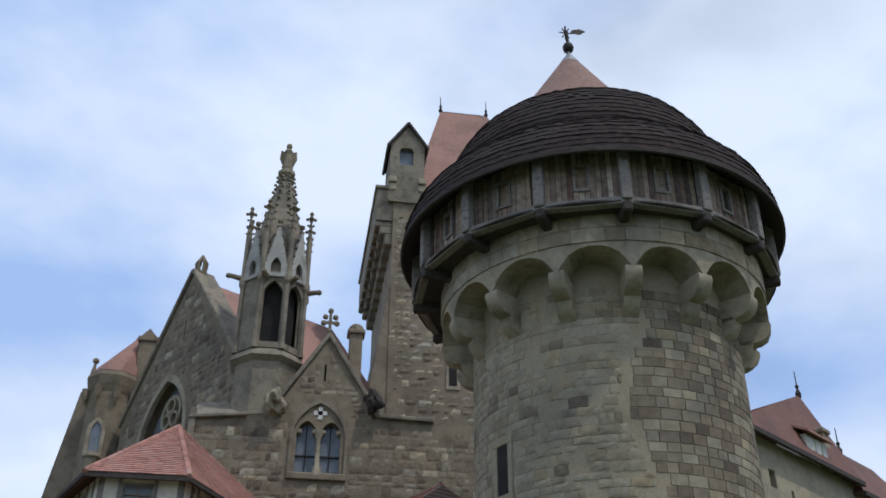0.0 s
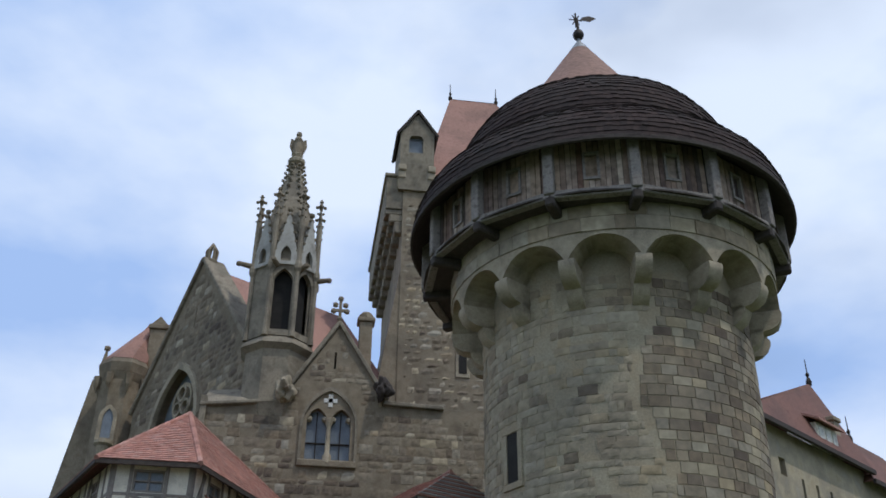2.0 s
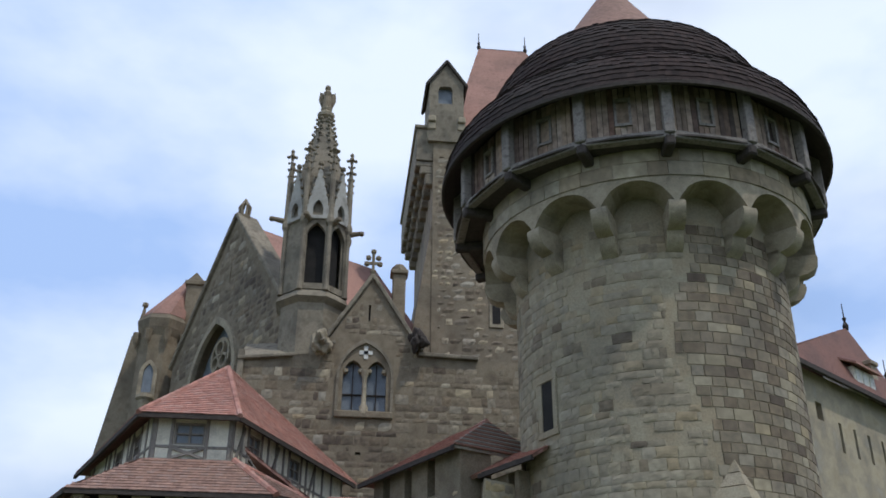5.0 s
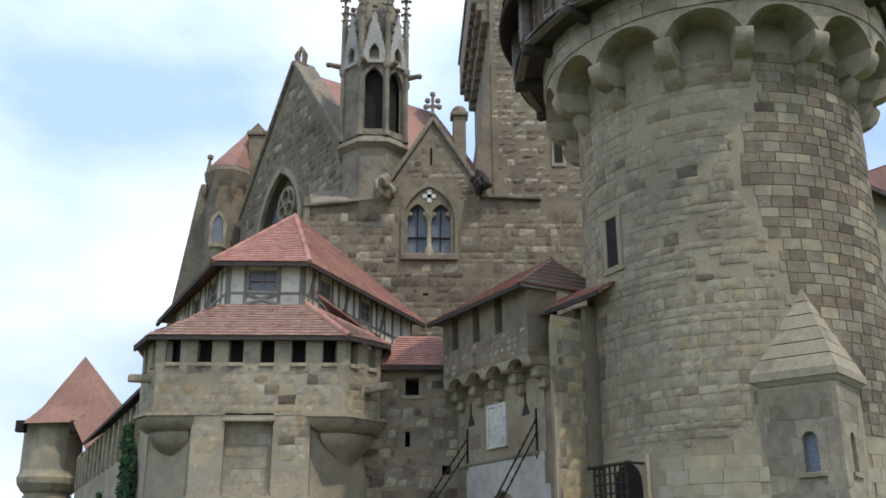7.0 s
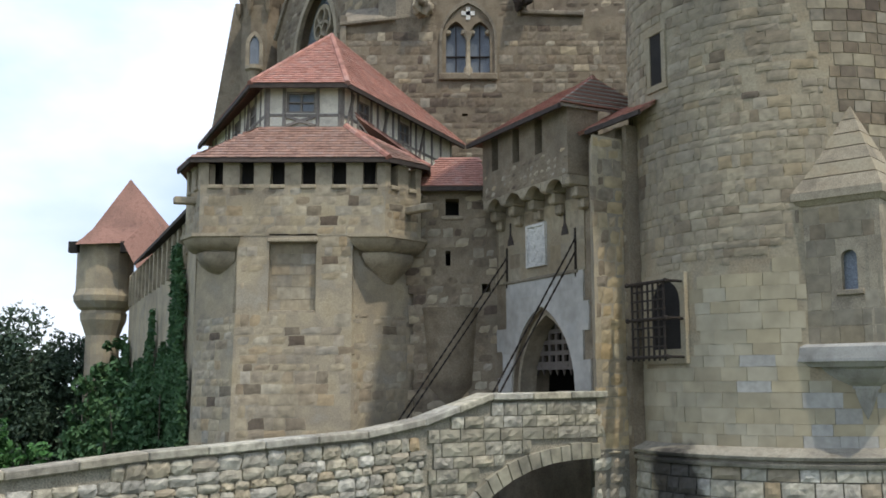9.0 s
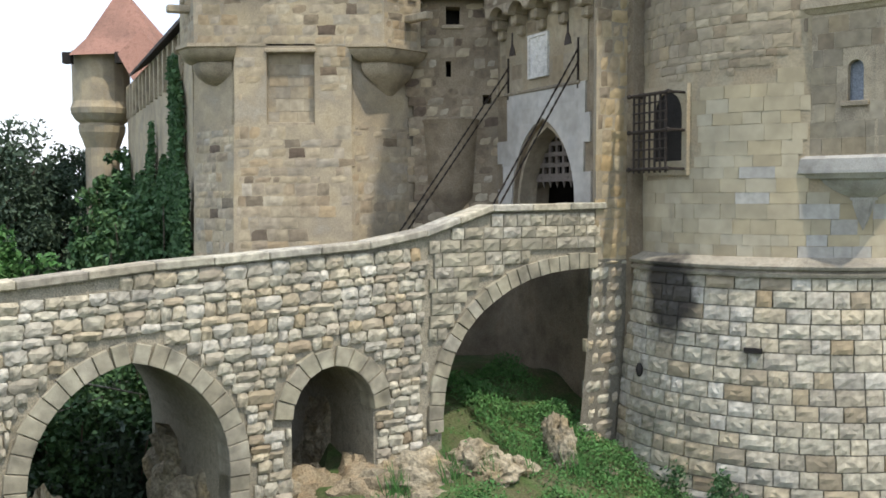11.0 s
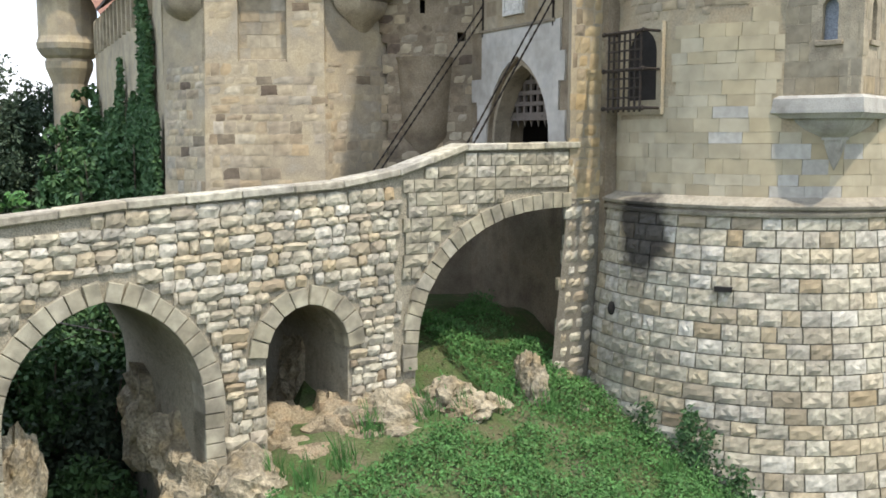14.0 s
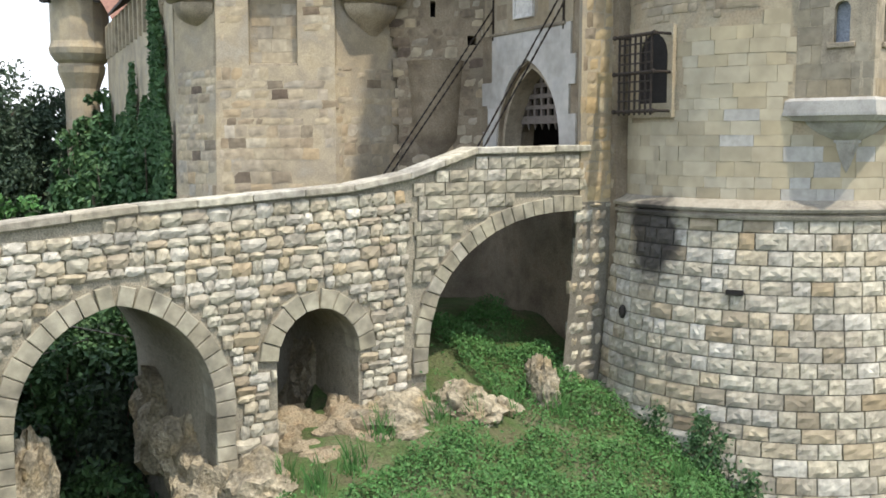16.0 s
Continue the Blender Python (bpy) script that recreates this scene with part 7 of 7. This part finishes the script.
lay(base, base_frame, (-0.3, 8.6), (-0.6, 5.42), (0.28, 0.35), (0.30, 0.66), 0.026, 0.07, base_pick, lambda s, z: z < 5.41, "hewn", 6,
    lambda s, z: abs(s - 4.5) * 0.5 + abs(z - 3), "pale rock-faced ashlar blocks", proud=0.02)


# round tower, shaft
def shaft_frame(s, z):
    return on_tower(180 + math.degrees(s / TR), TR + 0.004) @ Matrix.Translation((0, 0, z))


def shaft_ok(s, z):
    a = 180 + math.degrees(s / TR)
    if 194 < a < 217 and 7.4 < z < 9.4:
        return False
    if 199 < a < 211 and 13.4 < z < 14.95:
        return False
    if 258 < a < 292 and 7.2 < z < 10.8:
        return False
    return 5.75 < z < 18.2


def coursed(s, z):
    """The newer, regular dark coursing high on the side away from the gate."""
    a = 180 + math.degrees(s / TR)
    t = noise.noise((a * 0.06, z * 0.5, 5)) + 0.5 * noise.noise((a * 0.2, z * 1.4, 2))
    return a > 262 - 9 * t + 2.2 * max(0, 14 - z) and z > 9.6


def shaft_pick(s, z, r):
    a = 180 + math.degrees(s / TR)
    t = noise.noise((a * 0.045, z * 0.35, 5))
    if z > 12.5 and r < 0.22 + 0.7 * t:
        return None
    if r > 0.955:
        return M_DARK_P
    return M_SHAFT_P


def seam(s):
    """The ragged height at which the smooth lower ashlar gives way to older blocks."""
    return 9.5 + 0.9 * noise.noise((s * 0.8, 0, 3)) + 0.4 * noise.noise((s * 2.7, 0, 8))


def low_pick(s, z, r):
    a = 180 + math.degrees(s / TR)
    if 238 < a < 245.5 and 6.73 < z < 7.62 and r < 0.3:
        return M_LIME_P
    if 259 < a < 284 and z < 7.3 and r < 0.5 - 0.03 * abs(a - 271):
        return M_LIME_P
    return M_LOW_P


lay(shaft, shaft_frame, (-0.2, 8.6), (5.76, 10.6), (0.22, 0.34), (0.3, 0.75), 0.006, 0.03, low_pick, lambda s, z: shaft_ok(s, z) and z < seam(s), "ashlar", 7,
    lambda s, z: abs(s - 4.2) * 0.5 + abs(z - 7), "sandstone ashlar blocks", n_parts=150, proud=0.004)
lay(shaft, shaft_frame, (-0.2, 8.6), (8.6, 18.1), (0.14, 0.29), (0.16, 0.48), 0.014, 0.034, shaft_pick, lambda s, z: shaft_ok(s, z) and z > seam(s) and not coursed(s, z), "flush", 70,
    lambda s, z: abs(s - 4.2) * 0.5 + abs(z - 11), "weathered irregular sandstone blocks", n_parts=150, proud=0.008)
lay(shaft, shaft_frame, (3.6, 8.9), (9.6, 18.1), (0.21, 0.27), (0.26, 0.52), 0.026, 0.04, lambda s, z, r: M_DARK_P if r < 0.82 else M_SHAFT_P, lambda s, z: shaft_ok(s, z) and coursed(s, z), "ashlar", 71,
    lambda s, z: abs(s - 5.2) * 0.5 + abs(z - 13), "dark regular blocks with pale joints", n_parts=150, proud=0.006)
# oriel and pier courses
lay(oriel, flat_frame(mo), (0, ln_o := (O - PL).length), (7.8, 10.5), (0.3, 0.36), (0.35, 0.75), 0.012, 0.05, lambda s, z, r: M_SHAFT_P, lambda s, z: 0 <= s <= ln_o and not (0.70 < s < 1.16 and 8.65 < z < 9.65), "ashlar", 8, lambda s, z: s, "smooth ashlar", proud=0.012)
lr = (PR - O).length
lay(oriel, flat_frame(mo2), (0, lr), (7.8, 10.5), (0.3, 0.36), (0.35, 0.75), 0.012, 0.05, lambda s, z, r: M_SHAFT_P, lambda s, z: 0 <= s <= lr and not (0.42 < s < 0.88 and 8.65 < z < 9.65), "ashlar", 9, lambda s, z: s, "smooth ashlar", proud=0.012)


def lerp_frame(p0, q0, z0, p1, q1, z1):
    """A frame on a leaning wall: the foot line p0-q0 at z0, the head line p1-q1 at z1."""
    def at(s, z):
        f = (z - z0) / (z1 - z0)
        p, q = Vector(p0).lerp(Vector(p1), f), Vector(q0).lerp(Vector(q1), f)
        m = on_wall(p, q - p)
        lean = (Vector(p1) - Vector(p0)).dot(Vector((m[0][1], m[1][1])))
        return m @ Matrix.Translation((s, 0, z)) @ Matrix.Rotation(-math.atan2(lean, z1 - z0), 4, "X")
    return at


lay(pier_low, lerp_frame((2.75, 21.33), (3.66, 21.92), -0.4, (3.32, 21.70), (4.16, 22.24), 5.62), (0, 1.06), (0.2, 5.6), (0.26, 0.36), (0.4, 0.6), 0.025, 0.14, lambda s, z, r: M_PALE_P if r < 0.7 else M_SAND_P, lambda s, z: -0.02 <= s <= 1.06, "rock", 10, lambda s, z: -z, "quoin blocks", proud=0.03)
lay(pier_up, lerp_frame((3.34, 21.72), (4.2, 22.26), 5.6, (3.34, 21.72), (4.2, 22.26), 9.4), (0, 1.0), (5.65, 12.55), (0.22, 0.4), (0.25, 0.55), 0.016, 0.06, lambda s, z, r: M_DARK_P if r < 0.1 * (z - 6.5) else M_OCHRE_P, lambda s, z: -0.02 <= s <= 1.0, "flush", 11, lambda s, z: -z, "rough ochre blocks", proud=0.015)

# bastion
mid = [tuple(Vector(a).lerp(Vector(b), 0.82)) for a, b in zip(LOWB, LOW)]


def rubble_pick(skip, seed, dark=0.05):
    def f(s, z, r):
        t = noise.noise((s * 0.6 + seed, z * 0.6, 1))
        if r < skip + 0.7 * t:
            return None
        return M_DARK_P if (r * 7.3) % 1 < dark else M_SAND_P
    return f


for i, (a, b) in enumerate(((0, 1), (1, 2), (5, 0))):
    L0 = (Vector(LOWB[b]) - Vector(LOWB[a])).length
    ok = lambda s, z, L0=L0: 0.0 <= s <= L0 - 0.02
    lay(BLOW, lerp_frame(LOWB[a], LOWB[b], -0.5, mid[a], mid[b], 8.9), (0, L0), (3.4, 8.88), (0.17, 0.34), (0.2, 0.58), 0.016, 0.04, rubble_pick(0.15, i), ok, "flush", 20 + i,
        lambda s, z: -z, "sandstone rubble", n_parts=120, proud=0.010)
lay(BLOW, flat_frame(on_wall((-5.46, 26.0), (1, 0))), (0, 3.05), (8.95, 10.95), (0.2, 0.3), (0.22, 0.5), 0.016, 0.04, rubble_pick(0.2, 5), lambda s, z: 0 <= s <= 3.05 and not (0.78 < s < 2.16 and 8.8 < z < 10.95), "flush", 24, lambda s, z: -z, "sandstone rubble", n_parts=60, proud=0.010)
lay(BLOW, flat_frame(on_wall((-4.62, 26.21), (1, 0))), (0, 1.26), (8.98, 10.8), (0.25, 0.34), (0.25, 0.5), 0.015, 0.04, rubble_pick(0.1, 6, 0), lambda s, z: 0 <= s <= 1.26, "ashlar", 25, lambda s, z: -z, "smooth blocking stones", n_parts=40, proud=0.004)
for i, (a, b) in enumerate(((0, 1), (1, 2), (5, 0), (2, 3))):
    L0 = (Vector(UP[b]) - Vector(UP[a])).length
    ok = lambda s, z, L0=L0: 0.0 <= s <= L0 - 0.01
    lay(BUP, flat_frame(on_wall(UP[a], Vector(UP[b]) - Vector(UP[a]))), (0, L0), (10.98, 12.36), (0.18, 0.28), (0.22, 0.5), 0.016, 0.04, rubble_pick(0.25, 9 + i, 0.05), ok, "flush", 30 + i,
        lambda s, z: -z, "sandstone rubble", n_parts=100, proud=0.01)
# gate and return walls
lay(GATEW, flat_frame(MK), (-1.1, 6.05), (5.6, 12.0), (0.2, 0.3), (0.22, 0.5), 0.02, 0.06, rubble_pick(0.15, 15, 0.45), lambda s, z: s < 6.05 and not (0.15 < s < 4.62 and z < 11.3) and not (0.3 < s < 4.7 and z > 11.1) and not (5.0 < s < 5.3 and 10.2 < z < 10.7), "flush", 40, lambda s, z: -s, "dark sandstone rubble", n_parts=200, proud=0.012)
lay(GBOX, flat_frame(MG), (0.45, 4.62), (12.02, 12.74), (0.14, 0.2), (0.16, 0.35), 0.02, 0.05, rubble_pick(0.1, 16, 0.4), lambda s, z: 0.45 <= s <= 4.62, "rubble", 41, lambda s, z: -s, "small rubble", n_parts=100, proud=0.01)
lay(LINKW, flat_frame(MR), (-1.65, 0.9), (4.0, 12.3), (0.22, 0.3), (0.25, 0.5), 0.02, 0.06, rubble_pick(0.15, 17, 0.5), lambda s, z: not (-0.98 < s < -0.3 and (z > 11.55 or 10.2 < z < 10.8)) and not (0.1 < s < 0.5 and 9.5 < z < 9.9) and s < 0.95, "flush", 42, lambda s, z: -z, "dark rubble", n_parts=120, proud=0.012)
lay(SURR, flat_frame(MK @ Matrix.Translation((0, -0.05, 0))), (0.2, 4.6), (5.6, 9.72), (0.33, 0.42), (0.4, 0.9), 0.008, 0.05, lambda s, z, r: M_GATE_P, lambda s, z: inside((s, z), SURR_OUT) and not inside((s, z), pointed(0.9, 3.97, 5.5, 6.85, 9.08, 8)), "ashlar", 43, lambda s, z: -z, "limestone ashlar", n_parts=60, proud=0.006)
lay(GPANEL, flat_frame(MK @ Matrix.Translation((0, -0.03, 0))), (0.3, 4.42), (9.76, 11.5), (0.28, 0.4), (0.4, 0.9), 0.007, 0.04, lambda s, z, r: M_SHAFT_P, lambda s, z: 0.32 <= s <= 4.4 and not (1.8 < s < 2.8 and 9.95 < z < 11.2) and not (0.75 < s < 1.2 and z > 10.65) and not (3.4 < s < 3.82 and z > 10.6), "ashlar", 48, lambda s, z: -z, "smooth sandstone ashlar", n_parts=40, proud=0.004)
# chapel, keep, range
lay(SOUTHW, flat_frame(MS), (-3.7, 10), (10.5, 23.5), (0.16, 0.36), (0.2, 0.62), 0.024, 0.06, rubble_pick(0.12, 18, 0.86), lambda s, z: (z < 20.0 or (z < 20.4 and s > 2.9) or (z > 20 and abs(s - 1.08) < (23.6 - z) * 0.62)) and not (-0.2 < s < 2.05 and 18.0 < z < 21.2) and not (0.9 < s < 1.12 and z > 21.8) and not (0.6 < s < 1 and 16.5 < z < 17),
    "flush", 44, lambda s, z: abs(s - 1) + abs(z - 18), "coursed sandstone blocks", n_parts=280, proud=0.02)
MKp = on_wall((3.86, 40), (1, 0))
lay(KEEPW, flat_frame(MKp), (0, 4.5), (19.0, 34.3), (0.22, 0.36), (0.3, 0.75), 0.035, 0.1, rubble_pick(0.1, 19, 0.55), lambda s, z: 0 <= s <= 4.5 and not (2.5 < s < 3.3 and 23.9 < z < 25.7), "rubble", 45, lambda s, z: -z, "rough sandstone blocks", n_parts=200, proud=0.03)

# collar band
lay(COLLAR, lambda s, z: on_tower(180 + math.degrees(s / CR), CR + 0.026) @ Matrix.Translation((0, 0, z)), (-1.2, 11.2), (18.85, 19.58), (0.33, 0.38), (0.4, 0.85), 0.014, 0.04, lambda s, z, r: M_SAND_P, lambda s, z: True, "ashlar", 46, lambda s, z: abs(s - 5), "collar blocks", n_parts=80, proud=0.012)

lay(GABLE, flat_frame(MGB), (0, gl), (19.5, 29), (0.24, 0.36), (0.3, 0.7), 0.03, 0.08, rubble_pick(0.1, 21, 0.85), lambda s, z: 0.1 < s < gl - 0.1 and (z < 23.0 or abs(s - gl / 2 + 0.15) < (28.9 - z) * 0.78) and not inside((s, z), pointed(1.6, 6.2, 16, 21.3, 24.55, 8)), "flush", 47, lambda s, z: -z, "dark sandstone blocks", n_parts=120, proud=0.02)
